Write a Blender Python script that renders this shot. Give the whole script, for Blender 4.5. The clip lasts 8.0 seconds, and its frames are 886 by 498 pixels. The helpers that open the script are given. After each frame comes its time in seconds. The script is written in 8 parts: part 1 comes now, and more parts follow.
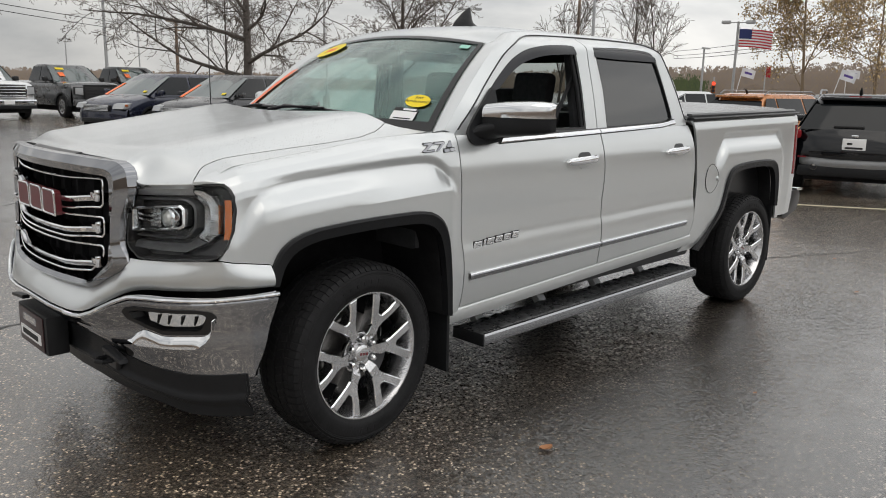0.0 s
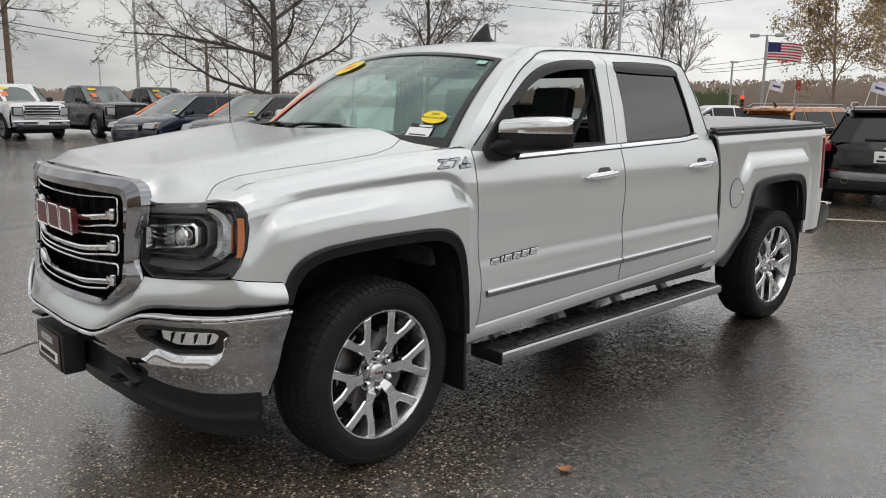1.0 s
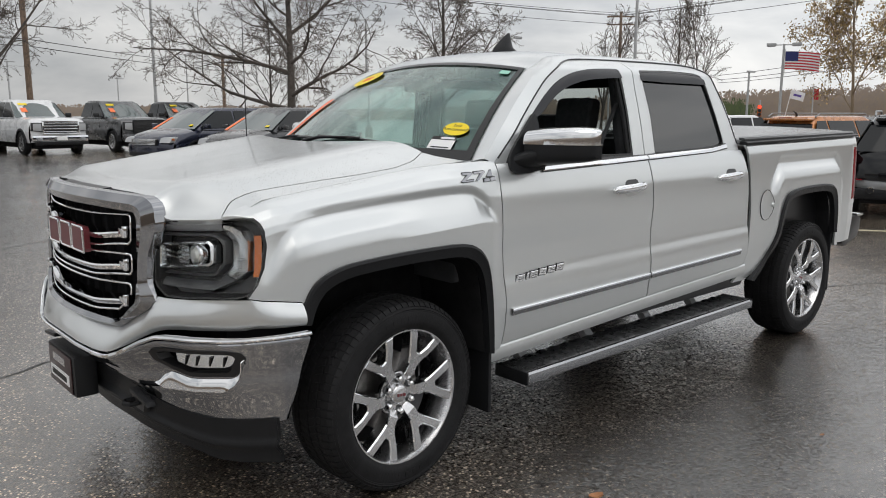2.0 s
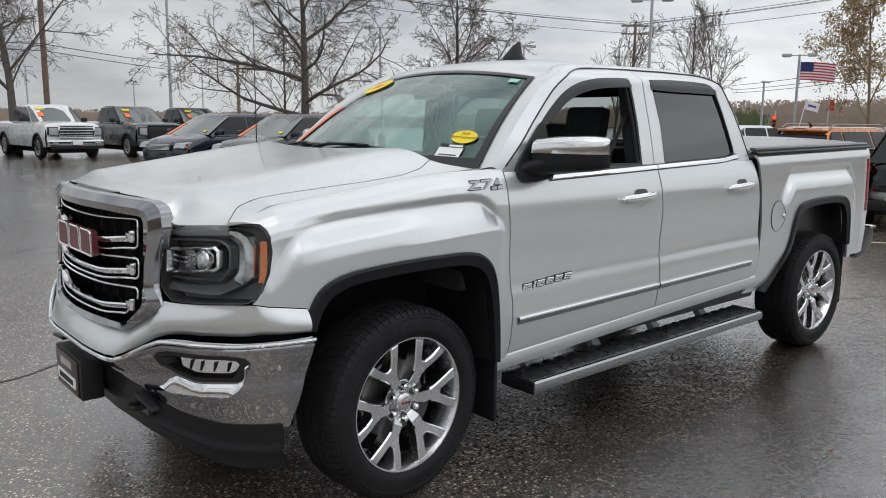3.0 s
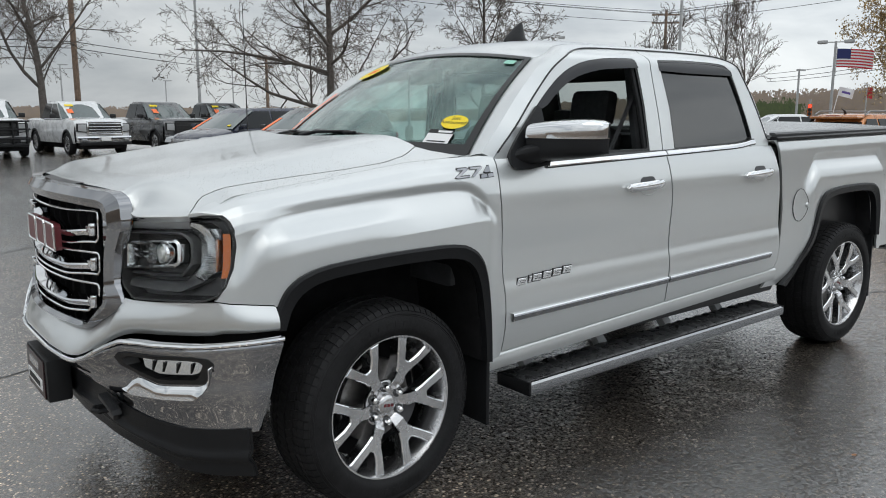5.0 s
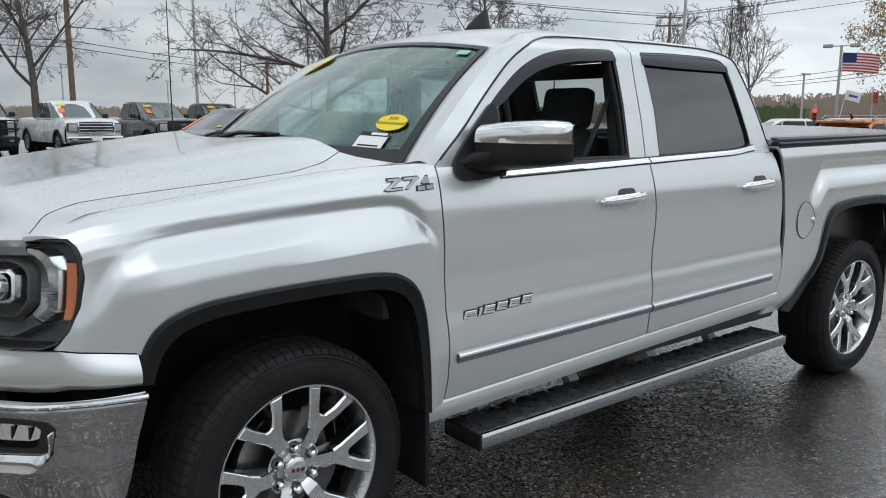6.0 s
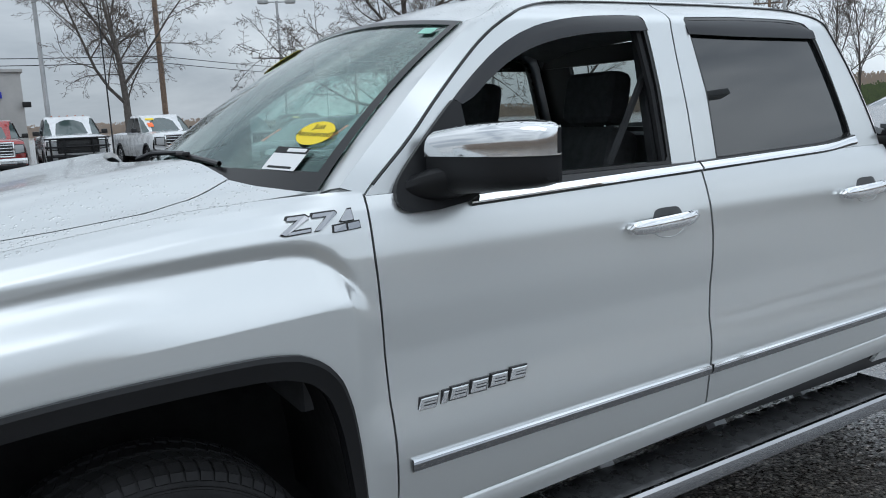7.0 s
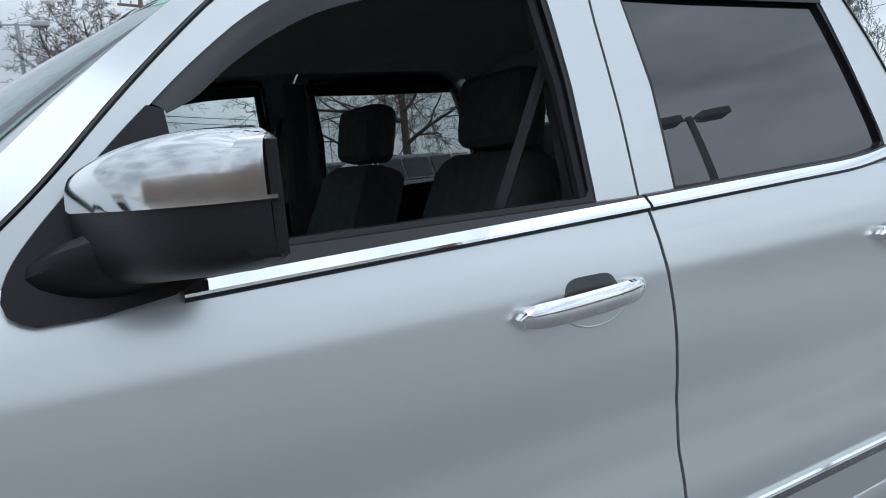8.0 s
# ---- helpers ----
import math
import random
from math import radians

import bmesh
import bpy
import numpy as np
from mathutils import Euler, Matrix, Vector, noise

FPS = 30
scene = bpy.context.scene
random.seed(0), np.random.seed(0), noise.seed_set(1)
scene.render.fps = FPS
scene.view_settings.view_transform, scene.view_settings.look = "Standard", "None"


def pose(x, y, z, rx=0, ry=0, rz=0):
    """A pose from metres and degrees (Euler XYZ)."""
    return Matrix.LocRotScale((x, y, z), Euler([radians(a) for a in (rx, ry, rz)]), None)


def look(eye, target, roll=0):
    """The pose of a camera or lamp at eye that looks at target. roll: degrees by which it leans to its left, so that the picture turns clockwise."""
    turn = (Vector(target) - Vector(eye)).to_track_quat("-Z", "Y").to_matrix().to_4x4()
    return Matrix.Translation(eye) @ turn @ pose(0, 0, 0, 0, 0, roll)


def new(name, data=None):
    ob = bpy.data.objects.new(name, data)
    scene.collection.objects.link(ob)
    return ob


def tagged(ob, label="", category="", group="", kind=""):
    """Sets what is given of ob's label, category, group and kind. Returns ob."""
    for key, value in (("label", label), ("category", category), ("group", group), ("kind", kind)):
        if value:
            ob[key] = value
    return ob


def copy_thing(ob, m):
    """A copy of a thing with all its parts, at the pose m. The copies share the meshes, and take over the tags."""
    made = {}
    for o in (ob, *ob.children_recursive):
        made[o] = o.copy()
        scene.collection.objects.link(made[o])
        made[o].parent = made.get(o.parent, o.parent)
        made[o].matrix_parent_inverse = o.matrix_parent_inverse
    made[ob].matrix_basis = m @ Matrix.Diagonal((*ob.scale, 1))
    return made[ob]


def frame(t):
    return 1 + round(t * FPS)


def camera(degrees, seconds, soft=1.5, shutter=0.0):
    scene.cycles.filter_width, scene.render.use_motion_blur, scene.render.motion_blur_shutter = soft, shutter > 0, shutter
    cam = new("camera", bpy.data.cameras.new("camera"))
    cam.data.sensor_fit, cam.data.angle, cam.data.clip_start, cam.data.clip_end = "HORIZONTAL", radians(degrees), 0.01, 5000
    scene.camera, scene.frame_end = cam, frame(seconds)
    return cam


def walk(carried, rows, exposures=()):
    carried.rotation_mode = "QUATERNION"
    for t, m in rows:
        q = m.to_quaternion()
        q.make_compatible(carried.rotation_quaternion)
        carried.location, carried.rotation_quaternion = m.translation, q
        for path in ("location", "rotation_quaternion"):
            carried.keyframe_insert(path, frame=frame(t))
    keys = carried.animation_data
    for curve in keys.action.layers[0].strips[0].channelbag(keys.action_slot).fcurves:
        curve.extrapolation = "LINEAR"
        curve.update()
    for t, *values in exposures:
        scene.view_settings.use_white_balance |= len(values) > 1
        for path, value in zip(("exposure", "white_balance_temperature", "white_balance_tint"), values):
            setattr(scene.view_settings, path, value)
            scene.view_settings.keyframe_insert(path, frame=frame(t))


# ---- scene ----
cam = camera(58.9, 8.0, soft=1.0)
PATH = [
    (0, (-2.029, -3.53, 1.571), (-0.66, -2.132, 1.159), 1.2),
    (0.5, (-2.007, -3.524, 1.573), (-0.655, -2.102, 1.182), 1.0),
    (1, (-1.964, -3.536, 1.568), (-0.64, -2.083, 1.195), 0.6),
    (1.5, (-1.922, -3.491, 1.56), (-0.625, -2.012, 1.198), 0.1),
    (2, (-1.902, -3.414, 1.563), (-0.604, -1.931, 1.22), 0.1),
    (3.5, (-1.863, -3.435, 1.563), (-0.598, -1.919, 1.245), 0.7),
    (4, (-1.827, -3.442, 1.551), (-0.572, -1.918, 1.233), 0.5),
    (5.3, (-1.484, -3.304, 1.523), (-0.275, -1.749, 1.177), -0.1),
    (5.5, (-1.385, -3.229, 1.551), (-0.164, -1.685, 1.201), 0.2),
    (6, (-1.053, -3.082, 1.513), (0.155, -1.524, 1.178), 0.3),
    (6.5, (-0.606, -2.877, 1.517), (0.503, -1.25, 1.171), -1.9),
    (7, (-0.216, -2.626, 1.521), (0.79, -0.93, 1.183), -2.6),
    (7.5, (0.264, -2.374, 1.508), (1.109, -0.583, 1.223), -2.7),
    (7.9, (0.612, -2.132, 1.455), (1.477, -0.346, 1.205), -4.8),
    (8, (0.65, -2.029, 1.443), (1.64, -0.305, 1.22), -5.5),
]
walk(cam, [(t, look(eye, target, roll)) for t, eye, target, roll in PATH],
     exposures=[(0.0, 0.0, 6850, 10), (2.0, 0.0, 6700, 10), (3.5, 0.0, 6450, 9), (5.5, 0.0, 6350, 6.5), (6.5, 0.0, 6050, 6), (7.5, 0.0, 5800, 6), (8.0, 0.0, 5750, 6)])

# ---- world and light: an overcast autumn day ----
world = bpy.data.worlds.new("overcast_sky")
scene.world = world
world.use_nodes = True
wn = world.node_tree
wn.nodes.clear()
w_out = wn.nodes.new("ShaderNodeOutputWorld")
w_bg = wn.nodes.new("ShaderNodeBackground")
w_sky = wn.nodes.new("ShaderNodeTexSky")
w_sky.sky_type = "NISHITA"
w_sky.sun_disc = False
w_sky.sun_elevation, w_sky.sun_rotation = radians(57), radians(219)
w_coord = wn.nodes.new("ShaderNodeTexCoord")
w_map = wn.nodes.new("ShaderNodeMapping")
w_map.inputs["Scale"].default_value = (1.0, 1.0, 3.4)
w_noise = wn.nodes.new("ShaderNodeTexNoise")
w_noise.inputs["Scale"].default_value = 2.3
w_noise.inputs["Detail"].default_value = 7
w_noise.inputs["Roughness"].default_value = 0.55
w_noise.inputs["Distortion"].default_value = 0.35
w_ramp = wn.nodes.new("ShaderNodeValToRGB")
w_ramp.color_ramp.elements[0].position, w_ramp.color_ramp.elements[0].color = 0.36, (4.9, 5.15, 5.5, 1)
w_ramp.color_ramp.elements[1].position, w_ramp.color_ramp.elements[1].color = 0.62, (9.0, 9.1, 9.2, 1)
w_mix = wn.nodes.new("ShaderNodeMix")
w_mix.data_type = "RGBA"
w_mix.inputs[0].default_value = 0.93
wn.links.new(w_coord.outputs["Generated"], w_map.inputs["Vector"])
wn.links.new(w_map.outputs["Vector"], w_noise.inputs["Vector"])
wn.links.new(w_noise.outputs["Fac"], w_ramp.inputs["Fac"])
wn.links.new(w_sky.outputs["Color"], w_mix.inputs[6])
wn.links.new(w_ramp.outputs["Color"], w_mix.inputs[7])
# an overcast sky is about three times as bright overhead as at the horizon
w_sep = wn.nodes.new("ShaderNodeSeparateXYZ")
w_lift = wn.nodes.new("ShaderNodeMapRange")
w_lift.inputs["From Min"].default_value, w_lift.inputs["From Max"].default_value = 0.05, 0.9
w_lift.inputs["To Min"].default_value, w_lift.inputs["To Max"].default_value = 1.0, 1.75
w_scale = wn.nodes.new("ShaderNodeVectorMath")
w_scale.operation = "SCALE"
wn.links.new(w_coord.outputs["Generated"], w_sep.inputs["Vector"])
wn.links.new(w_sep.outputs["Z"], w_lift.inputs["Value"])
wn.links.new(w_mix.outputs[2], w_scale.inputs[0])
wn.links.new(w_lift.outputs["Result"], w_scale.inputs["Scale"])
# the cloud is thinner, and the sky brighter, on the side of the flag and the woods
w_dot = wn.nodes.new("ShaderNodeVectorMath")
w_dot.operation = "DOT_PRODUCT"
w_dot.inputs[1].default_value = (0.88, -0.42, 0.22)
w_side = wn.nodes.new("ShaderNodeMapRange")
w_side.interpolation_type = "SMOOTHSTEP"
w_side.inputs["From Min"].default_value, w_side.inputs["From Max"].default_value = -0.2, 0.95
w_side.inputs["To Min"].default_value, w_side.inputs["To Max"].default_value = 0.94, 1.46
w_east = wn.nodes.new("ShaderNodeVectorMath")
w_east.operation = "SCALE"
wn.links.new(w_coord.outputs["Generated"], w_dot.inputs[0])
wn.links.new(w_dot.outputs["Value"], w_side.inputs["Value"])
wn.links.new(w_scale.outputs["Vector"], w_east.inputs[0])
wn.links.new(w_side.outputs["Result"], w_east.inputs["Scale"])
wn.links.new(w_east.outputs["Vector"], w_bg.inputs["Color"])
wn.links.new(w_bg.outputs["Background"], w_out.inputs["Surface"])
w_bg.inputs["Strength"].default_value = 0.084

sun = new("sun", bpy.data.lights.new("sun", "SUN"))
sun.data.energy, sun.data.angle, sun.data.color = 0.40, radians(45), (1.0, 0.97, 0.93)
sun.matrix_world = look((-16, -20, 40), (0, 0, 0))


# ---- materials ----
def material(name, color, rough=0.5, metal=0.0, coat=0.0, spec=0.5, transmission=0.0, ior=1.45,
             vary=0.0, scale=8.0, bump=0.0, bump_scale=60.0, rough_vary=0.0, emit=0.0, alpha=1.0, rand=0.0):
    m = bpy.data.materials.new(name)
    m.use_nodes = True
    nt = m.node_tree
    b = nt.nodes["Principled BSDF"]
    b.inputs["Base Color"].default_value = (*color, 1)
    b.inputs["Roughness"].default_value = rough
    b.inputs["Metallic"].default_value = metal
    b.inputs["Coat Weight"].default_value = coat
    b.inputs["Coat Roughness"].default_value = 0.04
    b.inputs["Specular IOR Level"].default_value = spec
    b.inputs["Transmission Weight"].default_value = transmission
    b.inputs["IOR"].default_value = ior
    b.inputs["Alpha"].default_value = alpha
    if emit:
        b.inputs["Emission Color"].default_value = (*color, 1)
        b.inputs["Emission Strength"].default_value = emit
    if vary or bump or rough_vary or rand:
        co = nt.nodes.new("ShaderNodeTexCoord")
    if vary or rough_vary:
        n1 = nt.nodes.new("ShaderNodeTexNoise")
        n1.inputs["Scale"].default_value = scale
        n1.inputs["Detail"].default_value = 8
        n1.inputs["Roughness"].default_value = 0.65
        nt.links.new(co.outputs["Object"], n1.inputs["Vector"])
    if vary:
        hi = nt.nodes.new("ShaderNodeMix")
        hi.data_type = "RGBA"
        hi.inputs[6].default_value = (*[max(0, c * (1 - vary)) for c in color], 1)
        hi.inputs[7].default_value = (*[min(1, c * (1 + vary)) for c in color], 1)
        st = nt.nodes.new("ShaderNodeMapRange")
        st.inputs["From Min"].default_value, st.inputs["From Max"].default_value = 0.3, 0.7
        nt.links.new(n1.outputs["Fac"], st.inputs["Value"])
        nt.links.new(st.outputs["Result"], hi.inputs[0])
        nt.links.new(hi.outputs[2], b.inputs["Base Color"])
    if rough_vary:
        rr = nt.nodes.new("ShaderNodeMapRange")
        rr.inputs["From Min"].default_value, rr.inputs["From Max"].default_value = 0.35, 0.65
        rr.inputs["To Min"].default_value, rr.inputs["To Max"].default_value = max(0.02, rough - rough_vary), min(1, rough + rough_vary)
        nt.links.new(n1.outputs["Fac"], rr.inputs["Value"])
        nt.links.new(rr.outputs["Result"], b.inputs["Roughness"])
    if bump:
        n2 = nt.nodes.new("ShaderNodeTexNoise")
        n2.inputs["Scale"].default_value = bump_scale
        n2.inputs["Detail"].default_value = 5
        bp = nt.nodes.new("ShaderNodeBump")
        bp.inputs["Strength"].default_value = bump
        bp.inputs["Distance"].default_value = 0.01
        nt.links.new(co.outputs["Object"], n2.inputs["Vector"])
        nt.links.new(n2.outputs["Fac"], bp.inputs["Height"])
        nt.links.new(bp.outputs["Normal"], b.inputs["Normal"])
    return m


def rain_beads(m, strength=0.35, scale=95.0, wet=0.6):
    """Fine rain beads on the upward faces of a painted or glass surface."""
    nt = m.node_tree
    b = nt.nodes["Principled BSDF"]
    co = nt.nodes.new("ShaderNodeTexCoord")
    vo = nt.nodes.new("ShaderNodeTexVoronoi")
    vo.inputs["Scale"].default_value = scale
    ra = nt.nodes.new("ShaderNodeMapRange")
    ra.inputs["From Min"].default_value, ra.inputs["From Max"].default_value = 0.10, 0.34
    ra.inputs["To Min"].default_value, ra.inputs["To Max"].default_value = 1, 0
    no = nt.nodes.new("ShaderNodeTexNoise")
    no.inputs["Scale"].default_value = 11
    no.inputs["Detail"].default_value = 4
    thr = nt.nodes.new("ShaderNodeMapRange")
    thr.inputs["From Min"].default_value, thr.inputs["From Max"].default_value = wet - 0.08, wet + 0.06
    geo = nt.nodes.new("ShaderNodeNewGeometry")
    sep = nt.nodes.new("ShaderNodeSeparateXYZ")
    up = nt.nodes.new("ShaderNodeMapRange")
    up.inputs["From Min"].default_value, up.inputs["From Max"].default_value = 0.80, 0.95
    m1, m2 = nt.nodes.new("ShaderNodeMath"), nt.nodes.new("ShaderNodeMath")
    m1.operation = m2.operation = "MULTIPLY"
    bp = nt.nodes.new("ShaderNodeBump")
    bp.inputs["Strength"].default_value = strength
    bp.inputs["Distance"].default_value = 0.004
    nt.links.new(co.outputs["Object"], vo.inputs["Vector"])
    nt.links.new(co.outputs["Object"], no.inputs["Vector"])
    nt.links.new(vo.outputs["Distance"], ra.inputs["Value"])
    nt.links.new(no.outputs["Fac"], thr.inputs["Value"])
    nt.links.new(geo.outputs["Normal"], sep.inputs["Vector"])
    nt.links.new(sep.outputs["Z"], up.inputs["Value"])
    nt.links.new(ra.outputs["Result"], m1.inputs[0])
    nt.links.new(thr.outputs["Result"], m1.inputs[1])
    nt.links.new(m1.outputs["Value"], m2.inputs[0])
    nt.links.new(up.outputs["Result"], m2.inputs[1])
    nt.links.new(m2.outputs["Value"], bp.inputs["Height"])
    nt.links.new(bp.outputs["Normal"], b.inputs["Normal"])
    nt.links.new(bp.outputs["Normal"], b.inputs["Coat Normal"])
    return m


def wet_asphalt():
    """Dark stone-filled asphalt under a broken film of rain water."""
    m = bpy.data.materials.new("wet_asphalt")
    m.use_nodes = True
    nt = m.node_tree
    b = nt.nodes["Principled BSDF"]
    co = nt.nodes.new("ShaderNodeTexCoord")

    def noise(scale, detail, rough=0.55):
        n = nt.nodes.new("ShaderNodeTexNoise")
        n.inputs["Scale"].default_value, n.inputs["Detail"].default_value, n.inputs["Roughness"].default_value = scale, detail, rough
        nt.links.new(co.outputs["Object"], n.inputs["Vector"])
        return n.outputs["Fac"]

    def span(value, f0, f1, t0, t1):
        r = nt.nodes.new("ShaderNodeMapRange")
        for k, v in (("From Min", f0), ("From Max", f1), ("To Min", t0), ("To Max", t1)):
            r.inputs[k].default_value = v
        nt.links.new(value, r.inputs["Value"])
        return r.outputs["Result"]

    def calc(op, a, c):
        n = nt.nodes.new("ShaderNodeMath")
        n.operation = op
        for k, v in enumerate((a, c)):
            if hasattr(v, "links"):
                nt.links.new(v, n.inputs[k])
            else:
                n.inputs[k].default_value = v
        return n.outputs["Value"]
    big, mid, fine = noise(0.33, 6, 0.6), noise(4.5, 6), noise(170, 3)
    grit = nt.nodes.new("ShaderNodeTexVoronoi")
    grit.inputs["Scale"].default_value = 92
    nt.links.new(co.outputs["Object"], grit.inputs["Vector"])
    stone = nt.nodes.new("ShaderNodeSeparateColor")
    nt.links.new(grit.outputs["Color"], stone.inputs["Color"])
    ramp = nt.nodes.new("ShaderNodeValToRGB")
    e = ramp.color_ramp.elements
    e[0].position, e[0].color = 0.10, (0.016, 0.0138, 0.012, 1)
    e[1].position, e[1].color = 0.985, (0.30, 0.26, 0.215, 1)
    x = e.new(0.86)
    x.color = (0.052, 0.043, 0.035, 1)
    nt.links.new(stone.outputs["Red"], ramp.inputs["Fac"])
    tint = nt.nodes.new("ShaderNodeMix")
    tint.data_type, tint.blend_type = "RGBA", "MULTIPLY"
    tint.inputs[0].default_value = 1.0
    tr = nt.nodes.new("ShaderNodeValToRGB")
    tr.color_ramp.elements[0].position, tr.color_ramp.elements[0].color = 0.3, (0.70, 0.69, 0.68, 1)
    tr.color_ramp.elements[1].position, tr.color_ramp.elements[1].color = 0.7, (1.30, 1.26, 1.20, 1)
    nt.links.new(calc("ADD", calc("MULTIPLY", big, 0.6), calc("MULTIPLY", mid, 0.4)), tr.inputs["Fac"])
    # bitumen lies dark between the stones
    pit = nt.nodes.new("ShaderNodeMix")
    pit.data_type, pit.blend_type = "RGBA", "MULTIPLY"
    pit.inputs[0].default_value = 1.0
    grey = nt.nodes.new("ShaderNodeCombineColor")
    for k in ("Red", "Green", "Blue"):
        nt.links.new(span(grit.outputs["Distance"], 0.25, 0.75, 1.35, 0.25), grey.inputs[k])
    nt.links.new(ramp.outputs["Color"], pit.inputs[6])
    nt.links.new(grey.outputs["Color"], pit.inputs[7])
    nt.links.new(pit.outputs[2], tint.inputs[6])
    nt.links.new(tr.outputs["Color"], tint.inputs[7])
    # sky sheen and truck shade put into the colour: darker round the truck
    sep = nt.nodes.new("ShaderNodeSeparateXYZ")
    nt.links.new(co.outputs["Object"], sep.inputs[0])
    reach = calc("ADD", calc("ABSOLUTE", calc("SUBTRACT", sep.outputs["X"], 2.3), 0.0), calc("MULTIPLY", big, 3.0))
    lightened = nt.nodes.new("ShaderNodeMix")
    lightened.data_type, lightened.blend_type = "RGBA", "MULTIPLY"
    lightened.inputs[0].default_value = 1.0
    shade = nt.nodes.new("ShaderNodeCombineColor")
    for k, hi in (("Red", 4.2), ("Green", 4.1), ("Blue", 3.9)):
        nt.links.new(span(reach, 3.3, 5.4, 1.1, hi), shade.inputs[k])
    nt.links.new(tint.outputs[2], lightened.inputs[6])
    nt.links.new(shade.outputs["Color"], lightened.inputs[7])
    nt.links.new(lightened.outputs[2], b.inputs["Base Color"])
    b.inputs["Roughness"].default_value = 0.30
    b.inputs["IOR"].default_value = 1.45
    wet = calc("ADD", calc("MULTIPLY", big, 0.7), calc("MULTIPLY", mid, 0.3))

    def vec(op, a, c):
        n = nt.nodes.new("ShaderNodeVectorMath")
        n.operation = op
        for k, v in enumerate((a, c)):
            if hasattr(v, "links"):
                nt.links.new(v, n.inputs[k])
            elif v is not None:
                n.inputs[k].default_value = v
        return n.outputs["Vector"]
    # every stone is tilted its own way, less where the water stands over it
    lean = nt.nodes.new("ShaderNodeVectorMath")
    lean.operation = "SCALE"
    nt.links.new(vec("MULTIPLY", vec("SUBTRACT", grit.outputs["Color"], (0.5, 0.5, 0.5)), (1, 1, 0)), lean.inputs[0])
    nt.links.new(span(wet, 0.42, 0.60, 0.16, 0.80), lean.inputs["Scale"])
    facet = vec("NORMALIZE", vec("ADD", lean.outputs["Vector"], (0, 0, 1)), None)
    calm = vec("NORMALIZE", vec("ADD", lean.outputs["Vector"], (0, 0, 3.2)), None)
    # the film of rain: smoother where it stands, broken by the stones elsewhere
    b.inputs["Coat Weight"].default_value = 1.0
    b.inputs["Coat IOR"].default_value = 1.85
    nt.links.new(span(wet, 0.36, 0.62, 0.10, 0.17), b.inputs["Coat Roughness"])
    height = calc("ADD", calc("MULTIPLY", grit.outputs["Distance"], -0.9), calc("MULTIPLY", fine, 0.9))
    for name, low, high, lie in (("Normal", 0.7, 0.9, facet), ("Coat Normal", 0.06, 0.26, calm)):
        bp = nt.nodes.new("ShaderNodeBump")
        bp.inputs["Distance"].default_value = 0.0035
        nt.links.new(span(wet, 0.40, 0.58, low, high), bp.inputs["Strength"])
        nt.links.new(height, bp.inputs["Height"])
        nt.links.new(lie, bp.inputs["Normal"])
        nt.links.new(bp.outputs["Normal"], b.inputs[name])
    return m


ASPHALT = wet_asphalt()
SILVER = rain_beads(material("silver_paint", (0.635, 0.655, 0.658), 0.29, 0.72, coat=0.8), 0.8, 85, 0.47)
SILVER.node_tree.nodes["Principled BSDF"].inputs["Coat Roughness"].default_value = 0.055
CHROME = material("chrome", (0.80, 0.81, 0.82), 0.05, 1.0)
# CHROME copy for bumper and trim, dark reflections put into its colour
CHROME_BUMPER = rain_beads(material("darkened_chrome", (0.33, 0.335, 0.35), 0.07, 1.0, rough_vary=0.04, scale=7), 0.5, 90, 0.52)
CHROME_CAP = rain_beads(material("satin_chrome", (0.78, 0.79, 0.80), 0.09, 1.0), 0.6, 80, 0.5)
ALLOY = material("polished_alloy", (0.62, 0.62, 0.63), 0.24, 1.0, rough_vary=0.05, scale=14)
DARK_ALLOY = material("dark_alloy", (0.10, 0.10, 0.105), 0.5, 0.7, vary=0.2)
STEEL = material("brake_steel", (0.30, 0.29, 0.28), 0.4, 1.0, vary=0.3, scale=25)
RUBBER = material("tyre_rubber", (0.014, 0.014, 0.015), 0.66, spec=0.25, vary=0.35, scale=12, bump=0.15, bump_scale=90)
WET_RUBBER = material("wet_rubber", (0.045, 0.046, 0.048), 0.30, spec=0.5, rough_vary=0.12, vary=0.2, scale=22, bump=0.1, bump_scale=120)
PLASTIC = material("black_plastic", (0.013, 0.0135, 0.015), 0.38, spec=0.28, bump=0.12, bump_scale=400, vary=0.2, scale=5)
SATIN = material("satin_black", (0.014, 0.014, 0.015), 0.30)
LINER = material("wheel_liner", (0.016, 0.016, 0.017), 0.9, spec=0.1, vary=0.4, scale=6, bump=0.3, bump_scale=25)
CABIN = material("dark_cabin", (0.050, 0.052, 0.056), 0.75, vary=0.3, scale=9, bump=0.1, bump_scale=220)
LINING = material("grey_headliner", (0.30, 0.30, 0.30), 0.9, vary=0.1, scale=20)
SEAT = material("charcoal_cloth", (0.065, 0.067, 0.072), 0.85, vary=0.3, scale=30, bump=0.3, bump_scale=350)
GLASS = material("clear_glass", (0.86, 0.95, 0.92), 0.0, transmission=1.0, ior=1.45)
WINDSCREEN = rain_beads(material("windscreen_glass", (0.48, 0.68, 0.63), 0.0, transmission=1.0, ior=1.75), 0.4, 80, 0.5)
WINDSCREEN.node_tree.nodes["Principled BSDF"].inputs["Specular Tint"].default_value = (0.72, 1.0, 0.93, 1)
FAR_GLASS = material("smoked_glass", (0.42, 0.46, 0.45), 0.0, transmission=1.0, ior=1.3)
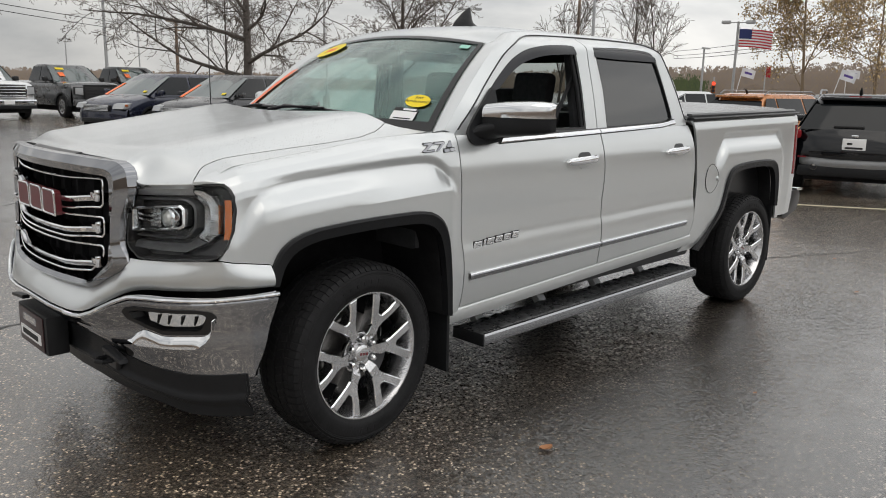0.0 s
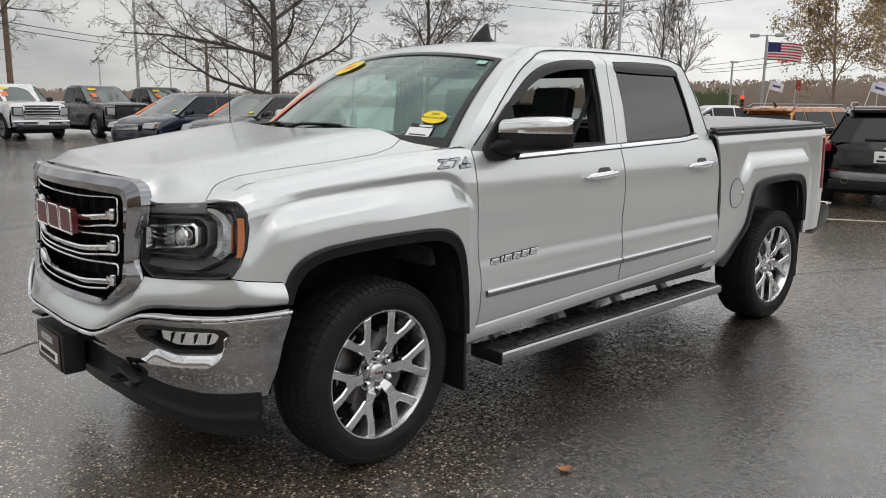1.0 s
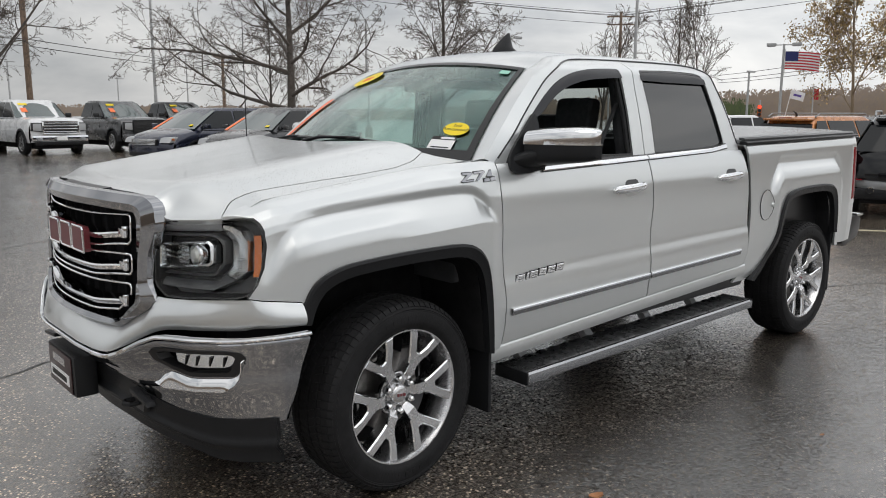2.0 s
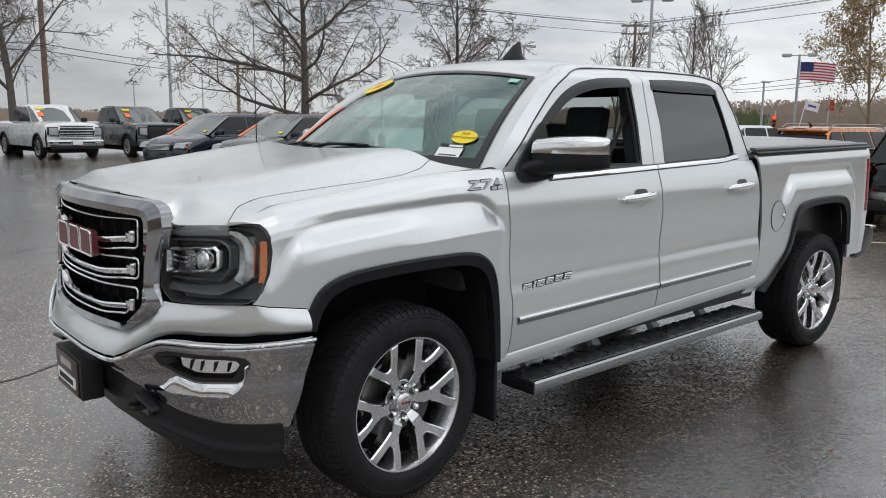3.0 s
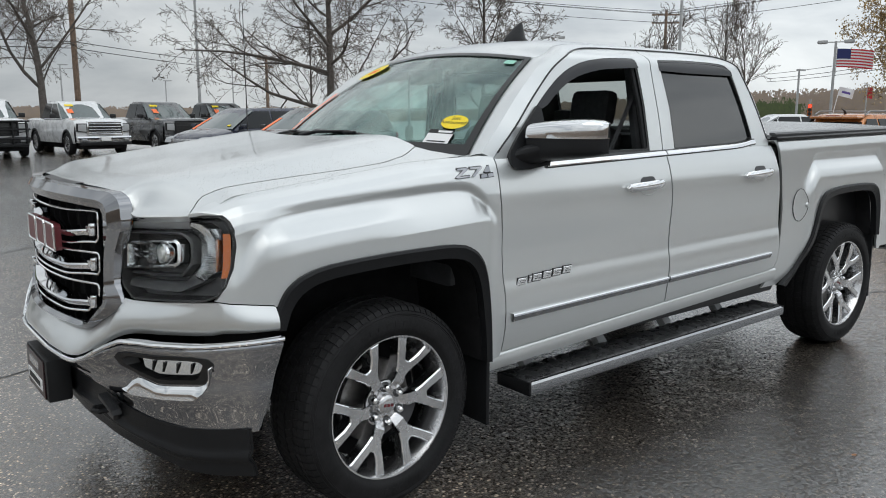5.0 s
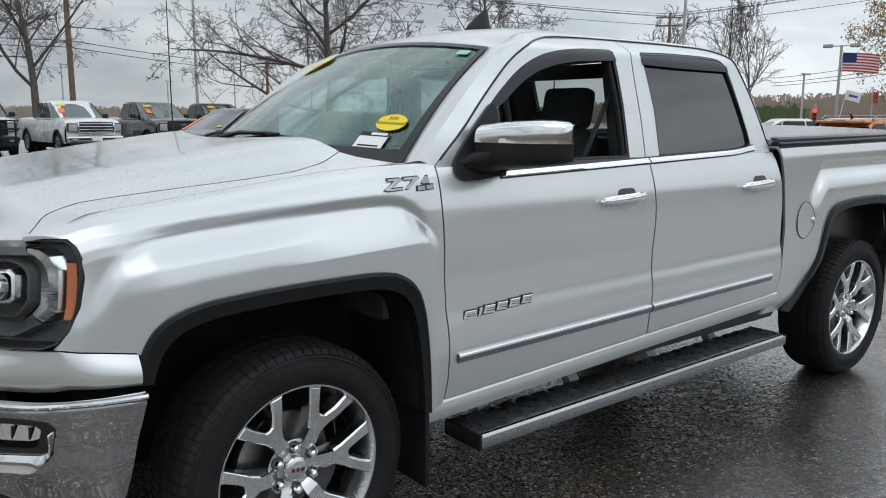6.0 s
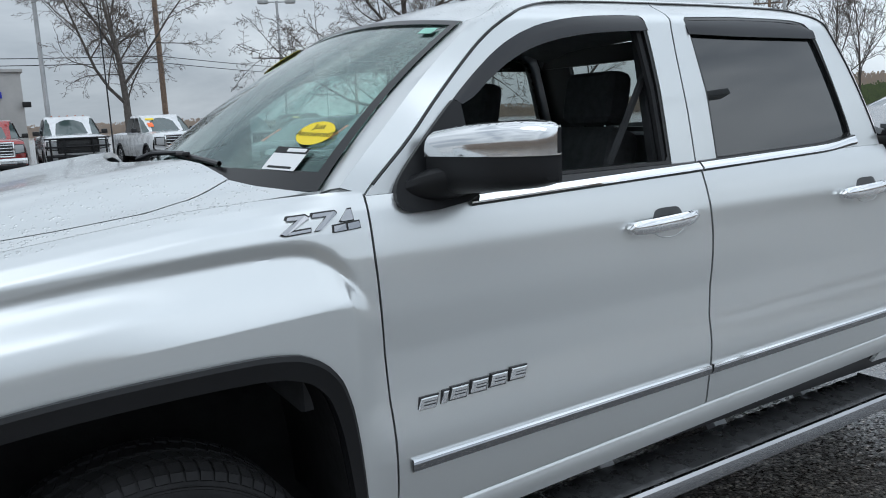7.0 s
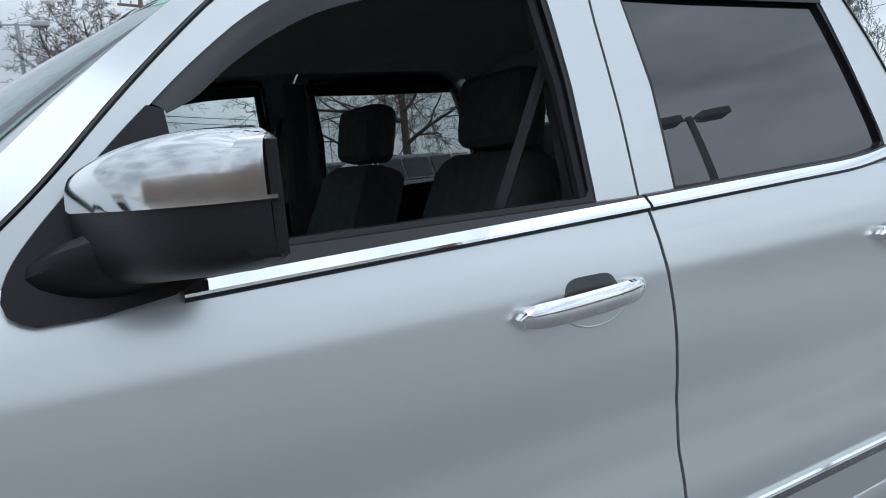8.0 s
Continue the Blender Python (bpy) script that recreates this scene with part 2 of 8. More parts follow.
TINT = material("tinted_glass", (0.012, 0.014, 0.015), 0.0, ior=1.85, coat=0.0)
VISOR = material("smoked_acrylic", (0.030, 0.031, 0.035), 0.18, spec=0.3)
LAMP_GLASS = material("lamp_lens", (0.98, 0.985, 0.99), 0.0, transmission=1.0, ior=1.2)
LAMP_PALE = material("pale_lens", (0.62, 0.64, 0.62), 0.12, 0.2, coat=0.6)
LAMP_BLACK = material("lamp_housing", (0.010, 0.0105, 0.012), 0.25)
LAMP_SILVER = material("lamp_reflector", (0.75, 0.77, 0.78), 0.16, 1.0)
LAMP_SATIN = material("lamp_satin", (0.42, 0.43, 0.44), 0.42, 0.3)
LAMP_DARK = material("lamp_dark_bezel", (0.07, 0.072, 0.075), 0.28, 0.4)
LAMP_GREY = material("lamp_bezel", (0.33, 0.34, 0.35), 0.30, 0.6)
AMBER = material("amber_lens", (0.46, 0.125, 0.025), 0.15, coat=0.5)
RED_LENS = material("red_lens", (0.20, 0.006, 0.010), 0.22, spec=0.2, coat=0.1)
PLATE_DARK = material("plate_dark", (0.030, 0.012, 0.014), 0.3)
BADGE_RED = material("badge_red", (0.13, 0.014, 0.02), 0.38, 0.0, coat=0.15)
YELLOW = material("yellow_sticker", (0.86, 0.66, 0.02), 0.5)
ORANGE = material("orange_sticker", (0.95, 0.20, 0.06), 0.5)
WHITE = material("white_paper", (0.80, 0.80, 0.80), 0.6)
BLACK_INK = material("black_ink", (0.015, 0.015, 0.015), 0.6)
GREEN_TAG = material("green_tag", (0.30, 0.62, 0.50), 0.5)
COVER = material("tonneau_vinyl", (0.22, 0.225, 0.23), 0.26, vary=0.2, scale=4, bump=0.15, bump_scale=200)
GALV = material("galvanised_pole", (0.42, 0.43, 0.44), 0.55, 0.2, vary=0.15, scale=3)
WOOD_POLE = material("weathered_pole", (0.21, 0.15, 0.11), 0.85, vary=0.35, scale=6, bump=0.3, bump_scale=40)
BARK = material("grey_bark", (0.095, 0.083, 0.074), 0.9, vary=0.4, scale=9, bump=0.5, bump_scale=40)
TWIG = material("twig", (0.125, 0.104, 0.09), 0.9)
GOLD_TWIG = material("golden_twig", (0.24, 0.18, 0.12), 0.9)
GOLD_LEAF = material("golden_leaf", (0.46, 0.33, 0.16), 0.75, vary=0.4, scale=3)
WIRE = material("cable", (0.02, 0.02, 0.022), 0.6)
LINE = material("lot_paint", (0.55, 0.50, 0.36), 0.55, vary=0.35, scale=12)


# ---- mesh tools ----
def part(name, bm, mat, parent=None, label="", smooth=True, sharp=32):
    me = bpy.data.meshes.new(name)
    bm.to_mesh(me)
    bm.free()
    if smooth:
        me.shade_smooth()
        me.set_sharp_from_angle(angle=radians(sharp))
    me.materials.append(mat)
    ob = new(name, me)
    if parent:
        ob.parent = parent
    if label:
        ob["label"] = label
    return ob


def thing(name, label, category, at=None, group="", kind=""):
    ob = new(name)
    ob.empty_display_size = 0.1
    if at is not None:
        ob.matrix_world = at
    return tagged(ob, label, category, group, kind)


def sheet(rows, out=None, thick=0.0, bm=None, close=False):
    """A grid of quads through rows of points; thick gives it a back, away from out."""
    bm = bm or bmesh.new()
    vs = [[bm.verts.new(p) for p in r] for r in rows]
    fs = []
    if close:
        vs.append(vs[0])
    for a, b in zip(vs, vs[1:]):
        for i in range(len(a) - 1):
            q = []
            for v in (a[i], a[i + 1], b[i + 1], b[i]):
                if all((v.co - o.co).length > 1e-6 for o in q):
                    q.append(v)
            if len(q) > 2:
                fs.append(bm.faces.new(q))
    bm.normal_update()
    if out is not None:
        total = Vector((0, 0, 0))
        for f in fs:
            total += f.normal * f.calc_area()
        if total.dot(Vector(out)) < 0:
            bmesh.ops.reverse_faces(bm, faces=fs)
    if thick:
        thicken(bm, fs, thick)
    return bm


def thicken(bm, fs, thick):
    """Gives a sheet of faces a back and closed rims, straight against its normals."""
    bm.normal_update()
    back = {v: bm.verts.new(v.co - v.normal * thick) for v in {v for f in fs for v in f.verts}}
    rims = [(e, e.link_loops[0]) for e in {e for f in fs for e in f.edges} if len(e.link_faces) == 1]
    pairs = [(lo.vert, lo.link_loop_next.vert) for e, lo in rims]
    for f in fs:
        bm.faces.new([back[v] for v in reversed(f.verts)])
    for p, q in pairs:
        try:
            bm.faces.new((q, p, back[p], back[q]))
        except ValueError:
            pass


def box(bm, c, size, bevel=0.0, m=None, seg=2):
    """A box with rounded edges."""
    r = bmesh.ops.create_cube(bm, size=1.0, matrix=(m or Matrix()) @ Matrix.Translation(c) @ Matrix.Diagonal((*size, 1)))
    if bevel:
        es = {e for v in r["verts"] for e in v.link_edges}
        bmesh.ops.bevel(bm, geom=list(es), offset=bevel, segments=seg, affect="EDGES", profile=0.6)
    return bm


def prism(pts, axis, a, b, bevel=0.0, bm=None, seg=2):
    """A flat outline pushed along an axis from a to b."""
    bm = bm or bmesh.new()

    def at(p, v):
        q = [p[0], p[1]]
        q.insert("xyz".index(axis), v)
        return q
    v0 = [bm.verts.new(at(p, a)) for p in pts]
    v1 = [bm.verts.new(at(p, b)) for p in pts]
    n = len(pts)
    fs = [bm.faces.new(v0), bm.faces.new(v1)] + [bm.faces.new((v0[i], v0[(i + 1) % n], v1[(i + 1) % n], v1[i])) for i in range(n)]
    bmesh.ops.recalc_face_normals(bm, faces=fs)
    if bevel:
        es = list({e for f in fs[:2] for e in f.edges})
        bmesh.ops.bevel(bm, geom=es, offset=bevel, segments=seg, affect="EDGES", profile=0.6)
    return bm


def tube(pts, radii, n=8, bm=None, cap=True):
    """A round rod through points, with a radius at each."""
    bm = bm or bmesh.new()
    if not hasattr(radii, "__len__"):
        radii = [radii] * len(pts)
    pts = [Vector(p) for p in pts]
    rings, side = [], None
    for i, p in enumerate(pts):
        d = (pts[min(i + 1, len(pts) - 1)] - pts[max(i - 1, 0)]).normalized()
        if side is None or abs(side.dot(d)) > 0.98:
            side = d.orthogonal()
        side = (side - d * side.dot(d)).normalized()
        up = d.cross(side)
        rings.append([bm.verts.new(p + radii[i] * (side * math.cos(2 * math.pi * k / n) + up * math.sin(2 * math.pi * k / n))) for k in range(n)])
    for a, b in zip(rings, rings[1:]):
        for k in range(n):
            bm.faces.new((a[k], a[(k + 1) % n], b[(k + 1) % n], b[k]))
    if cap and n > 2:
        bm.faces.new(rings[0][::-1])
        bm.faces.new(rings[-1])
    return bm


def lathe(profile, n=48, bm=None, axis="y", centre=(0, 0, 0)):
    """Turns a profile of (radius, along) about an axis."""
    bm = bm or bmesh.new()
    rows = []
    for k in range(n):
        a = 2 * math.pi * k / n
        row = []
        for r, h in profile:
            u, v = r * math.cos(a), r * math.sin(a)
            p = {"y": (u, h, v), "x": (h, u, v), "z": (u, v, h)}[axis]
            row.append(Vector(p) + Vector(centre))
        rows.append(row)
    sheet(rows, bm=bm, close=True)
    bmesh.ops.remove_doubles(bm, verts=bm.verts, dist=1e-5)
    bmesh.ops.recalc_face_normals(bm, faces=bm.faces)
    return bm


def ip(x, table):
    """Straight-line reading of a table of (x, y)."""
    return float(np.interp(x, [p[0] for p in table], [p[1] for p in table]))


def smooth(a, b, x):
    t = min(1, max(0, (x - a) / (b - a)))
    return t * t * (3 - 2 * t)


def spaced(pts, n):
    """n points evenly along a line of points."""
    pts = np.array(pts, float)
    d = np.concatenate([[0], np.cumsum(np.linalg.norm(np.diff(pts, axis=0), axis=1))])
    s = np.linspace(0, d[-1], n)
    return [tuple(float(np.interp(v, d, pts[:, k])) for k in range(pts.shape[1])) for v in s]


def rounded(pts, n=40, times=2):
    """A smoothed open line (corner cutting)."""
    for _ in range(times):
        q = [pts[0]]
        for a, b in zip(pts, pts[1:]):
            q += [tuple(0.75 * u + 0.25 * v for u, v in zip(a, b)), tuple(0.25 * u + 0.75 * v for u, v in zip(a, b))]
        pts = q + [pts[-1]]
    return spaced(pts, n)


def text_part(name, words, size, mat, parent, m, depth=0.001, label=""):
    cu = bpy.data.curves.new(name, "FONT")
    cu.body, cu.size, cu.extrude, cu.align_x, cu.align_y = words, size, depth, "CENTER", "CENTER"
    ob = new(name + "_curve", cu)
    dg = bpy.context.evaluated_depsgraph_get()
    me = bpy.data.meshes.new_from_object(ob.evaluated_get(dg))
    bpy.data.objects.remove(ob)
    bpy.data.curves.remove(cu)
    me.materials.clear()
    me.materials.append(mat)
    o = new(name, me)
    o.parent = parent
    o.matrix_local = m
    if label:
        o["label"] = label
    return o


# ---- ground ----
gb = bmesh.new()
G = [-900, -400, -150, -60, -25, -10, 0, 10, 25, 60, 150, 400, 900]
sheet([[(x, y, 0) for x in G] for y in G], out=(0, 0, 1), bm=gb)
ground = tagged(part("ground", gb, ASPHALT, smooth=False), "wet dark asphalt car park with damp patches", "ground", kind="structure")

# ---- the silver pickup ----
truck = thing("pickup_truck", "silver crew cab pickup, wet with rain, chrome grille and side steps", "pickup truck")

F_CREASE = [(-0.58, 1.02), (-0.535, 1.075), (-0.508, 1.118), (-0.473, 1.148), (-0.40, 1.168), (-0.266, 1.182), (0.0, 1.200), (0.25, 1.211), (0.33, 1.213), (0.39, 1.211), (0.43, 1.203), (0.47, 1.180), (0.51, 1.143), (0.54, 1.112), (0.60, 1.06)]
F_TOP = [(-0.72, 1.185), (-0.62, 1.225), (-0.53, 1.25), (-0.24, 1.285), (0.18, 1.335), (0.5, 1.352), (0.62, 1.352)]
DOOR_W = [(0.40, 0.94), (0.46, 0.960), (0.50, 0.976), (0.56, 0.986), (0.62, 0.993), (0.69, 1.0), (0.74, 0.999), (0.78, 0.994),
          (0.84, 0.982), (0.95, 0.978), (1.06, 0.984), (1.14, 0.984), (1.20, 0.979), (1.26, 0.966), (1.31, 0.950), (1.345, 0.930), (1.40, 0.915)]
FEND_W = [(0.0, 0.856), (0.012, 0.880), (0.03, 0.905), (0.055, 0.928), (0.085, 0.943), (0.11, 0.949), (0.2, 0.955), (0.5, 0.965), (0.9, 0.965)]
F_ARCH_OUT = rounded([(-0.475, 0.80), (-0.45, 0.90), (-0.40, 0.965), (-0.30, 1.0), (-0.15, 1.012), (0.0, 1.018), (0.15, 1.02), (0.29, 1.02), (0.38, 1.005),
                      (0.445, 0.955), (0.475, 0.88), (0.49, 0.78), (0.50, 0.65), (0.505, 0.50)], 60, 1)
F_ARCH_IN = rounded([(-0.425, 0.79), (-0.40, 0.87), (-0.35, 0.925), (-0.27, 0.95), (-0.15, 0.96), (0.0, 0.966), (0.15, 0.968), (0.30, 0.964), (0.37, 0.945),
                     (0.42, 0.905), (0.448, 0.82), (0.462, 0.72), (0.475, 0.60), (0.48, 0.50)], 60, 1)
R_ARCH_OUT = rounded([(2.86, 0.50), (3.03, 0.60), (3.11, 0.72), (3.17, 0.90), (3.21, 1.0), (3.28, 1.05), (3.45, 1.068), (3.65, 1.072), (3.82, 1.07), (3.94, 1.055),
                      (4.0, 1.01), (4.035, 0.90), (4.045, 0.70)], 60, 1)
R_ARCH_IN = rounded([(2.93, 0.48), (3.07, 0.58), (3.16, 0.70), (3.22, 0.86), (3.26, 0.96), (3.32, 1.0), (3.46, 1.018), (3.65, 1.022), (3.82, 1.02), (3.91, 1.005),
                     (3.96, 0.96), (3.995, 0.86), (4.01, 0.70)], 60, 1)
BUMP_PLAN = [(0, -1.025), (0.2, -1.019), (0.34, -1.003), (0.448, -0.978), (0.55, -0.944), (0.65, -0.902), (0.80, -0.82), (0.889, -0.735), (0.96, -0.64), (1.0, -0.57), (1.03, -0.47), (1.042, -0.36)]
BED_TOP = [(2.70, 1.372), (4.45, 1.395)]


def side_w(x, z):
    """Half width of the doors and the plain side."""
    k = 0.022 * max(0, x - 0.6) * smooth(1.0, 0.75, z)
    return ip(z - k, DOOR_W)


def fender_w(x, z):
    top = ip(x, F_TOP)
    base = ip(top - z, FEND_W)
    base -= 0.02 * smooth(-0.46, -0.62, x) * smooth(0.92, 1.15, z)
    door = side_w(x, z)
    base += (door - base) * smooth(0.30, 0.58, x)
    # an undercut band along the crease, then the long slope out to the arch flare
    ends = smooth(-0.64, -0.36, x) * (1 - smooth(0.49, 0.59, x))
    d = ip(x, F_CREASE) - z
    base -= 0.017 * ends * (1 - smooth(0.45, 0.56, x)) * smooth(-0.56, -0.26, x) * smooth(-0.048, -0.004, d)
    soft = 0.65 * smooth(-0.006, 0.074, d) + 0.35 * smooth(0.02, 0.13, d)
    facet = min(1.0, max(0.0, (d + 0.004) / max(0.06, ip(x, F_CREASE) - 1.0685 - 0.0525 * x)))
    k = smooth(-0.1, 0.2, x)
    flare = ends * (soft + (0.8 * facet + 0.2 * facet * facet * (3 - 2 * facet) - soft) * k)
    return base + flare * (1.008 - base)


def bed_w(x, z):
    top = ip(x, BED_TOP)
    base = ip(z, [(0.45, 0.945), (0.55, 0.968), (0.75, 0.984), (1.0, 0.984), (1.2, 0.978), (top - 0.06, 0.972), (top - 0.02, 0.962), (top, 0.945)])
    ends = smooth(3.035, 3.15, x) * (1 - smooth(4.09, 4.19, x))
    crease = 1.238 + 0.006 * (x - 3.5) - 0.14 * smooth(3.20, 3.06, x) - 0.13 * smooth(4.03, 4.17, x)
    d = crease - z
    base -= 0.017 * ends * smooth(-0.052, -0.006, d)
    flare = ends * (0.65 * smooth(-0.004, 0.07, d) + 0.35 * smooth(0.02, 0.12, d))
    return base + flare * (1.010 - base) - 0.02 * smooth(4.30, 4.46, x)


def house_w(z):
    """Half width of the cab above the belt line."""
    if z < 1.77:
        return 0.932 - 0.2 * (z - 1.30) + 0.004 * math.sin(math.pi * (z - 1.30) / 0.48)
    return ip(z, [(1.77, 0.8383), (1.78, 0.834), (1.79, 0.824), (1.805, 0.802), (1.825, 0.758), (1.838, 0.738), (1.86, 0.70)])


def arch_low(x, arch, low):
    xs, zs = [p[0] for p in arch], [p[1] for p in arch]
    if x <= xs[0] or x >= xs[-1]:
        return low
    return max(low, float(np.interp(x, xs, zs)))


def column_panel(name, s, xs, low, high, w, n, mat, label="", thick=0.012):
    rows = []
    for x in xs:
        a, b = low(x), high(x)
        rows.append([(x, s * w(x, a + (b - a) * j / n), a + (b - a) * j / n) for j in range(n + 1)])
    return part(name, sheet(rows, out=(0, s, 0), thick=thick), mat, truck, label)


def steps_between(*stops):
    out = []
    for (a, d), (b, _) in zip(stops, stops[1:]):
        k = max(1, round((b - a) / d))
        out += [a + (b - a) * i / k for i in range(k)]
    return out + [stops[-1][0]]


GAP_F = [(0.45, 0.575), (0.52, 0.588), (0.60, 0.598), (0.80, 0.594), (1.0, 0.586), (1.2, 0.577), (1.36, 0.580)]
GAP_M = [(0.45, 1.712), (0.7, 1.716), (0.85, 1.726), (1.0, 1.737), (1.1, 1.738), (1.2, 1.732), (1.30, 1.724), (1.36, 1.722)]
GAP_R = [(0.45, 2.62), (0.50, 2.66), (0.58, 2.735), (0.66, 2.785), (0.75, 2.785), (0.95, 2.79), (1.2, 2.76), (1.36, 2.725)]
DOOR_LOW = [(0.55, 0.515), (1.76, 0.572), (2.8, 0.615)]


def door_lower(name, s, front, rear, label):
    rows = []
    nu, nv = 34, 44
    for i in range(nu + 1):
        row = []
        for j in range(nv + 1):
            u = i / nu
            xm = ip(0.9, front) * (1 - u) + ip(0.9, rear) * u
            a = ip(xm, DOOR_LOW)
            z = a + (1.338 - a) * j / nv
            x = ip(z, front) * (1 - u) + ip(z, rear) * u
            row.append((x, s * side_w(x, z), z))
        rows.append(row)
    return part(name, sheet(rows, out=(0, s, 0), thick=0.014), SILVER, truck, label)


def frame_ring(s, outer, inner, proud, mat, parent, name, depth=0.03, n=34, label="", corners=None):
    """A window frame or seal between two closed outlines on the cab side, paired corner by corner."""
    def ring(o, marks):
        if not marks:
            return spaced(list(o) + [o[0]], 3 * n + 1)[:-1]
        idx = [min(range(len(o)), key=lambda i: (o[i][0] - m[0]) ** 2 + (o[i][1] - m[1]) ** 2) for m in marks]
        pts = []
        for i, j in zip(idx, idx[1:] + idx[:1]):
            run = list(o[i:j + 1]) if j > i else list(o[i:]) + list(o[:j + 1])
            pts += spaced(run, n + 1)[:-1]
        return pts
    a, b = ring(outer, corners and corners[0]), ring(inner, corners and corners[1])
    rows = []
    for p, q in zip(a, b):
        across = [(p[0] + (q[0] - p[0]) * k / 6, p[1] + (q[1] - p[1]) * k / 6) for k in range(7)]
        rows.append([(p[0], s * (house_w(p[1]) + proud - depth), p[1])] + [(x, s * (house_w(z) + proud), z) for x, z in across] + [(q[0], s * (house_w(q[1]) + proud - depth), q[1])])
    return part(name, sheet(rows, close=True, out=(0, s, 0)), mat, parent, label)


def pane_on_side(name, s, outline, inset, mat, parent, thick=0.005, label=""):
    """A curved pane that fills an outline on the cab side, in horizontal strips."""
    zs = [p[1] for p in outline]
    loop = list(outline) + [outline[0]]
    rows = []
    lo, hi = min(zs) + 0.002, max(zs) - 0.002
    for j in range(17):
        z = lo + (hi - lo) * j / 16
        xs = []
        for p, q in zip(loop, loop[1:]):
            if (p[1] - z) * (q[1] - z) <= 0 and p[1] != q[1]:
                xs.append(p[0] + (q[0] - p[0]) * (z - p[1]) / (q[1] - p[1]))
        a, b = min(xs), max(xs)
        rows.append([(a + (b - a) * k / 10, s * (house_w(z) - inset), z) for k in range(11)])
    ob = part(name, sheet(rows, out=(0, s, 0), thick=thick), mat, parent, label)
    ob.visible_shadow = False
    return ob


F_WIN = rounded([(0.665, 1.338), (0.74, 1.43), (0.86, 1.555), (0.95, 1.632), (1.04, 1.698), (1.14, 1.744), (1.24, 1.769), (1.36, 1.784), (1.50, 1.790)], 34, 1) + \
    [(1.578, 1.790), (1.592, 1.778), (1.603, 1.69), (1.614, 1.56), (1.618, 1.338)]
F_DOOR_TOP = rounded([(0.583, 1.338), (0.62, 1.375), (0.72, 1.46), (0.81, 1.555), (0.91, 1.65), (1.0, 1.728), (1.11, 1.79), (1.2, 1.815), (1.30, 1.832), (1.50, 1.838)], 34, 1) + \
    [(1.710, 1.841), (1.698, 1.76), (1.700, 1.68), (1.714, 1.50), (1.719, 1.338)]
R_WIN = [(1.818, 1.338), (1.811, 1.55), (1.780, 1.73), (1.764, 1.780), (1.774, 1.790)] + rounded([(2.0, 1.797), (2.30, 1.795), (2.40, 1.775), (2.45, 1.66), (2.545, 1.40), (2.552, 1.372), (2.51, 1.352)], 20, 1) + [(2.40, 1.343), (2.1, 1.339)]
R_DOOR_TOP = [(1.725, 1.338), (1.720, 1.50), (1.706, 1.68), (1.704, 1.76), (1.716, 1.841)] + rounded([(2.05, 1.843), (2.36, 1.838), (2.45, 1.825), (2.50, 1.76), (2.60, 1.60), (2.70, 1.385), (2.712, 1.338)], 24, 1) + [(2.5, 1.338), (2.2, 1.338)]

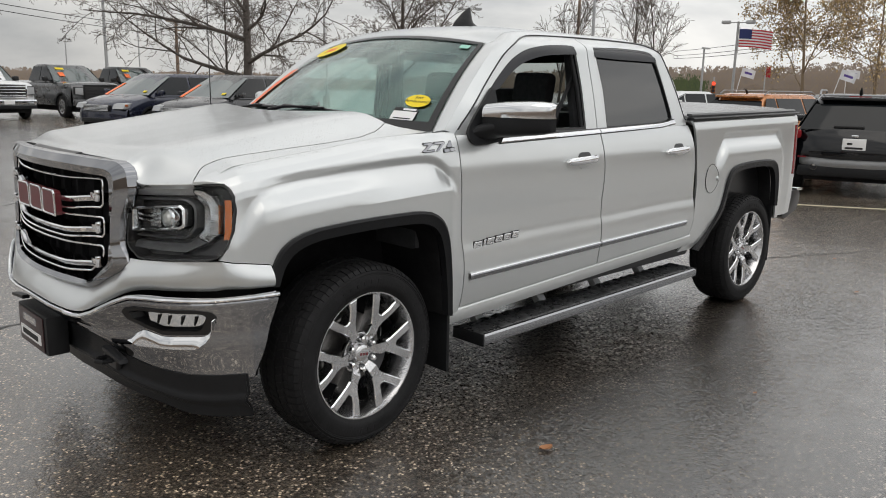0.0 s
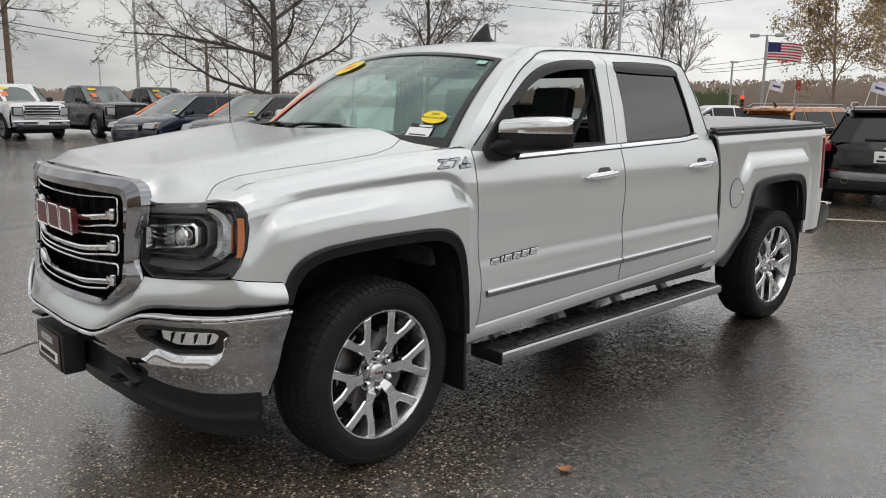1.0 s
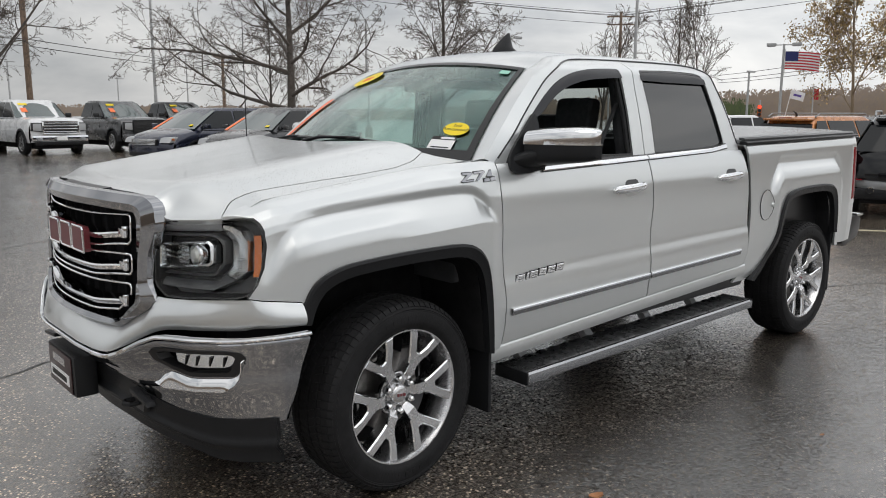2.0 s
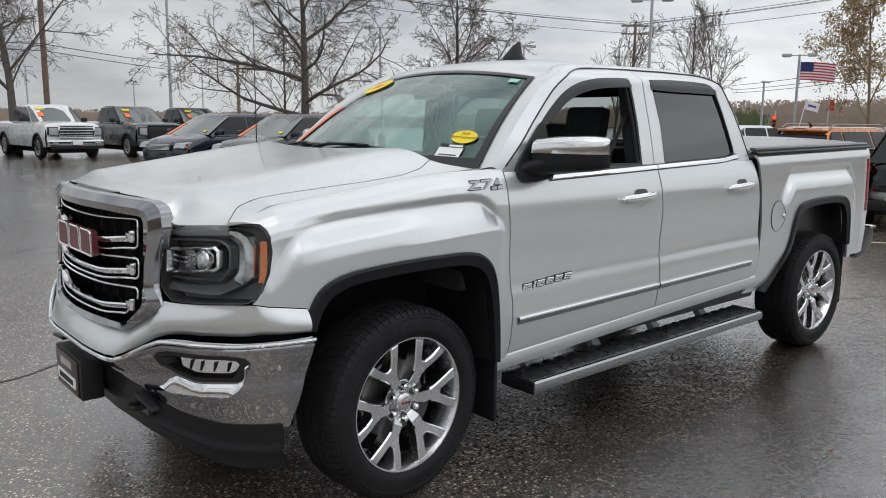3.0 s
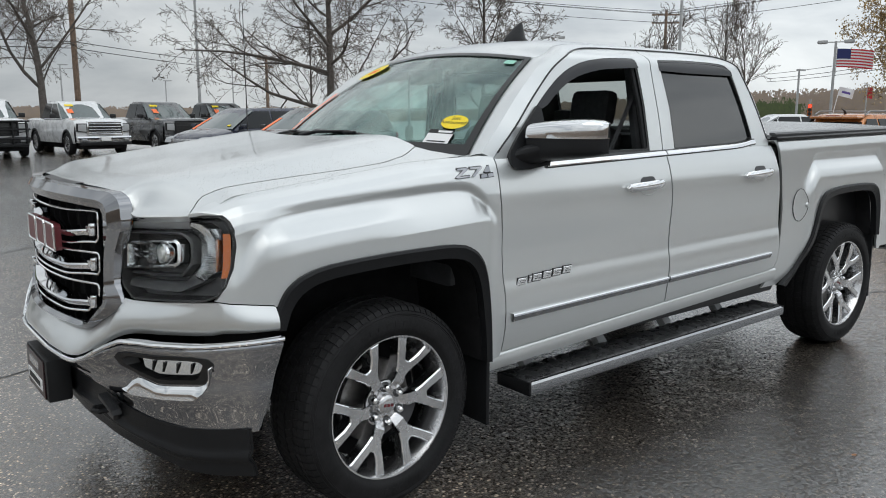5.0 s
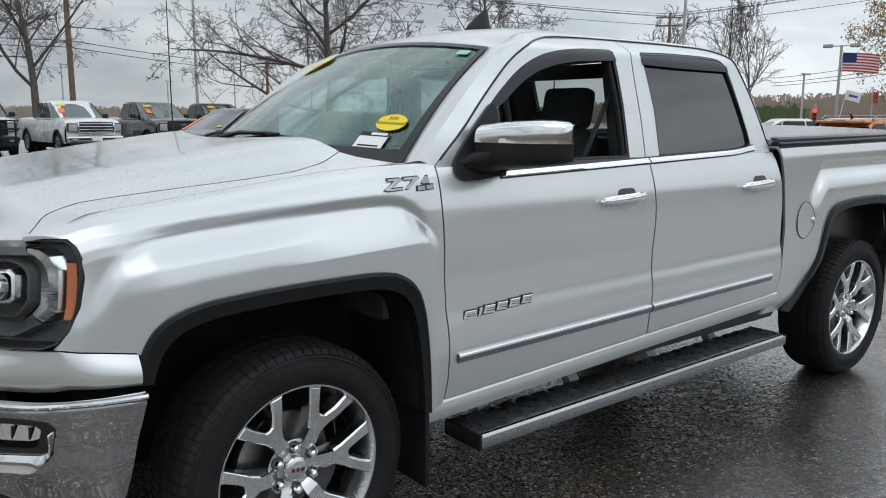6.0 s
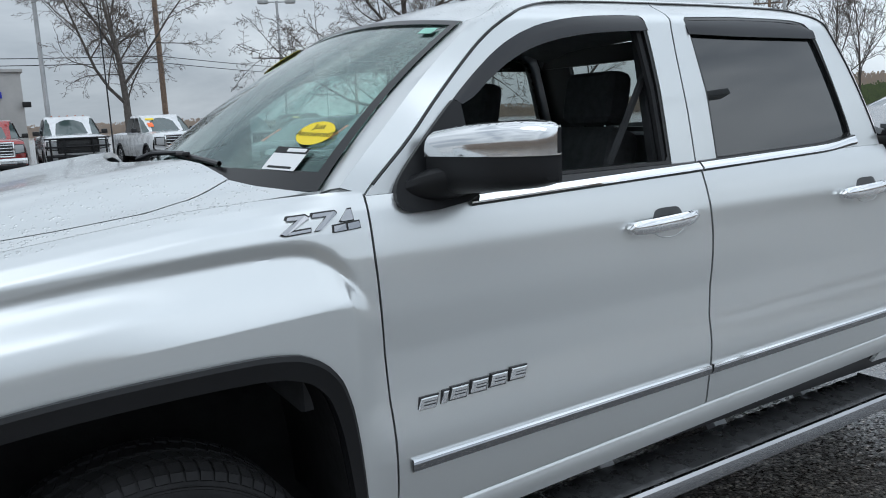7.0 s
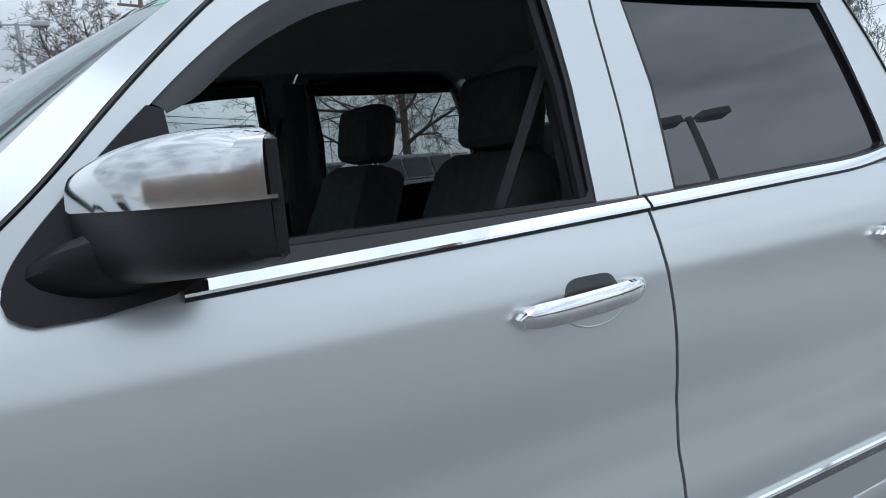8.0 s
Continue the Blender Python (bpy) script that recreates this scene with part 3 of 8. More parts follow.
for s in (-1, 1):
    # front wing: its front edge follows the headlamp, its foot the bumper corner
    def lamp_edge(z):
        return ip(z, [(0.92, -0.655), (0.935, -0.638), (0.96, -0.620), (1.02, -0.593), (1.095, -0.575), (1.15, -0.568), (1.172, -0.574), (1.189, -0.588), (1.193, -0.591)])

    def wing_foot(x):
        if x < -0.455:
            return ip(x, [(-0.66, 0.921), (-0.60, 0.905), (-0.51, 0.892), (-0.455, 0.884)])
        return arch_low(x, F_ARCH_OUT, 0.50)

    def wing_column(place, top_only=False):
        col = []
        for j in range(0 if not top_only else 80, 113):
            x = place(1.193)
            for _ in range(5):
                a, b = wing_foot(x), ip(x, F_TOP)
                z = a + (1.193 - a) * j / 80 if j <= 80 else 1.193 + (b - 1.193) * (1 - (1 - (j - 80) / 32) ** 1.3)
                x = place(z)
            shift = (ip(z, GAP_F) - 0.006 - 0.575) * (x - 0.54) / 0.035 if x > 0.54 else 0.0
            w = fender_w(x, z)
            if x < -0.59:
                w = min(w, ip(x, [(-0.685, 0.834), (-0.65, 0.857), (-0.62, 0.879), (-0.59, 0.902)])) if z > 1.18 else w
            col.append((x + shift, s * w, z))
        return col
    bm = bmesh.new()
    u0 = list(np.linspace(0, 1, 22))
    rows = [wing_column(lambda z, k=k: lamp_edge(z) + (-0.455 - lamp_edge(z)) * k) for k in u0]
    rows += [wing_column(lambda z, k=x: k) for x in steps_between((-0.455, 0.007), (-0.30, 0.016), (0.36, 0.006), (0.52, 0.012), (0.575, 1))[1:]]
    top = [wing_column(lambda z, k=k: -0.684 + 0.093 * k, True) for k in np.linspace(0, 1, 12)]
    sheet(rows, bm=bm, out=(0, s, 0))
    sheet(top, bm=bm, out=(0, s, 0.5))
    bmesh.ops.remove_doubles(bm, verts=bm.verts, dist=0.0004)
    bm.normal_update()
    thicken(bm, bm.faces[:], 0.012)
    part("front_wing", bm, SILVER, truck)
    door_f = door_lower("front_door", s, GAP_F, [(z, x - 0.004) for z, x in GAP_M], "")
    door_r = door_lower("rear_door", s, [(z, x + 0.004) for z, x in GAP_M], [(z, x - 0.006) for z, x in GAP_R], "")
    # bed side
    rows = []
    for i, x in enumerate(steps_between((2.72, 0.02), (2.84, 0.008), (3.3, 0.02), (3.9, 0.006), (4.06, 0.02), (4.44, 1))):
        a = arch_low(x, R_ARCH_OUT, 0.50 if x < 3.2 else 0.60)
        b = ip(x, BED_TOP)
        col = []
        for j in range(53):
            z = a + (b - a) * (1 - (1 - j / 52) ** 1.3)
            shift = (ip(z, GAP_R) + 0.028 - 2.72) * smooth(2.95, 2.72, x)
            col.append((x + shift, s * bed_w(x, z), z))
        rows.append(col)
    bed = part("bed_side", sheet(rows, out=(0, s, 0), thick=0.014), SILVER, truck)
    # dark shell behind the shut lines
    rows = [[(x, s * (min(side_w(x, z), 0.975) - 0.022), z) for z in np.linspace(0.46, 1.335, 14)] for x in np.linspace(0.52, 2.86, 20)]
    part("inner_shell", sheet(rows, out=(0, s, 0), thick=0.01), SATIN, truck)
    # sill below the doors
    rows = []
    for x in np.linspace(0.52, 2.80, 24):
        z1 = ip(x, DOOR_LOW) - 0.005
        rows.append([(x, s * w, z1 - d) for w, d in ((0.955, -0.012), (0.974, 0.0), (0.979, 0.010), (0.977, 0.048), (0.966, 0.072), (0.90, 0.088))])
    part("sill", sheet(rows, out=(0, s, 0), thick=0.01), SILVER, truck)
    # arch mouldings and liners
    for name, ao, ai, wf in (("front", F_ARCH_OUT, F_ARCH_IN, fender_w), ("rear", R_ARCH_OUT, R_ARCH_IN, bed_w)):
        rows = []
        for p, q in zip(ao, ai):
            w = wf(p[0], p[1] + 0.012)
            w = max(w, 0.975)
            mid = (0.5 * (p[0] + q[0]), 0.5 * (p[1] + q[1]))
            rows.append([(p[0], s * (w - 0.01), p[1]), (p[0], s * (w + 0.012), p[1]), (0.8 * p[0] + 0.2 * q[0], s * (w + 0.017), 0.8 * p[1] + 0.2 * q[1]),
                         (mid[0], s * (w + 0.012), mid[1]), (q[0], s * (w + 0.006), q[1]), (q[0], s * (w - 0.03), q[1])])
        part("arch_moulding", sheet(rows, out=(0, s, 0)), PLASTIC, truck)
        lq = [ai[0]] + list(ai[1:-1]) + [ai[-1]]
        rows = [[(q[0], s * w, q[1] - 0.002) for w in (0.975, 0.85, 0.70, 0.55)] for q in lq]
        part("wheel_liner", sheet(rows), LINER, truck)
        cx = 0.5 * (ai[0][0] + ai[-1][0])
        rows = [[(q[0], s * 0.55, q[1]), (cx + 0.3 * (q[0] - cx), s * 0.55, 0.55)] for q in lq]
        part("liner_back", sheet(rows), LINER, truck)
    # mud flaps
    for x0, x1, zl, zt in ((0.495, 0.515, 0.21, 0.56), (4.03, 4.05, 0.26, 0.74)):
        bm = bmesh.new()
        box(bm, (0.5 * (x0 + x1), s * 0.87, 0.5 * (zl + zt)), (x1 - x0, 0.24, zt - zl), 0.006)
        part("mud_flap", bm, PLASTIC, truck)
    # door upper frames, seals and panes
    frame_ring(s, F_DOOR_TOP, F_WIN, 0.0, SILVER, door_f, "window_frame", 0.035, corners=([(0.583, 1.338), (1.710, 1.841), (1.719, 1.338)], [(0.665, 1.338), (1.578, 1.790), (1.618, 1.338)]))
    frame_ring(s, R_DOOR_TOP, R_WIN, 0.0, SILVER, door_r, "window_frame", 0.035, corners=([(1.725, 1.338), (1.716, 1.841), (2.45, 1.825), (2.712, 1.338)], [(1.818, 1.338), (1.764, 1.780), (2.40, 1.775), (2.545, 1.40)]))

    def shrink(o, k):
        cx, cz = sum(p[0] for p in o) / len(o), sum(p[1] for p in o) / len(o)
        return [(p[0] + (cx - p[0]) * k / max(0.2, abs(p[0] - cx) + 0.1), p[1] + (cz - p[1]) * k / max(0.12, abs(p[1] - cz) + 0.02)) for p in o]
    frame_ring(s, F_WIN, shrink(F_WIN, 0.014), -0.003, SATIN, door_f, "window_seal", 0.03)
    frame_ring(s, R_WIN, shrink(R_WIN, 0.012), -0.003, SATIN, door_r, "window_seal", 0.03)
    if s > 0:
        pane_on_side("pane", s, F_WIN, 0.020, GLASS, door_f)
    pane_on_side("pane", s, R_WIN, 0.014, TINT if s < 0 else FAR_GLASS, door_r, label="dark tinted pane")
    # window run channel at the back of the front opening
    bm = bmesh.new()
    tube([(1.565, s * (house_w(1.77) - 0.02), 1.77), (1.592, s * (house_w(1.56) - 0.02), 1.56), (1.600, s * (house_w(1.34) - 0.02), 1.34)], 0.014, 8, bm)
    part("run_channel", bm, PLASTIC, door_f)
    # black weather strips along the door cuts
    for cut, dr in ((F_DOOR_TOP[:35], door_f), (R_DOOR_TOP[4:-2], door_r)):
        bm = bmesh.new()
        pts = [p for p in cut if p[1] > 1.34]
        tube([(x, s * (house_w(z) - 0.0005), z + 0.001) for x, z in spaced(pts, 80)], 0.0042, 6, bm)
        part("weather_strip", bm, SATIN, dr)
    # smoked vent visors
    top = spaced([p for p in F_WIN if 0.86 < p[0] < 1.59 and p[1] > 1.54], 40)
    low = spaced(rounded([(0.885, 1.545), (0.925, 1.562), (0.985, 1.611), (1.065, 1.660), (1.15, 1.695), (1.27, 1.722), (1.405, 1.737), (1.588, 1.743)], 40, 1), 40)
    rows = []
    for p, q in zip(top, low):
        h = (0.5 * (p[0] + q[0]), 0.5 * (p[1] + q[1]))
        rows.append([(p[0], s * (house_w(p[1]) - 0.004), p[1] + 0.002), (p[0], s * (house_w(p[1]) + 0.002), p[1] - 0.002), (h[0], s * (house_w(h[1]) + 0.009), h[1]),
                     (q[0], s * (house_w(q[1]) + 0.013), q[1]), (q[0], s * (house_w(q[1]) + 0.004), q[1] - 0.001)])
    part("vent_visor", sheet(rows, out=(0, s, 0), thick=0.003), VISOR, door_f, "smoked acrylic vent visor")
    rows = []
    for i, x in enumerate(np.linspace(1.764, 2.41, 24)):
        zt = ip(x, [(1.764, 1.778), (2.0, 1.788), (2.3, 1.788), (2.41, 1.766)])
        zb = ip(x, [(1.764, 1.736), (2.0, 1.730), (2.41, 1.727)])
        rows.append([(x, s * (house_w(zt) - 0.008), zt + 0.003), (x, s * (house_w(zt) - 0.001), zt - 0.003), (x + 0.004, s * (house_w(0.5 * (zt + zb)) + 0.003), 0.5 * (zt + zb)), (x + 0.008, s * (house_w(zb) + 0.004), zb)])
    part("vent_visor", sheet(rows, out=(0, s, 0), thick=0.003), VISOR, door_r, "smoked acrylic vent visor")
    # chrome belt mouldings
    for xa, xb, dr in ((0.862, 1.722, door_f), (1.730, 2.56, door_r)):
        rows = []
        for x in np.linspace(xa, xb, 26):
            zb, h = 1.295 + 0.0275 * (x - 0.870) + 0.012 * smooth(2.30, 2.58, x) ** 1.6, 0.0195 + 0.004 * smooth(2.45, 2.56, x)
            rows.append([(x, s * (side_w(x, zb + e) + d), zb + e) for d, e in ((-0.004, -0.002), (0.010, 0.0), (0.0115, h * 0.25), (0.006, h), (-0.008, h + 0.001))])
        part("belt_moulding", sheet(rows, out=(0, s, 0)), CHROME, dr)
        seal, gap = [], []
        for r in rows:
            x, z0, z1 = r[3][0], r[1][2], r[3][2]
            zs = max(z1 + 0.004, 1.341 + 0.030 * smooth(2.36, 2.57, x))
            seal.append([(x, s * (side_w(x, z1) + 0.0055), z1), (x, s * (side_w(x, zs) + 0.004), zs), (x, s * (house_w(1.36) - 0.014), zs + 0.003)])
            gap.append([(x, s * (side_w(x, z0 - 0.007) + 0.001), z0 - 0.007), (x, s * (side_w(x, z0) + 0.006), z0 - 0.0055), (x, s * (side_w(x, z0) + 0.0105), z0 + 0.0005)])
        part("belt_seal", sheet(seal, out=(0, s, 0.2)), SATIN, dr)
        # dark strip painted as the shadow line under the belt moulding
        part("belt_shadow_strip", sheet(gap, out=(0, s, -0.5)), SATIN, dr)
    # sail panel and mirror
    sail = rounded([(0.685, 1.290), (0.655, 1.302), (0.648, 1.33), (0.675, 1.378), (0.75, 1.455), (0.82, 1.522), (0.858, 1.556)], 22, 2) + [(0.880, 1.550), (0.890, 1.320), (0.85, 1.302), (0.76, 1.290)]
    bm = bmesh.new()
    a = [bm.verts.new((x, s * (house_w(z) + 0.014 + 0.022 * smooth(1.37, 1.31, z)), z)) for x, z in sail]
    b = [bm.verts.new((x, s * (house_w(z) - 0.02), z)) for x, z in sail]
    n = len(sail)
    fs = [bm.faces.new(a), bm.faces.new(b)] + [bm.faces.new((a[i], a[(i + 1) % n], b[(i + 1) % n], b[i])) for i in range(n)]
    bmesh.ops.recalc_face_normals(bm, faces=fs)
    part("sail_panel", bm, PLASTIC, door_f, sharp=40)

    # door handles: a faceted chrome bar over a pressed bowl, with a lock end
    for hx, hz, dr in ((1.514, 1.180, door_f), (2.526, 1.190, door_r)):
        w = side_w(hx, hz)
        rows = []
        for k in range(25):
            t = k / 12 - 1
            h = 0.0215 * (1 - abs(t) ** 8) ** 0.5 + 0.001
            x, z = hx + 0.143 * t, hz - 0.007 + 0.013 * (t + 1) / 2
            y0 = w + 0.010 + 0.026 * (1 - abs(t) ** 3.2)
            face = ((-0.35, -0.95), (0.30, -0.92), (0.82, -0.52), (1.0, -0.05), (0.93, 0.42), (0.55, 0.80), (0.05, 0.98), (-0.45, 0.90), (-0.6, 0.0))
            rows.append([(x, s * (y0 + 0.012 * d), z + h * e) for d, e in face + face[:1]])
        bm = bmesh.new()
        sheet(rows, bm=bm)
        bmesh.ops.remove_doubles(bm, verts=bm.verts, dist=1e-5)
        bmesh.ops.holes_fill(bm, edges=bm.edges)
        bmesh.ops.recalc_face_normals(bm, faces=bm.faces)
        h = part("door_handle", bm, CHROME, dr, "chrome door handle", sharp=24)
        for e in (-0.118, 0.118):
            bm = bmesh.new()
            box(bm, (hx + e, s * (w + 0.008), hz + 0.006 * e / 0.105), (0.036, 0.028, 0.034), 0.007)
            part("handle_mount", bm, CHROME, h)
        # bowl behind the bar: its shade is a dark face, with bright lower rim
        cx = hx + 0.030
        rows = []
        for v in np.linspace(0, 1, 7):
            rows.append([(cx + 0.074 * u * (1 - 0.16 * v), s * (side_w(hx, hz + 0.010 + 0.030 * v) + 0.0022), hz + 0.004 + 0.036 * v * (1 - abs(u) ** 5) ** 0.5) for u in np.linspace(-1, 1, 19)])
        part("bowl_shade", sheet(rows, out=(0, s, 0)), LAMP_DARK, h, "dark face for the shade of the handle bowl")
        rim = [(cx + 0.002 + 0.076 * math.cos(a), s * (side_w(hx, hz - 0.03) + 0.001), hz - 0.004 + 0.046 * math.sin(a)) for a in np.linspace(math.pi * 1.04, math.pi * 1.96, 25)]
        part("bowl_rim", tube(rim, 0.0022, 6), SILVER, h)

    # body side moulding with bright top edge
    for xa, xb, dr in ((0.632, 1.712, door_f), (1.722, 2.685, door_r)):
        rows, bright = [], []
        for x in np.linspace(xa, xb, 20):
            z = 0.648 + 0.0215 * (x - 0.632)
            w = side_w(x, z)
            rows.append([(x, s * (w + d), z + e) for d, e in ((-0.002, -0.002), (0.006, -0.001), (0.008, 0.003), (0.014, 0.021), (0.011, 0.027), (-0.002, 0.029))])
            bright.append([(x, s * (w + d), z + e) for d, e in ((0.011, 0.0260), (0.0140, 0.0275), (0.0115, 0.0325), (-0.002, 0.0335))])
        md = part("side_moulding", sheet(rows, out=(0, s, 0)), CHROME_BUMPER, dr)
        part("bright_strip", sheet(bright, out=(0, s, 0)), CHROME, md)

    # side step: pad, chrome nose, end caps and brackets
    xs = np.linspace(0.74, 2.86, 54)
    rows = []
    for x in xs:
        z = 0.348 + 0.012 * (x - 0.74)
        rows.append([(x, s * y, z + e) for y, e in ((0.80, -0.055), (0.795, -0.01), (0.81, 0.003), (0.985, 0.003), (0.992, -0.004))])
    step = part("side_step", sheet(rows, out=(0, s * 0.3, 1)), WET_RUBBER, truck, "black rubber-topped side step with chrome edge")
    rows = []
    for x in xs:
        z = 0.348 + 0.012 * (x - 0.74)
        rows.append([(x, s * y, z + e) for y, e in ((0.988, 0.001), (1.000, 0.000), (1.010, -0.008), (1.013, -0.03), (1.008, -0.052), (0.99, -0.060), (0.80, -0.058))])
    part("chrome_nose", sheet(rows, out=(0, s, -0.3)), CHROME_BUMPER, step)
    for pa, pb in ((0.90, 1.66), (1.86, 2.74)):
        count = round((pb - pa) / 0.092)
        rows = []
        for k in range(count * 6 + 1):
            x = pa + (pb - pa) * k / (count * 6)
            f = (k % 6) / 6
            end = smooth(pa, pa + 0.02, x) * smooth(pb, pb - 0.02, x)
            crest = 0.004 + (0.0065 * smooth(0.0, 0.34, f) * smooth(1.0, 0.40, f))
            row = []
            for y, h in ((0.812, 0.0), (0.814, 0.5), (0.822, 1.0), (0.90, 1.0), (0.968, 1.0), (0.980, 0.55), (0.984, 0.0)):
                slant = 0.05 * (y - 0.90)
                row.append((x + slant, s * y, 0.350 + 0.012 * (x - 0.74) + end * h * crest))
            rows.append(row)
        part("tread_pad", sheet(rows, out=(0, 0, 1), thick=0.003), WET_RUBBER, step)
    for x in (0.738, 2.862):
        bm = bmesh.new()
        z = 0.348 + 0.012 * (x - 0.74)
        box(bm, (x, s * 0.903, z - 0.028), (0.016, 0.214, 0.062), 0.006)
        part("end_cap", bm, PLASTIC, step)
    for x in (0.92, 1.45, 2.0, 2.5):
        bm = bmesh.new()
        z = 0.348 + 0.012 * (x - 0.74)
        prism([(s * 0.80, z - 0.05), (s * 0.86, z - 0.05), (s * 0.80, z + 0.02), (s * 0.70, z + 0.12), (s * 0.66, z + 0.12)], "x", x - 0.03, x + 0.03, 0.004, bm)
        part("bracket", bm, GALV, step)


# ---- mirrors ----
def mirror(s):
    door = [o for o in truck.children if o.name.startswith("front_door")][0 if s < 0 else 1]
    arm = bmesh.new()
    rows = []
    for k, (x, y, z, rx, rz) in enumerate(((0.762, 0.915, 1.338, 0.098, 0.040), (0.775, 0.950, 1.348, 0.094, 0.044), (0.80, 0.985, 1.362, 0.085, 0.042), (0.825, 1.02, 1.375, 0.07, 0.036))):
        rows.append([(x + rx * math.cos(a), s * y, z + rz * math.sin(a)) for a in np.linspace(0, 2 * math.pi, 17)])
    sheet(rows, bm=arm)
    bmesh.ops.recalc_face_normals(arm, faces=arm.faces)
    part("mirror_arm", arm, PLASTIC, door)

    def section(t, z0, z1):
        """Housing outline at t along its width: y, back x, front x, top and bottom."""
        return (0.952 + 0.306 * t, 0.894 + 0.014 * t, 0.740 + 0.062 * t + 0.062 * t ** 5,
                z1 - 0.014 * (1 - t) ** 3 - 0.016 * t ** 10, z0 + 0.030 * t + 0.012 * t ** 8)

    def shell(z0, z1, za, zb, grow=0.0):
        """Housing section by section outwards; za and zb cut it to a band."""
        rr = []
        for t in list(np.linspace(0, 1, 23)) + [1.0]:
            y, xb, xf, top, bot = section(t, z0, z1)
            end = len(rr) == 23
            row = []
            for a in np.linspace(0, math.pi, 31):
                ca, sa = math.cos(a), math.sin(a)
                z = 0.5 * (top + bot) + 0.5 * (top - bot) * (abs(ca) ** 0.50) * (1 if ca > 0 else -1)
                z = min(zb, max(za, z))
                depth = (xb - xf) * (abs(sa) ** 0.42)
                row.append((xb - depth * (0.25 if end else 1) - grow, s * (y + grow * t + (0.006 if end else 0)), z))
            rr.append(row)
        return rr
    low = bmesh.new()
    sheet(shell(1.320, 1.500, 1.30, 1.424), bm=low)
    bmesh.ops.recalc_face_normals(low, faces=low.faces)
    thicken(low, low.faces[:], 0.004)
    part("mirror_housing", low, PLASTIC, door, "black plastic mirror housing")
    cap = bmesh.new()
    sheet(shell(1.335, 1.502, 1.422, 1.60, 0.004), bm=cap)
    bmesh.ops.recalc_face_normals(cap, faces=cap.faces)
    thicken(cap, cap.faces[:], 0.004)
    part("mirror_cap", cap, CHROME_CAP, door, "chrome mirror cap beaded with rain")
    rim = bmesh.new()
    ts = np.linspace(0.02, 1, 16)
    ol = [(section(t, 1.322, 1.497)[0], section(t, 1.322, 1.497)[3]) for t in ts] + [(section(t, 1.322, 1.497)[0], section(t, 1.322, 1.497)[4]) for t in ts[::-1]]
    n = len(ol)
    va = [rim.verts.new((0.886 + 0.014 * (y - 0.955) / 0.3, s * y, z)) for y, z in ol]
    vb = [rim.verts.new((0.899 + 0.014 * (y - 0.955) / 0.3, s * y, z)) for y, z in ol]
    fs = [rim.faces.new(va), rim.faces.new(vb)] + [rim.faces.new((va[i], va[(i + 1) % n], vb[(i + 1) % n], vb[i])) for i in range(n)]
    bmesh.ops.recalc_face_normals(rim, faces=fs)
    part("mirror_back", rim, PLASTIC, door)
    gl = bmesh.new()
    gl.faces.new([gl.verts.new((0.9015 + 0.014 * (y - 0.955) / 0.3, s * y, z)) for y, z in [(1.108 + (y - 1.108) * 0.9, 1.42 + (z - 1.42) * 0.86) for y, z in ol]])
    gl.normal_update()
    thicken(gl, gl.faces[:], 0.003)
    part("mirror_glass", gl, CHROME, door, "mirror glass")


mirror(-1)
mirror(1)


# ---- bonnet, roof, pillars, windscreen ----
def hood_z(x, y):
    t = abs(y) / 0.858
    edge = ip(x, F_TOP)
    edge += (ip(x, [(-0.90, 1.208), (-0.72, 1.226), (-0.53, 1.25), (-0.24, 1.285), (0.18, 1.335), (0.5, 1.352)]) - edge) * smooth(0.96, 0.70, t)
    crown = ip(t, [(0, 0.090), (0.30, 0.093), (0.60, 0.100), (0.70, 0.098), (0.77, 0.088), (0.84, 0.062), (0.91, 0.028), (0.96, 0.012), (1.0, 0.0)])
    z = edge + crown * (0.8 + 0.2 * smooth(-0.8, 0.2, x))
    lip = ip(abs(y), [(0, 1.272), (0.40, 1.268), (0.57, 1.262), (0.60, 1.235), (0.625, 1.198), (0.65, 1.183), (0.70, 1.185), (0.80, 1.191), (0.858, 1.195)])
    k = smooth(0.125, 0.0, x - hood_front(y))
    return z + (lip - z) * k ** 1.3


def hood_front(y):
    t = abs(y)
    return ip(t, [(0, -0.862), (0.3, -0.850), (0.60, -0.818), (0.66, -0.80), (0.72, -0.765), (0.80, -0.709), (0.832, -0.684), (0.858, -0.66)])


def hood_side(x):
    """Half width of the bonnet: its shut line runs inwards to the back."""
    return ip(x, [(-0.69, 0.832), (-0.665, 0.803), (-0.63, 0.785), (-0.56, 0.778), (-0.45, 0.782), (-0.30, 0.796), (-0.08, 0.818), (0.10, 0.824), (0.20, 0.802), (0.31, 0.742)])


rows = []
for u in np.linspace(-1, 1, 71):
    y0 = u * 0.832
    xf, xr = hood_front(y0), 0.31 - 0.15 * (1 - u * u)
    row = []
    for k, x in enumerate(xf + (xr - xf) * np.linspace(0, 1, 44) ** 1.25):
        y = u * hood_side(x)
        z = hood_z(x, y if abs(u) < 0.9 else y)
        if k == 0:
            row += [(x + 0.014, y, z - 0.022), (x + 0.002, y, z - 0.010)]
            z -= 0.003
        row.append((x, y, z))
    row += [(xr + 0.004, u * hood_side(xr), hood_z(xr, u * hood_side(xr)) - 0.02)]
    rows.append(row)
hood = part("bonnet", sheet(rows, out=(0, 0, 1), thick=0.008), SILVER, truck, "silver bonnet beaded with rain")
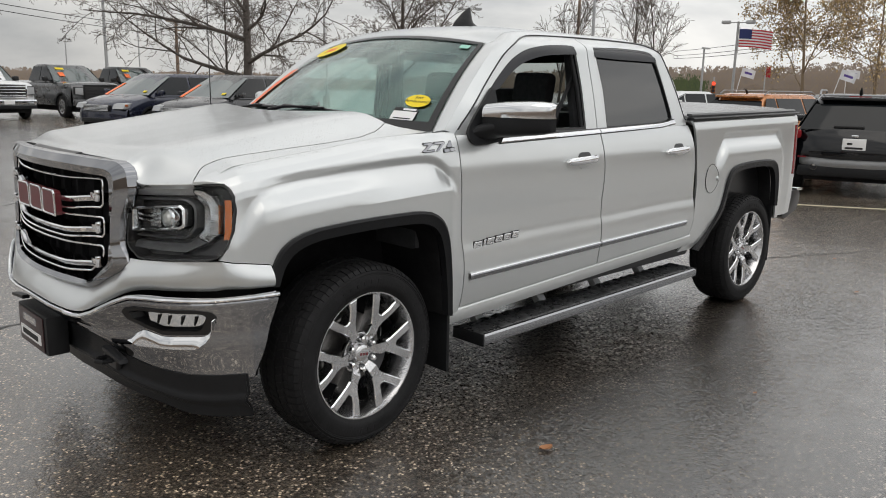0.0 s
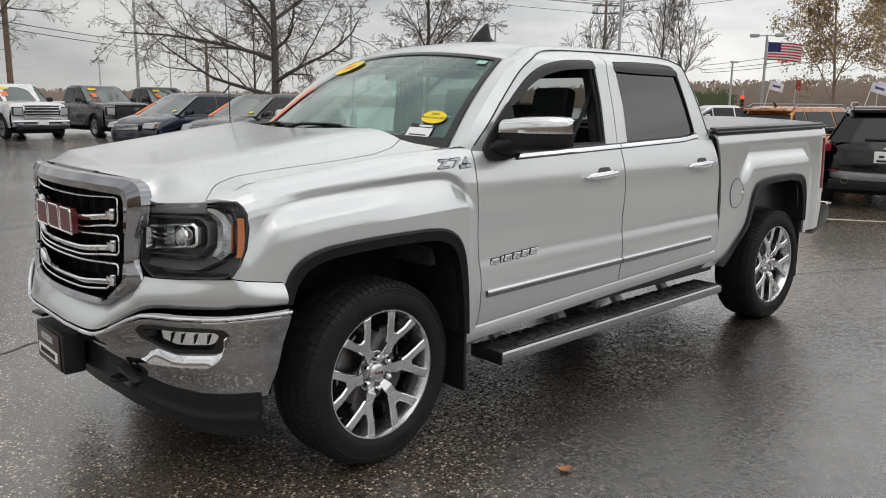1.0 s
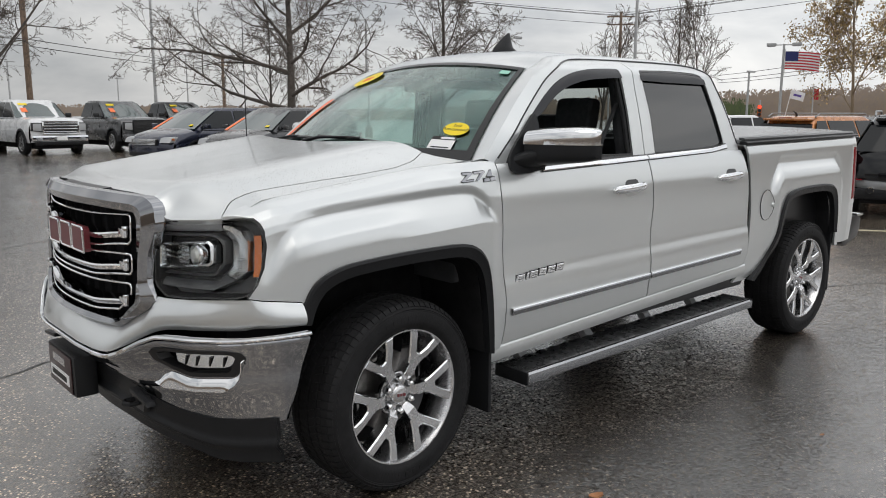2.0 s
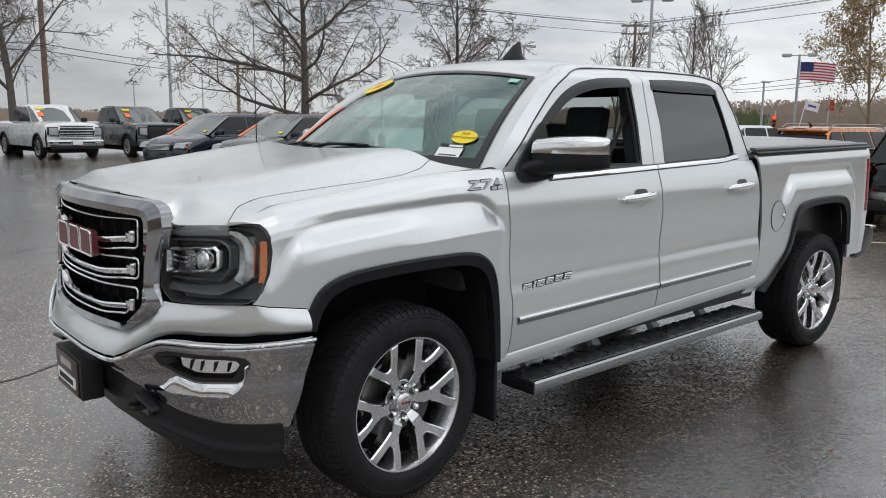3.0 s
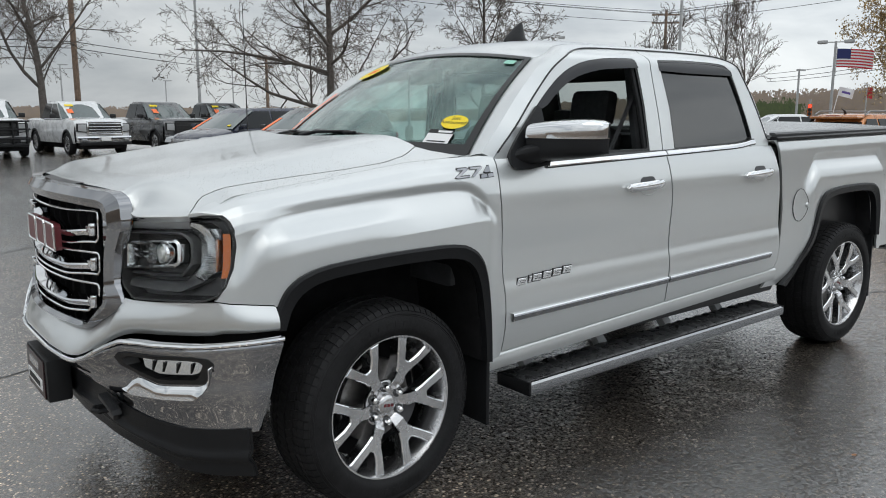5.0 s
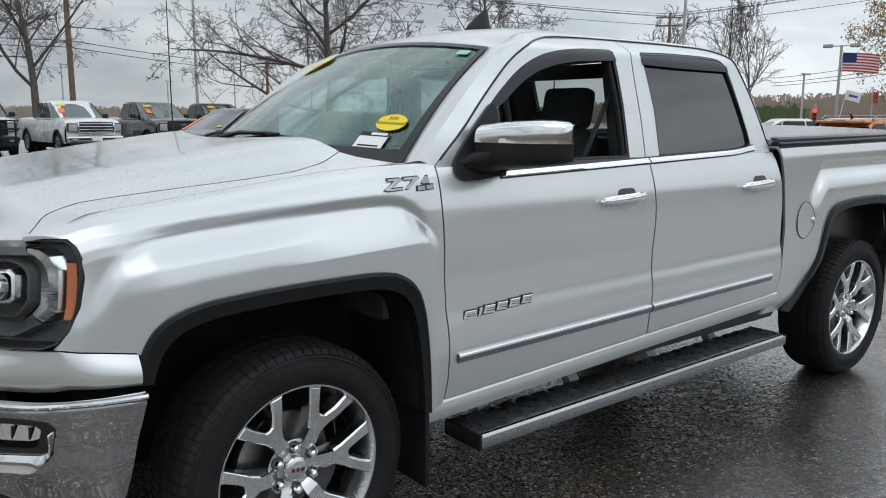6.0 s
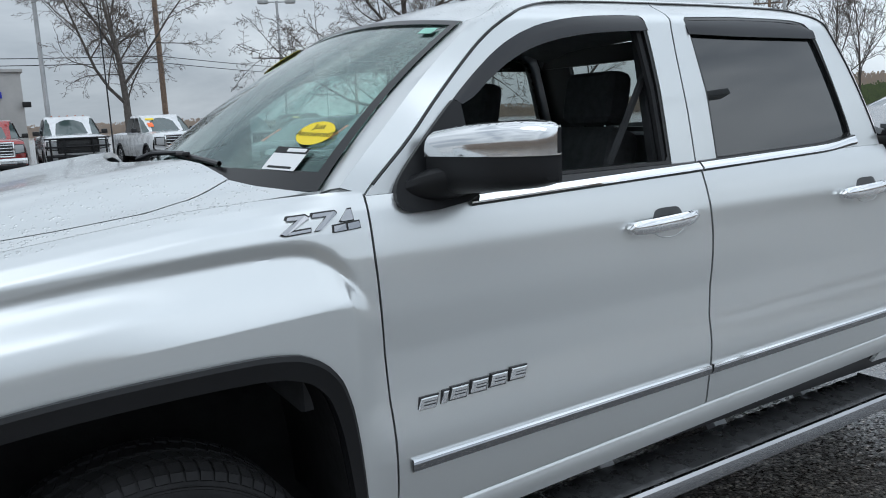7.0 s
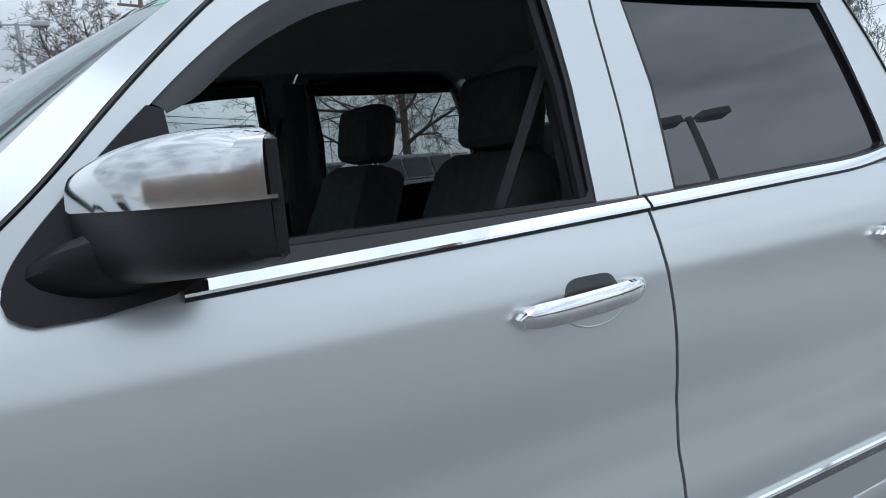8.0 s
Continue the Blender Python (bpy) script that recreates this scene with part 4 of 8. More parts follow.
# top of the wings between bonnet and side
for s in (-1, 1):
    rows = []
    for x in np.linspace(-0.684, 0.583, 90):
        yi = hood_side(x) + 0.004 if x < 0.31 else ip(x, [(0.31, 0.746), (0.49, 0.868), (0.6, 0.868)])
        yo = ip(x, [(-0.69, 0.838), (-0.65, 0.851), (-0.62, 0.857), (0.45, 0.857), (0.583, 0.90)])
        yi = min(yi, yo - 0.006)
        row = [(x, s * yi, hood_z(x, yi) - 0.012), (x, s * yi, hood_z(x, yi))]
        row += [(x, s * (yi + (yo - yi) * k), (hood_z(x, yi + (yo - yi) * k) if x < 0.45 else ip(x, F_TOP) + 0.002)) for k in (0.25, 0.5, 0.75, 1.0)]
        rows.append(row)
    part("wing_top", sheet(rows, out=(0, 0, 1), thick=0.006), SILVER, truck)
# cowl between bonnet and windscreen
rows = []
for u in np.linspace(-1, 1, 25):
    t = u * u
    rows.append([(0.31 - 0.15 * (1 - t) - 0.03, u * 0.74, 1.352), (0.5 * (0.31 - 0.15 * (1 - t) + 0.27 + 0.20 * t), u * 0.78, 1.340), (0.30 + 0.20 * t, u * 0.84, 1.342)])
part("cowl_panel", sheet(rows, out=(0, 0, 1), thick=0.01), PLASTIC, truck)


def screen_pt(u, v):
    """u across from -1 to 1, v up from 0 to 1."""
    yb, yt = 0.868 * u, 0.672 * u
    xb = 0.25 + 0.238 * u * u
    xt = 0.985 + 0.055 * u * u
    zb = 1.362 - 0.013 * u * u
    zt = 1.828 - 0.050 * u * u
    bow = 0.020 * math.sin(math.pi * v)
    return (xb + (xt - xb) * v - bow * 0.6, yb + (yt - yb) * v, zb + (zt - zb) * v + bow)


rows = [[screen_pt(u, v) for u in np.linspace(-1, 1, 31)] for v in np.linspace(0, 1, 20)]
screen = part("windscreen", sheet(rows, out=(-1, 0, 1), thick=0.006), WINDSCREEN, truck, "green-tinted windscreen with rain drops")
screen.visible_shadow = False
# black printed border of the glass
for v0, v1 in ((0.0, 0.085), (0.965, 1.0)):
    rows = [[Vector(screen_pt(u, v)) + Vector((-0.004, 0, 0.004)) for u in np.linspace(-1, 1, 31)] for v in (v0, v1)]
    part("black_border", sheet(rows, out=(-1, 0, 1)), SATIN, screen)
for e in (-1, 1):
    rows = [[Vector(screen_pt(e * u, v)) + Vector((-0.004, 0, 0.004)) for u in (0.962, 0.98, 0.998)] for v in np.linspace(0.085, 0.965, 14)]
    part("black_border", sheet(rows, out=(-1, 0, 1)), SATIN, screen)

ROOF_Y = [(0, 1.902), (0.30, 1.897), (0.5, 1.886), (0.62, 1.873), (0.66, 1.865), (0.70, 1.854), (0.75, 1.838)]


def roof_pt(x, y):
    z = ip(abs(y), ROOF_Y)
    z -= 0.075 * smooth(1.35, 0.97, x) ** 1.5 * (1 if abs(y) < 0.68 else 0.75)
    z -= 0.045 * smooth(2.30, 2.48, x)
    return z


def roof_side(x):
    return 0.672 + 0.028 * smooth(1.0, 1.40, x)


rows = []
for u in np.linspace(-1, 1, 45):
    x0 = 0.985 + 0.055 * u * u
    row = []
    for x in x0 + (2.47 - x0) * np.linspace(0, 1, 36) ** 1.3:
        y = u * roof_side(x)
        front = 1.830 - 0.050 * u * u
        z = roof_pt(x, y)
        z = front + (z - front) * smooth(x0 - 0.01, x0 + 0.14, x) ** 0.8
        row.append((x, y, z))
    rows.append(row)
part("roof", sheet(rows, out=(0, 0, 1), thick=0.012), SILVER, truck)
CUT = F_DOOR_TOP[:34] + [(1.60, 1.842), (1.786, 1.845), (2.05, 1.847), (2.36, 1.843), (2.45, 1.829), (2.47, 1.81)]
for s in (-1, 1):
    # A-pillar and roof rail in one sweep, from the screen and roof edge down to the door cut
    rows = []
    for k, (x, z) in enumerate(spaced(CUT, 70)):
        if x < 1.0:
            e = Vector(screen_pt(s, max(0.0, (x - 0.583) / 0.417)))
        else:
            xe = max(1.04, x + 0.04 * smooth(1.3, 1.0, x))
            front = 1.780
            ze = roof_pt(xe, roof_side(xe))
            e = Vector((xe, s * roof_side(xe), front + (ze - front) * smooth(1.03, 1.18, xe) ** 0.8))
        w = house_w(z + 0.003)
        q = Vector((x - 0.004 * smooth(1.3, 1.0, x), s * w, z + 0.004))
        bulge = 0.020 * smooth(1.35, 0.95, x) + 0.004
        m = 0.5 * (e + q) + Vector((-0.5 * bulge * smooth(1.3, 1.0, x), s * bulge, 0.7 * bulge))
        rows.append([e + Vector((0, -s * 0.01, -0.004)), e, 0.55 * m + 0.45 * e + Vector((0, 0, 0.002)), m, 0.55 * m + 0.45 * q, q, q + Vector((0.01, -s * 0.02, -0.012))])
    part("front_pillar", sheet(rows, out=(-0.5, s, 0.5), thick=0.006), SILVER, truck)
    # rear pillar edge and back corner of the cab
    rows = []
    for k, (x, z) in enumerate(spaced([(2.45, 1.825), (2.505, 1.76), (2.605, 1.60), (2.70, 1.40), (2.715, 1.30)], 20)):
        w = house_w(z)
        rows.append([(x, s * w, z), (x + 0.012, s * (w - 0.004), z), (x + 0.03, s * (w - 0.03), z), (x + 0.03, s * 0.70, z)])
    part("rear_pillar", sheet(rows, out=(0.5, s, 0), thick=0.006), SILVER, truck)
# back wall of the cab with its window
bm = bmesh.new()
for ol in ([(-0.90, 0.55), (0.90, 0.55), (0.88, 1.42), (-0.88, 1.42)], [(-0.86, 1.42), (-0.60, 1.42), (-0.56, 1.73), (-0.80, 1.73)], [(0.86, 1.42), (0.60, 1.42), (0.56, 1.73), (0.80, 1.73)], [(-0.78, 1.73), (0.78, 1.73), (0.70, 1.81), (-0.70, 1.81)]):
    prism(ol, "x", 2.60, 2.63, 0.004, bm)
for v in bm.verts:
    v.co.x -= 0.42 * max(0, v.co.z - 1.42)
part("cab_back", bm, SATIN, truck)
bm = bmesh.new()
prism([(-0.60, 1.42), (0.60, 1.42), (0.56, 1.73), (-0.56, 1.73)], "x", 2.61, 2.615, 0, bm)
for v in bm.verts:
    v.co.x -= 0.42 * max(0, v.co.z - 1.42)
bw = part("back_window", bm, FAR_GLASS, truck)
bw.visible_shadow = False

# ---- cab interior ----
rows = [[(x, y, roof_pt(x, y) - 0.045) for x in np.linspace(1.08, 2.45, 12)] for y in np.linspace(-0.72, 0.72, 9)]
part("headliner", sheet(rows, out=(0, 0, -1), thick=0.01), LINING, truck)
bm = bmesh.new()
box(bm, (1.6, 0, 0.52), (2.2, 1.8, 0.04))
part("cab_floor", bm, CABIN, truck)
bm = bmesh.new()
prism([(0.42, 0.8), (0.42, 1.31), (0.60, 1.335), (0.82, 1.30), (0.90, 1.22), (0.88, 1.05), (0.98, 0.8)], "y", -0.84, 0.84, 0.02, bm)
part("dashboard", bm, CABIN, truck)
sw = bmesh.new()
ring = [(0.19 * math.cos(a), 0.19 * math.sin(a), 0) for a in np.linspace(0, 2 * math.pi, 33)]
tube(ring, 0.016, 8, sw, cap=False)
for a in (0.15, math.pi - 0.15, 1.5 * math.pi):
    tube([(0.04 * math.cos(a), 0.04 * math.sin(a), 0), (0.18 * math.cos(a), 0.18 * math.sin(a), 0)], 0.015, 6, sw)
box(sw, (0, 0, 0), (0.12, 0.10, 0.05), 0.02)
sw.transform(pose(1.02, -0.40, 1.20, 0, -62, 0))
part("steering_wheel", sw, SATIN, truck)


def seat(x, y, width, recline, parts_of):
    bm = bmesh.new()
    box(bm, (0.0, 0, 0.0), (0.52, width, 0.16), 0.05, seg=3)
    bm.transform(pose(x, y, 0.83, 0, -6, 0))
    cushion = part("seat_cushion", bm, SEAT, parts_of)
    bm = bmesh.new()
    box(bm, (0, 0, 0.30), (0.15, width, 0.62), 0.06, seg=3)
    for v in bm.verts:
        v.co.x -= 0.06 * smooth(0.12, 0.24, abs(v.co.y)) * smooth(0.6, 0.4, v.co.z)
        if v.co.z > 0.35:
            v.co.y *= 1 - 0.30 * smooth(0.35, 0.62, v.co.z)
    bm.transform(pose(x + 0.24, y, 0.86, 0, recline, 0))
    part("backrest", bm, SEAT, parts_of)
    bm = bmesh.new()
    box(bm, (0, 0, 0), (0.11, 0.27, 0.19), 0.045, seg=3)
    for v in bm.verts:
        v.co.x -= 0.03 * (v.co.y / 0.135) ** 2
    bm.transform(pose(x + 0.24 + math.sin(radians(recline)) * 0.72, y, 0.86 + math.cos(radians(recline)) * 0.72, 0, recline - 6, 0))
    part("headrest", bm, SEAT, parts_of)
    bm = bmesh.new()
    tube([(x + 0.24 + math.sin(radians(recline)) * r, y + e, 0.86 + math.cos(radians(recline)) * r) for e, r in ((-0.06, 0.58), (-0.06, 0.70), (0.06, 0.70), (0.06, 0.58))], 0.007, 6, bm)
    part("headrest_post", bm, CHROME, parts_of)


seat(1.36, -0.40, 0.52, 17, truck)
seat(1.36, 0.40, 0.52, 17, truck)
bm = bmesh.new()
box(bm, (1.38, 0, 0.86), (0.60, 0.24, 0.28), 0.04)
part("centre_console", bm, CABIN, truck)
bm = bmesh.new()
box(bm, (2.22, 0, 0.86), (0.50, 1.50, 0.16), 0.05)
part("rear_bench", bm, SEAT, truck)
bm = bmesh.new()
box(bm, (2.50, 0, 1.14), (0.14, 1.50, 0.52), 0.05)
for y in (-0.45, 0.45):
    box(bm, (2.52, y, 1.47), (0.10, 0.26, 0.16), 0.04)
part("rear_backrest", bm, SEAT, truck)
for s in (-1, 1):
    bm = bmesh.new()
    tube([(1.70, s * 0.84, 0.6), (1.69, s * 0.82, 1.34), (1.68, s * 0.74, 1.77)], [0.06, 0.05, 0.04], 10, bm)
    part("inner_pillar", bm, CABIN, truck)
    bm = bmesh.new()
    tube([(1.64, s * 0.81, 1.66), (1.52, s * 0.76, 1.35), (1.42, s * 0.62, 1.0)], 0.012, 6, bm)
    part("seat_belt", bm, CABIN, truck)
bm = bmesh.new()
box(bm, (0.92, 0.0, 1.71), (0.04, 0.26, 0.08), 0.02)
tube([(0.94, 0, 1.74), (0.99, 0, 1.80)], 0.012, 6, bm)
part("inside_mirror", bm, SATIN, truck)

# ---- front end ----
def grille_x(y, z):
    return -0.958 + 0.29 * y * y + 0.05 * (z - 1.0)


def bump_x(y):
    return ip(abs(y), BUMP_PLAN)


def ring_on(fn, outer, inner, n, depth, proud=0.0, rim=None):
    """A frame between two closed (y, z) outlines laid on the surface x = fn(y, z)."""
    a = spaced(list(outer) + [outer[0]], n + 1)[:-1]
    b = spaced(list(inner) + [inner[0]], n + 1)[:-1]
    rows = []
    for p, q in zip(a, b):
        m = (0.5 * (p[0] + q[0]), 0.5 * (p[1] + q[1]))
        rows.append([(fn(*p) + (depth if rim is None else rim), *p), (fn(*p) - proud * 0.4, *p), (fn(*m) - proud, *m), (fn(*q) - proud * 0.5, *q), (fn(*q) + depth, *q)])
    return sheet(rows, close=True, out=(-1, 0, 0))


def mirrored(half):
    """A closed outline from its half at y <= 0, top centre first, bottom centre last."""
    return [(y, z) for y, z in half] + [(-y, z) for y, z in half[::-1] if y != 0]


SUR_OUT = mirrored([(0, 1.272), (-0.30, 1.270), (-0.585, 1.262), (-0.628, 1.235), (-0.640, 1.15), (-0.598, 1.05), (-0.594, 0.95), (-0.637, 0.888), (-0.60, 0.850), (-0.445, 0.762), (-0.30, 0.755), (0, 0.752)])
SUR_IN = mirrored([(0, 1.212), (-0.30, 1.210), (-0.530, 1.203), (-0.546, 1.18), (-0.546, 1.05), (-0.542, 0.95), (-0.535, 0.868), (-0.435, 0.785), (-0.30, 0.786), (0, 0.784)])
grille = part("grille_surround", ring_on(grille_x, SUR_OUT, SUR_IN, 140, 0.11, 0.030, 0.03), CHROME_BUMPER, truck, "chrome grille surround")
# dark mesh behind
rows = [[(grille_x(y, z) + 0.09, y, z) for y in np.linspace(-0.58, 0.58, 13)] for z in np.linspace(0.75, 1.22, 5)]
part("grille_back", sheet(rows, out=(-1, 0, 0), thick=0.01), LINER, grille)
bm = bmesh.new()
for y in np.linspace(-0.46, 0.46, 9):
    box(bm, (grille_x(y, 1.0) + 0.075, y, 0.98), (0.03, 0.010, 0.44), 0.003, seg=1)
part("grille_mesh", bm, LINER, grille)
# three slots: a thin bright outline round each, a faceted bar through it, clips at the ends
for zc, z_low, z_top, half in ((1.094, 1.056, 1.180, 0.500), (0.972, 0.942, 1.032, 0.505), (0.838, 0.806, 0.921, 0.500)):
    lift = lambda y: 0.024 * smooth(0.22, 0.50, abs(y))
    cut = 0.075 if zc < 0.9 else 0.014
    loop = []
    for k in range(41):
        y = -half + cut + (2 * half - 2 * cut) * k / 40
        loop.append((y, z_low + lift(y)))
    loop += [(half - 0.004, z_low + lift(half) + cut * 0.7), (half, z_low + lift(half) + cut), (half, z_top + 0.4 * lift(half) - 0.014), (half - 0.004, z_top + 0.4 * lift(half) - 0.004)]
    for k in range(41):
        y = half - 0.014 - (2 * half - 0.028) * k / 40
        loop.append((y, z_top + 0.4 * lift(y)))
    loop += [(-half + 0.004, z_top + 0.4 * lift(half) - 0.004), (-half, z_top + 0.4 * lift(half) - 0.014), (-half, z_low + lift(half) + cut), (-half + 0.004, z_low + lift(half) + cut * 0.7)]
    part("slot_outline", tube([(grille_x(y, z) - 0.004, y, z) for y, z in loop + loop[:1]], 0.0042, 6), CHROME, grille)
    wide = half - (0.055 if zc < 0.9 else 0.02)
    section = [(0.030, -0.019), (-0.004, -0.019), (-0.014, -0.014), (-0.024, 0.002), (-0.020, 0.008), (0.032, 0.020), (0.030, -0.019)]
    rows = []
    for y in np.linspace(-wide, wide, 41):
        rows.append([(grille_x(y, zc) + 0.012 + a, y, zc + lift(y) + b) for a, b in section])
    bm = sheet(rows)
    bmesh.ops.recalc_face_normals(bm, faces=bm.faces)
    part("grille_bar", bm, CHROME, grille, sharp=25)
    for e in (-1, 1):
        bm = bmesh.new()
        y, z = e * (half - 0.008), zc + 0.033
        box(bm, (grille_x(y, z) - 0.014, y, z), (0.034, 0.018, 0.046), 0.006)
        box(bm, (grille_x(y, z) - 0.014, y - e * 0.020, z), (0.034, 0.052, 0.024), 0.006)
        part("bar_clip", bm, CHROME, grille)
rows = [[(x + 0.30 * y * y * 0.5, y * k, z) for y in np.linspace(-0.26, 0.26, 15)] for x, z, k in ((-0.935, 1.2560, 0.80), (-0.91, 1.2675, 0.90), (-0.872, 1.2735, 1.0))]
part("intake_slot", sheet(rows, out=(-0.5, 0, 1), thick=0.004), SATIN, grille)
# red maker's badge: three plain plates with bright rims
badge = thing("badge_holder", "", "")
badge.parent = grille
badge.name = "front_badge"
for y0, y1, cut in ((-0.225, -0.085, 0), (-0.070, 0.070, 1), (0.085, 0.225, 2)):
    z0, z1 = 1.022, 1.120
    k = (0.004, 0.014, 0.004)[cut]
    ol = [(y0 + k, z0), (y0, z0 + 0.012), (y0 + 0.004, z1 - 0.012), (y0 + 0.014, z1), (y1 - 0.014, z1), (y1 - 0.004, z1 - 0.012), (y1, z0 + 0.012), (y1 - k, z0)]
    bm = prism(ol, "x", -0.972, -0.945, 0.0)
    part("badge_plate", bm, BADGE_RED, badge, smooth=False)
    rimm = bmesh.new()
    for p, q in zip(ol, ol[1:] + ol[:1]):
        tube([(-0.971, *p), (-0.971, *q)], 0.0045, 6, rimm)
    part("badge_rim", rimm, CHROME, badge)

# headlamps
HL_PLAN = [(0.50, -0.862), (0.58, -0.842), (0.64, -0.825), (0.72, -0.79), (0.78, -0.75), (0.84, -0.708), (0.88, -0.675), (0.92, -0.63), (0.951, -0.585), (0.968, -0.545), (0.985, -0.50)]
HL_LEAN = [(0.90, -0.075), (0.925, -0.058), (0.96, -0.03), (1.02, -0.006), (1.10, 0.016), (1.15, 0.026), (1.19, 0.048)]


def lamp_x(y, z=1.06):
    return ip(abs(y) + ip(z, HL_LEAN), HL_PLAN)


for s in (-1, 1):
    out = [(s * y, z) for y, z in ((0.607, 1.171), (0.70, 1.180), (0.80, 1.187), (0.865, 1.191), (0.898, 1.189), (0.917, 1.172), (0.931, 1.150), (0.941, 1.095), (0.951, 1.02),
                                   (0.957, 0.965), (0.958, 0.935), (0.940, 0.919), (0.87, 0.915), (0.75, 0.908), (0.675, 0.905), (0.62, 0.935), (0.601, 0.955), (0.599, 1.03))]

    def bowl(depth, name, mat, parent, label="", thick=0.0):
        cy, cz = s * 0.80, 1.045
        rows = []
        for k in np.linspace(0, 1 if depth < 0.01 else 0.93, 13):
            rows.append([(lamp_x(cy + (y - cy) * k, cz + (z - cz) * k) + depth, cy + (y - cy) * k, cz + (z - cz) * k) for y, z in spaced(out + out[:1], 81)])
        return part(name, sheet(rows, out=(-1, s * 0.4, 0), thick=thick), mat, parent, label)
    lamp = bowl(0.060, "headlamp", LAMP_BLACK, truck, "headlamp with projector lens and amber marker", 0.004)
    rows = []
    for y, z in spaced(out + out[:1], 81):
        q = (s * 0.80 + (y - s * 0.80) * 0.975, 1.045 + (z - 1.045) * 0.965)
        b = (s * 0.80 + (y - s * 0.80) * 0.93, 1.045 + (z - 1.045) * 0.93)
        rows.append([(lamp_x(*b) + 0.062, *b), (lamp_x(y, z) + 0.001, y, z), (lamp_x(*q) + 0.003, *q), (lamp_x(*q) + 0.058, *q)])
    part("lamp_rim", sheet(rows, out=(-1, s * 0.4, 0)), SATIN, lamp)
    cover = bowl(-0.001, "lamp_cover", LAMP_GLASS, lamp, "clear lens cover")
    cover.visible_shadow = False

    def guide(name, outer, inner, mat, n, teeth=0.0, d0=0.016, d1=0.034):
        a, b = spaced(outer, n + 1), spaced(inner, n + 1)
        rows = []
        for i, (p, q) in enumerate(zip(a, b)):
            w = teeth * (i % 2)
            rows.append([(lamp_x(p[0], p[1]) + 0.058, s * p[0], p[1]), (lamp_x(p[0], p[1]) + d0 + w, s * p[0], p[1]),
                         (0.5 * (lamp_x(p[0], p[1]) + lamp_x(q[0], q[1])) + 0.5 * (d0 + d1) - 0.004 + w, s * 0.5 * (p[0] + q[0]), 0.5 * (p[1] + q[1])),
                         (lamp_x(q[0], q[1]) + d1 + w, s * q[0], q[1]), (lamp_x(q[0], q[1]) + 0.058, s * q[0], q[1])])
        part(name, sheet(rows, out=(-1, s * 0.4, 0)), mat, lamp, smooth=teeth == 0)
    guide("upper_guide", [(0.606, 1.158), (0.72, 1.167), (0.823, 1.171)], [(0.605, 1.137), (0.71, 1.141), (0.822, 1.146)], LAMP_GREY, 16)
    guide("fluted_panel", [(0.828, 1.166), (0.852, 1.163), (0.876, 1.147), (0.897, 1.109), (0.914, 1.007), (0.897, 0.981)],
          [(0.824, 1.143), (0.835, 1.132), (0.847, 1.117), (0.853, 1.10), (0.863, 1.021), (0.852, 0.997)], LAMP_SILVER, 64, 0.0028)
    guide("lower_guide", [(0.895, 0.978), (0.837, 0.940), (0.633, 0.944)], [(0.850, 0.994), (0.829, 0.969), (0.627, 0.968)], LAMP_DARK, 16)
    guide("inner_guide", [(0.606, 1.128), (0.80, 1.134), (0.828, 1.116), (0.838, 1.095), (0.846, 1.03), (0.822, 0.985), (0.63, 0.985)],
          [(0.606, 1.121), (0.797, 1.126), (0.820, 1.111), (0.830, 1.093), (0.838, 1.034), (0.817, 0.992), (0.63, 0.992)], LAMP_DARK, 30, 0.0, 0.026, 0.028)

    def ring(name, o, i, d, pr, mat):
        part(name, ring_on(lambda y, z: lamp_x(y, z) + d, [(s * y, z) for y, z in o], [(s * y, z) for y, z in i], 80, 0.03, pr), mat, lamp)
    ring("projector_frame", [(0.603, 1.092), (0.79, 1.110), (0.806, 1.094), (0.813, 1.033), (0.797, 1.018), (0.607, 0.999)],
         [(0.612, 1.083), (0.786, 1.100), (0.797, 1.090), (0.803, 1.037), (0.792, 1.028), (0.616, 1.009)], 0.022, 0.006, LAMP_SILVER)
    # projector, its collar and the small reflector beside it
    y = s * 0.752
    bm = lathe([(0.0, -0.030), (0.018, -0.026), (0.028, -0.014), (0.031, 0.004)], 24, axis="x", centre=(lamp_x(y) + 0.035, y, 1.060))
    part("projector", bm, LAMP_PALE, lamp, "pale projector lens")
    bm = lathe([(0.040, 0.01), (0.041, -0.020), (0.035, -0.024), (0.031, 0.0), (0.02, 0.012), (0.0, 0.014)], 28, axis="x", centre=(lamp_x(y) + 0.038, y, 1.060))
    part("projector_collar", bm, LAMP_SILVER, lamp)
    rows = [[(lamp_x(s * yy) + d, s * yy, z) for yy, d in ((0.665, 0.046), (0.69, 0.040), (0.715, 0.036))] for z in (1.022, 1.06, 1.088)]
    part("side_reflector", sheet(rows, out=(-1, 0, 0), thick=0.003), LAMP_SILVER, lamp)
    for zz in (1.066, 1.048):
        bm = bmesh.new()
        box(bm, (lamp_x(s * 0.66) + 0.030, s * 0.66, zz), (0.02, 0.085, 0.007), 0.002)
        part("reflector_fin", bm, LAMP_SILVER, lamp)
    rows = []
    for z in np.linspace(0.990, 1.133, 8):
        y0 = ip(z, [(0.99, 0.939), (1.133, 0.914)])
        rows.append([(lamp_x(y0 + k, z) + 0.004, s * (y0 + k), z) for k in (0.0, 0.007, 0.014)])
    part("amber_marker", sheet(rows, out=(-1, s, 0), thick=0.005), AMBER, lamp, "amber side marker")

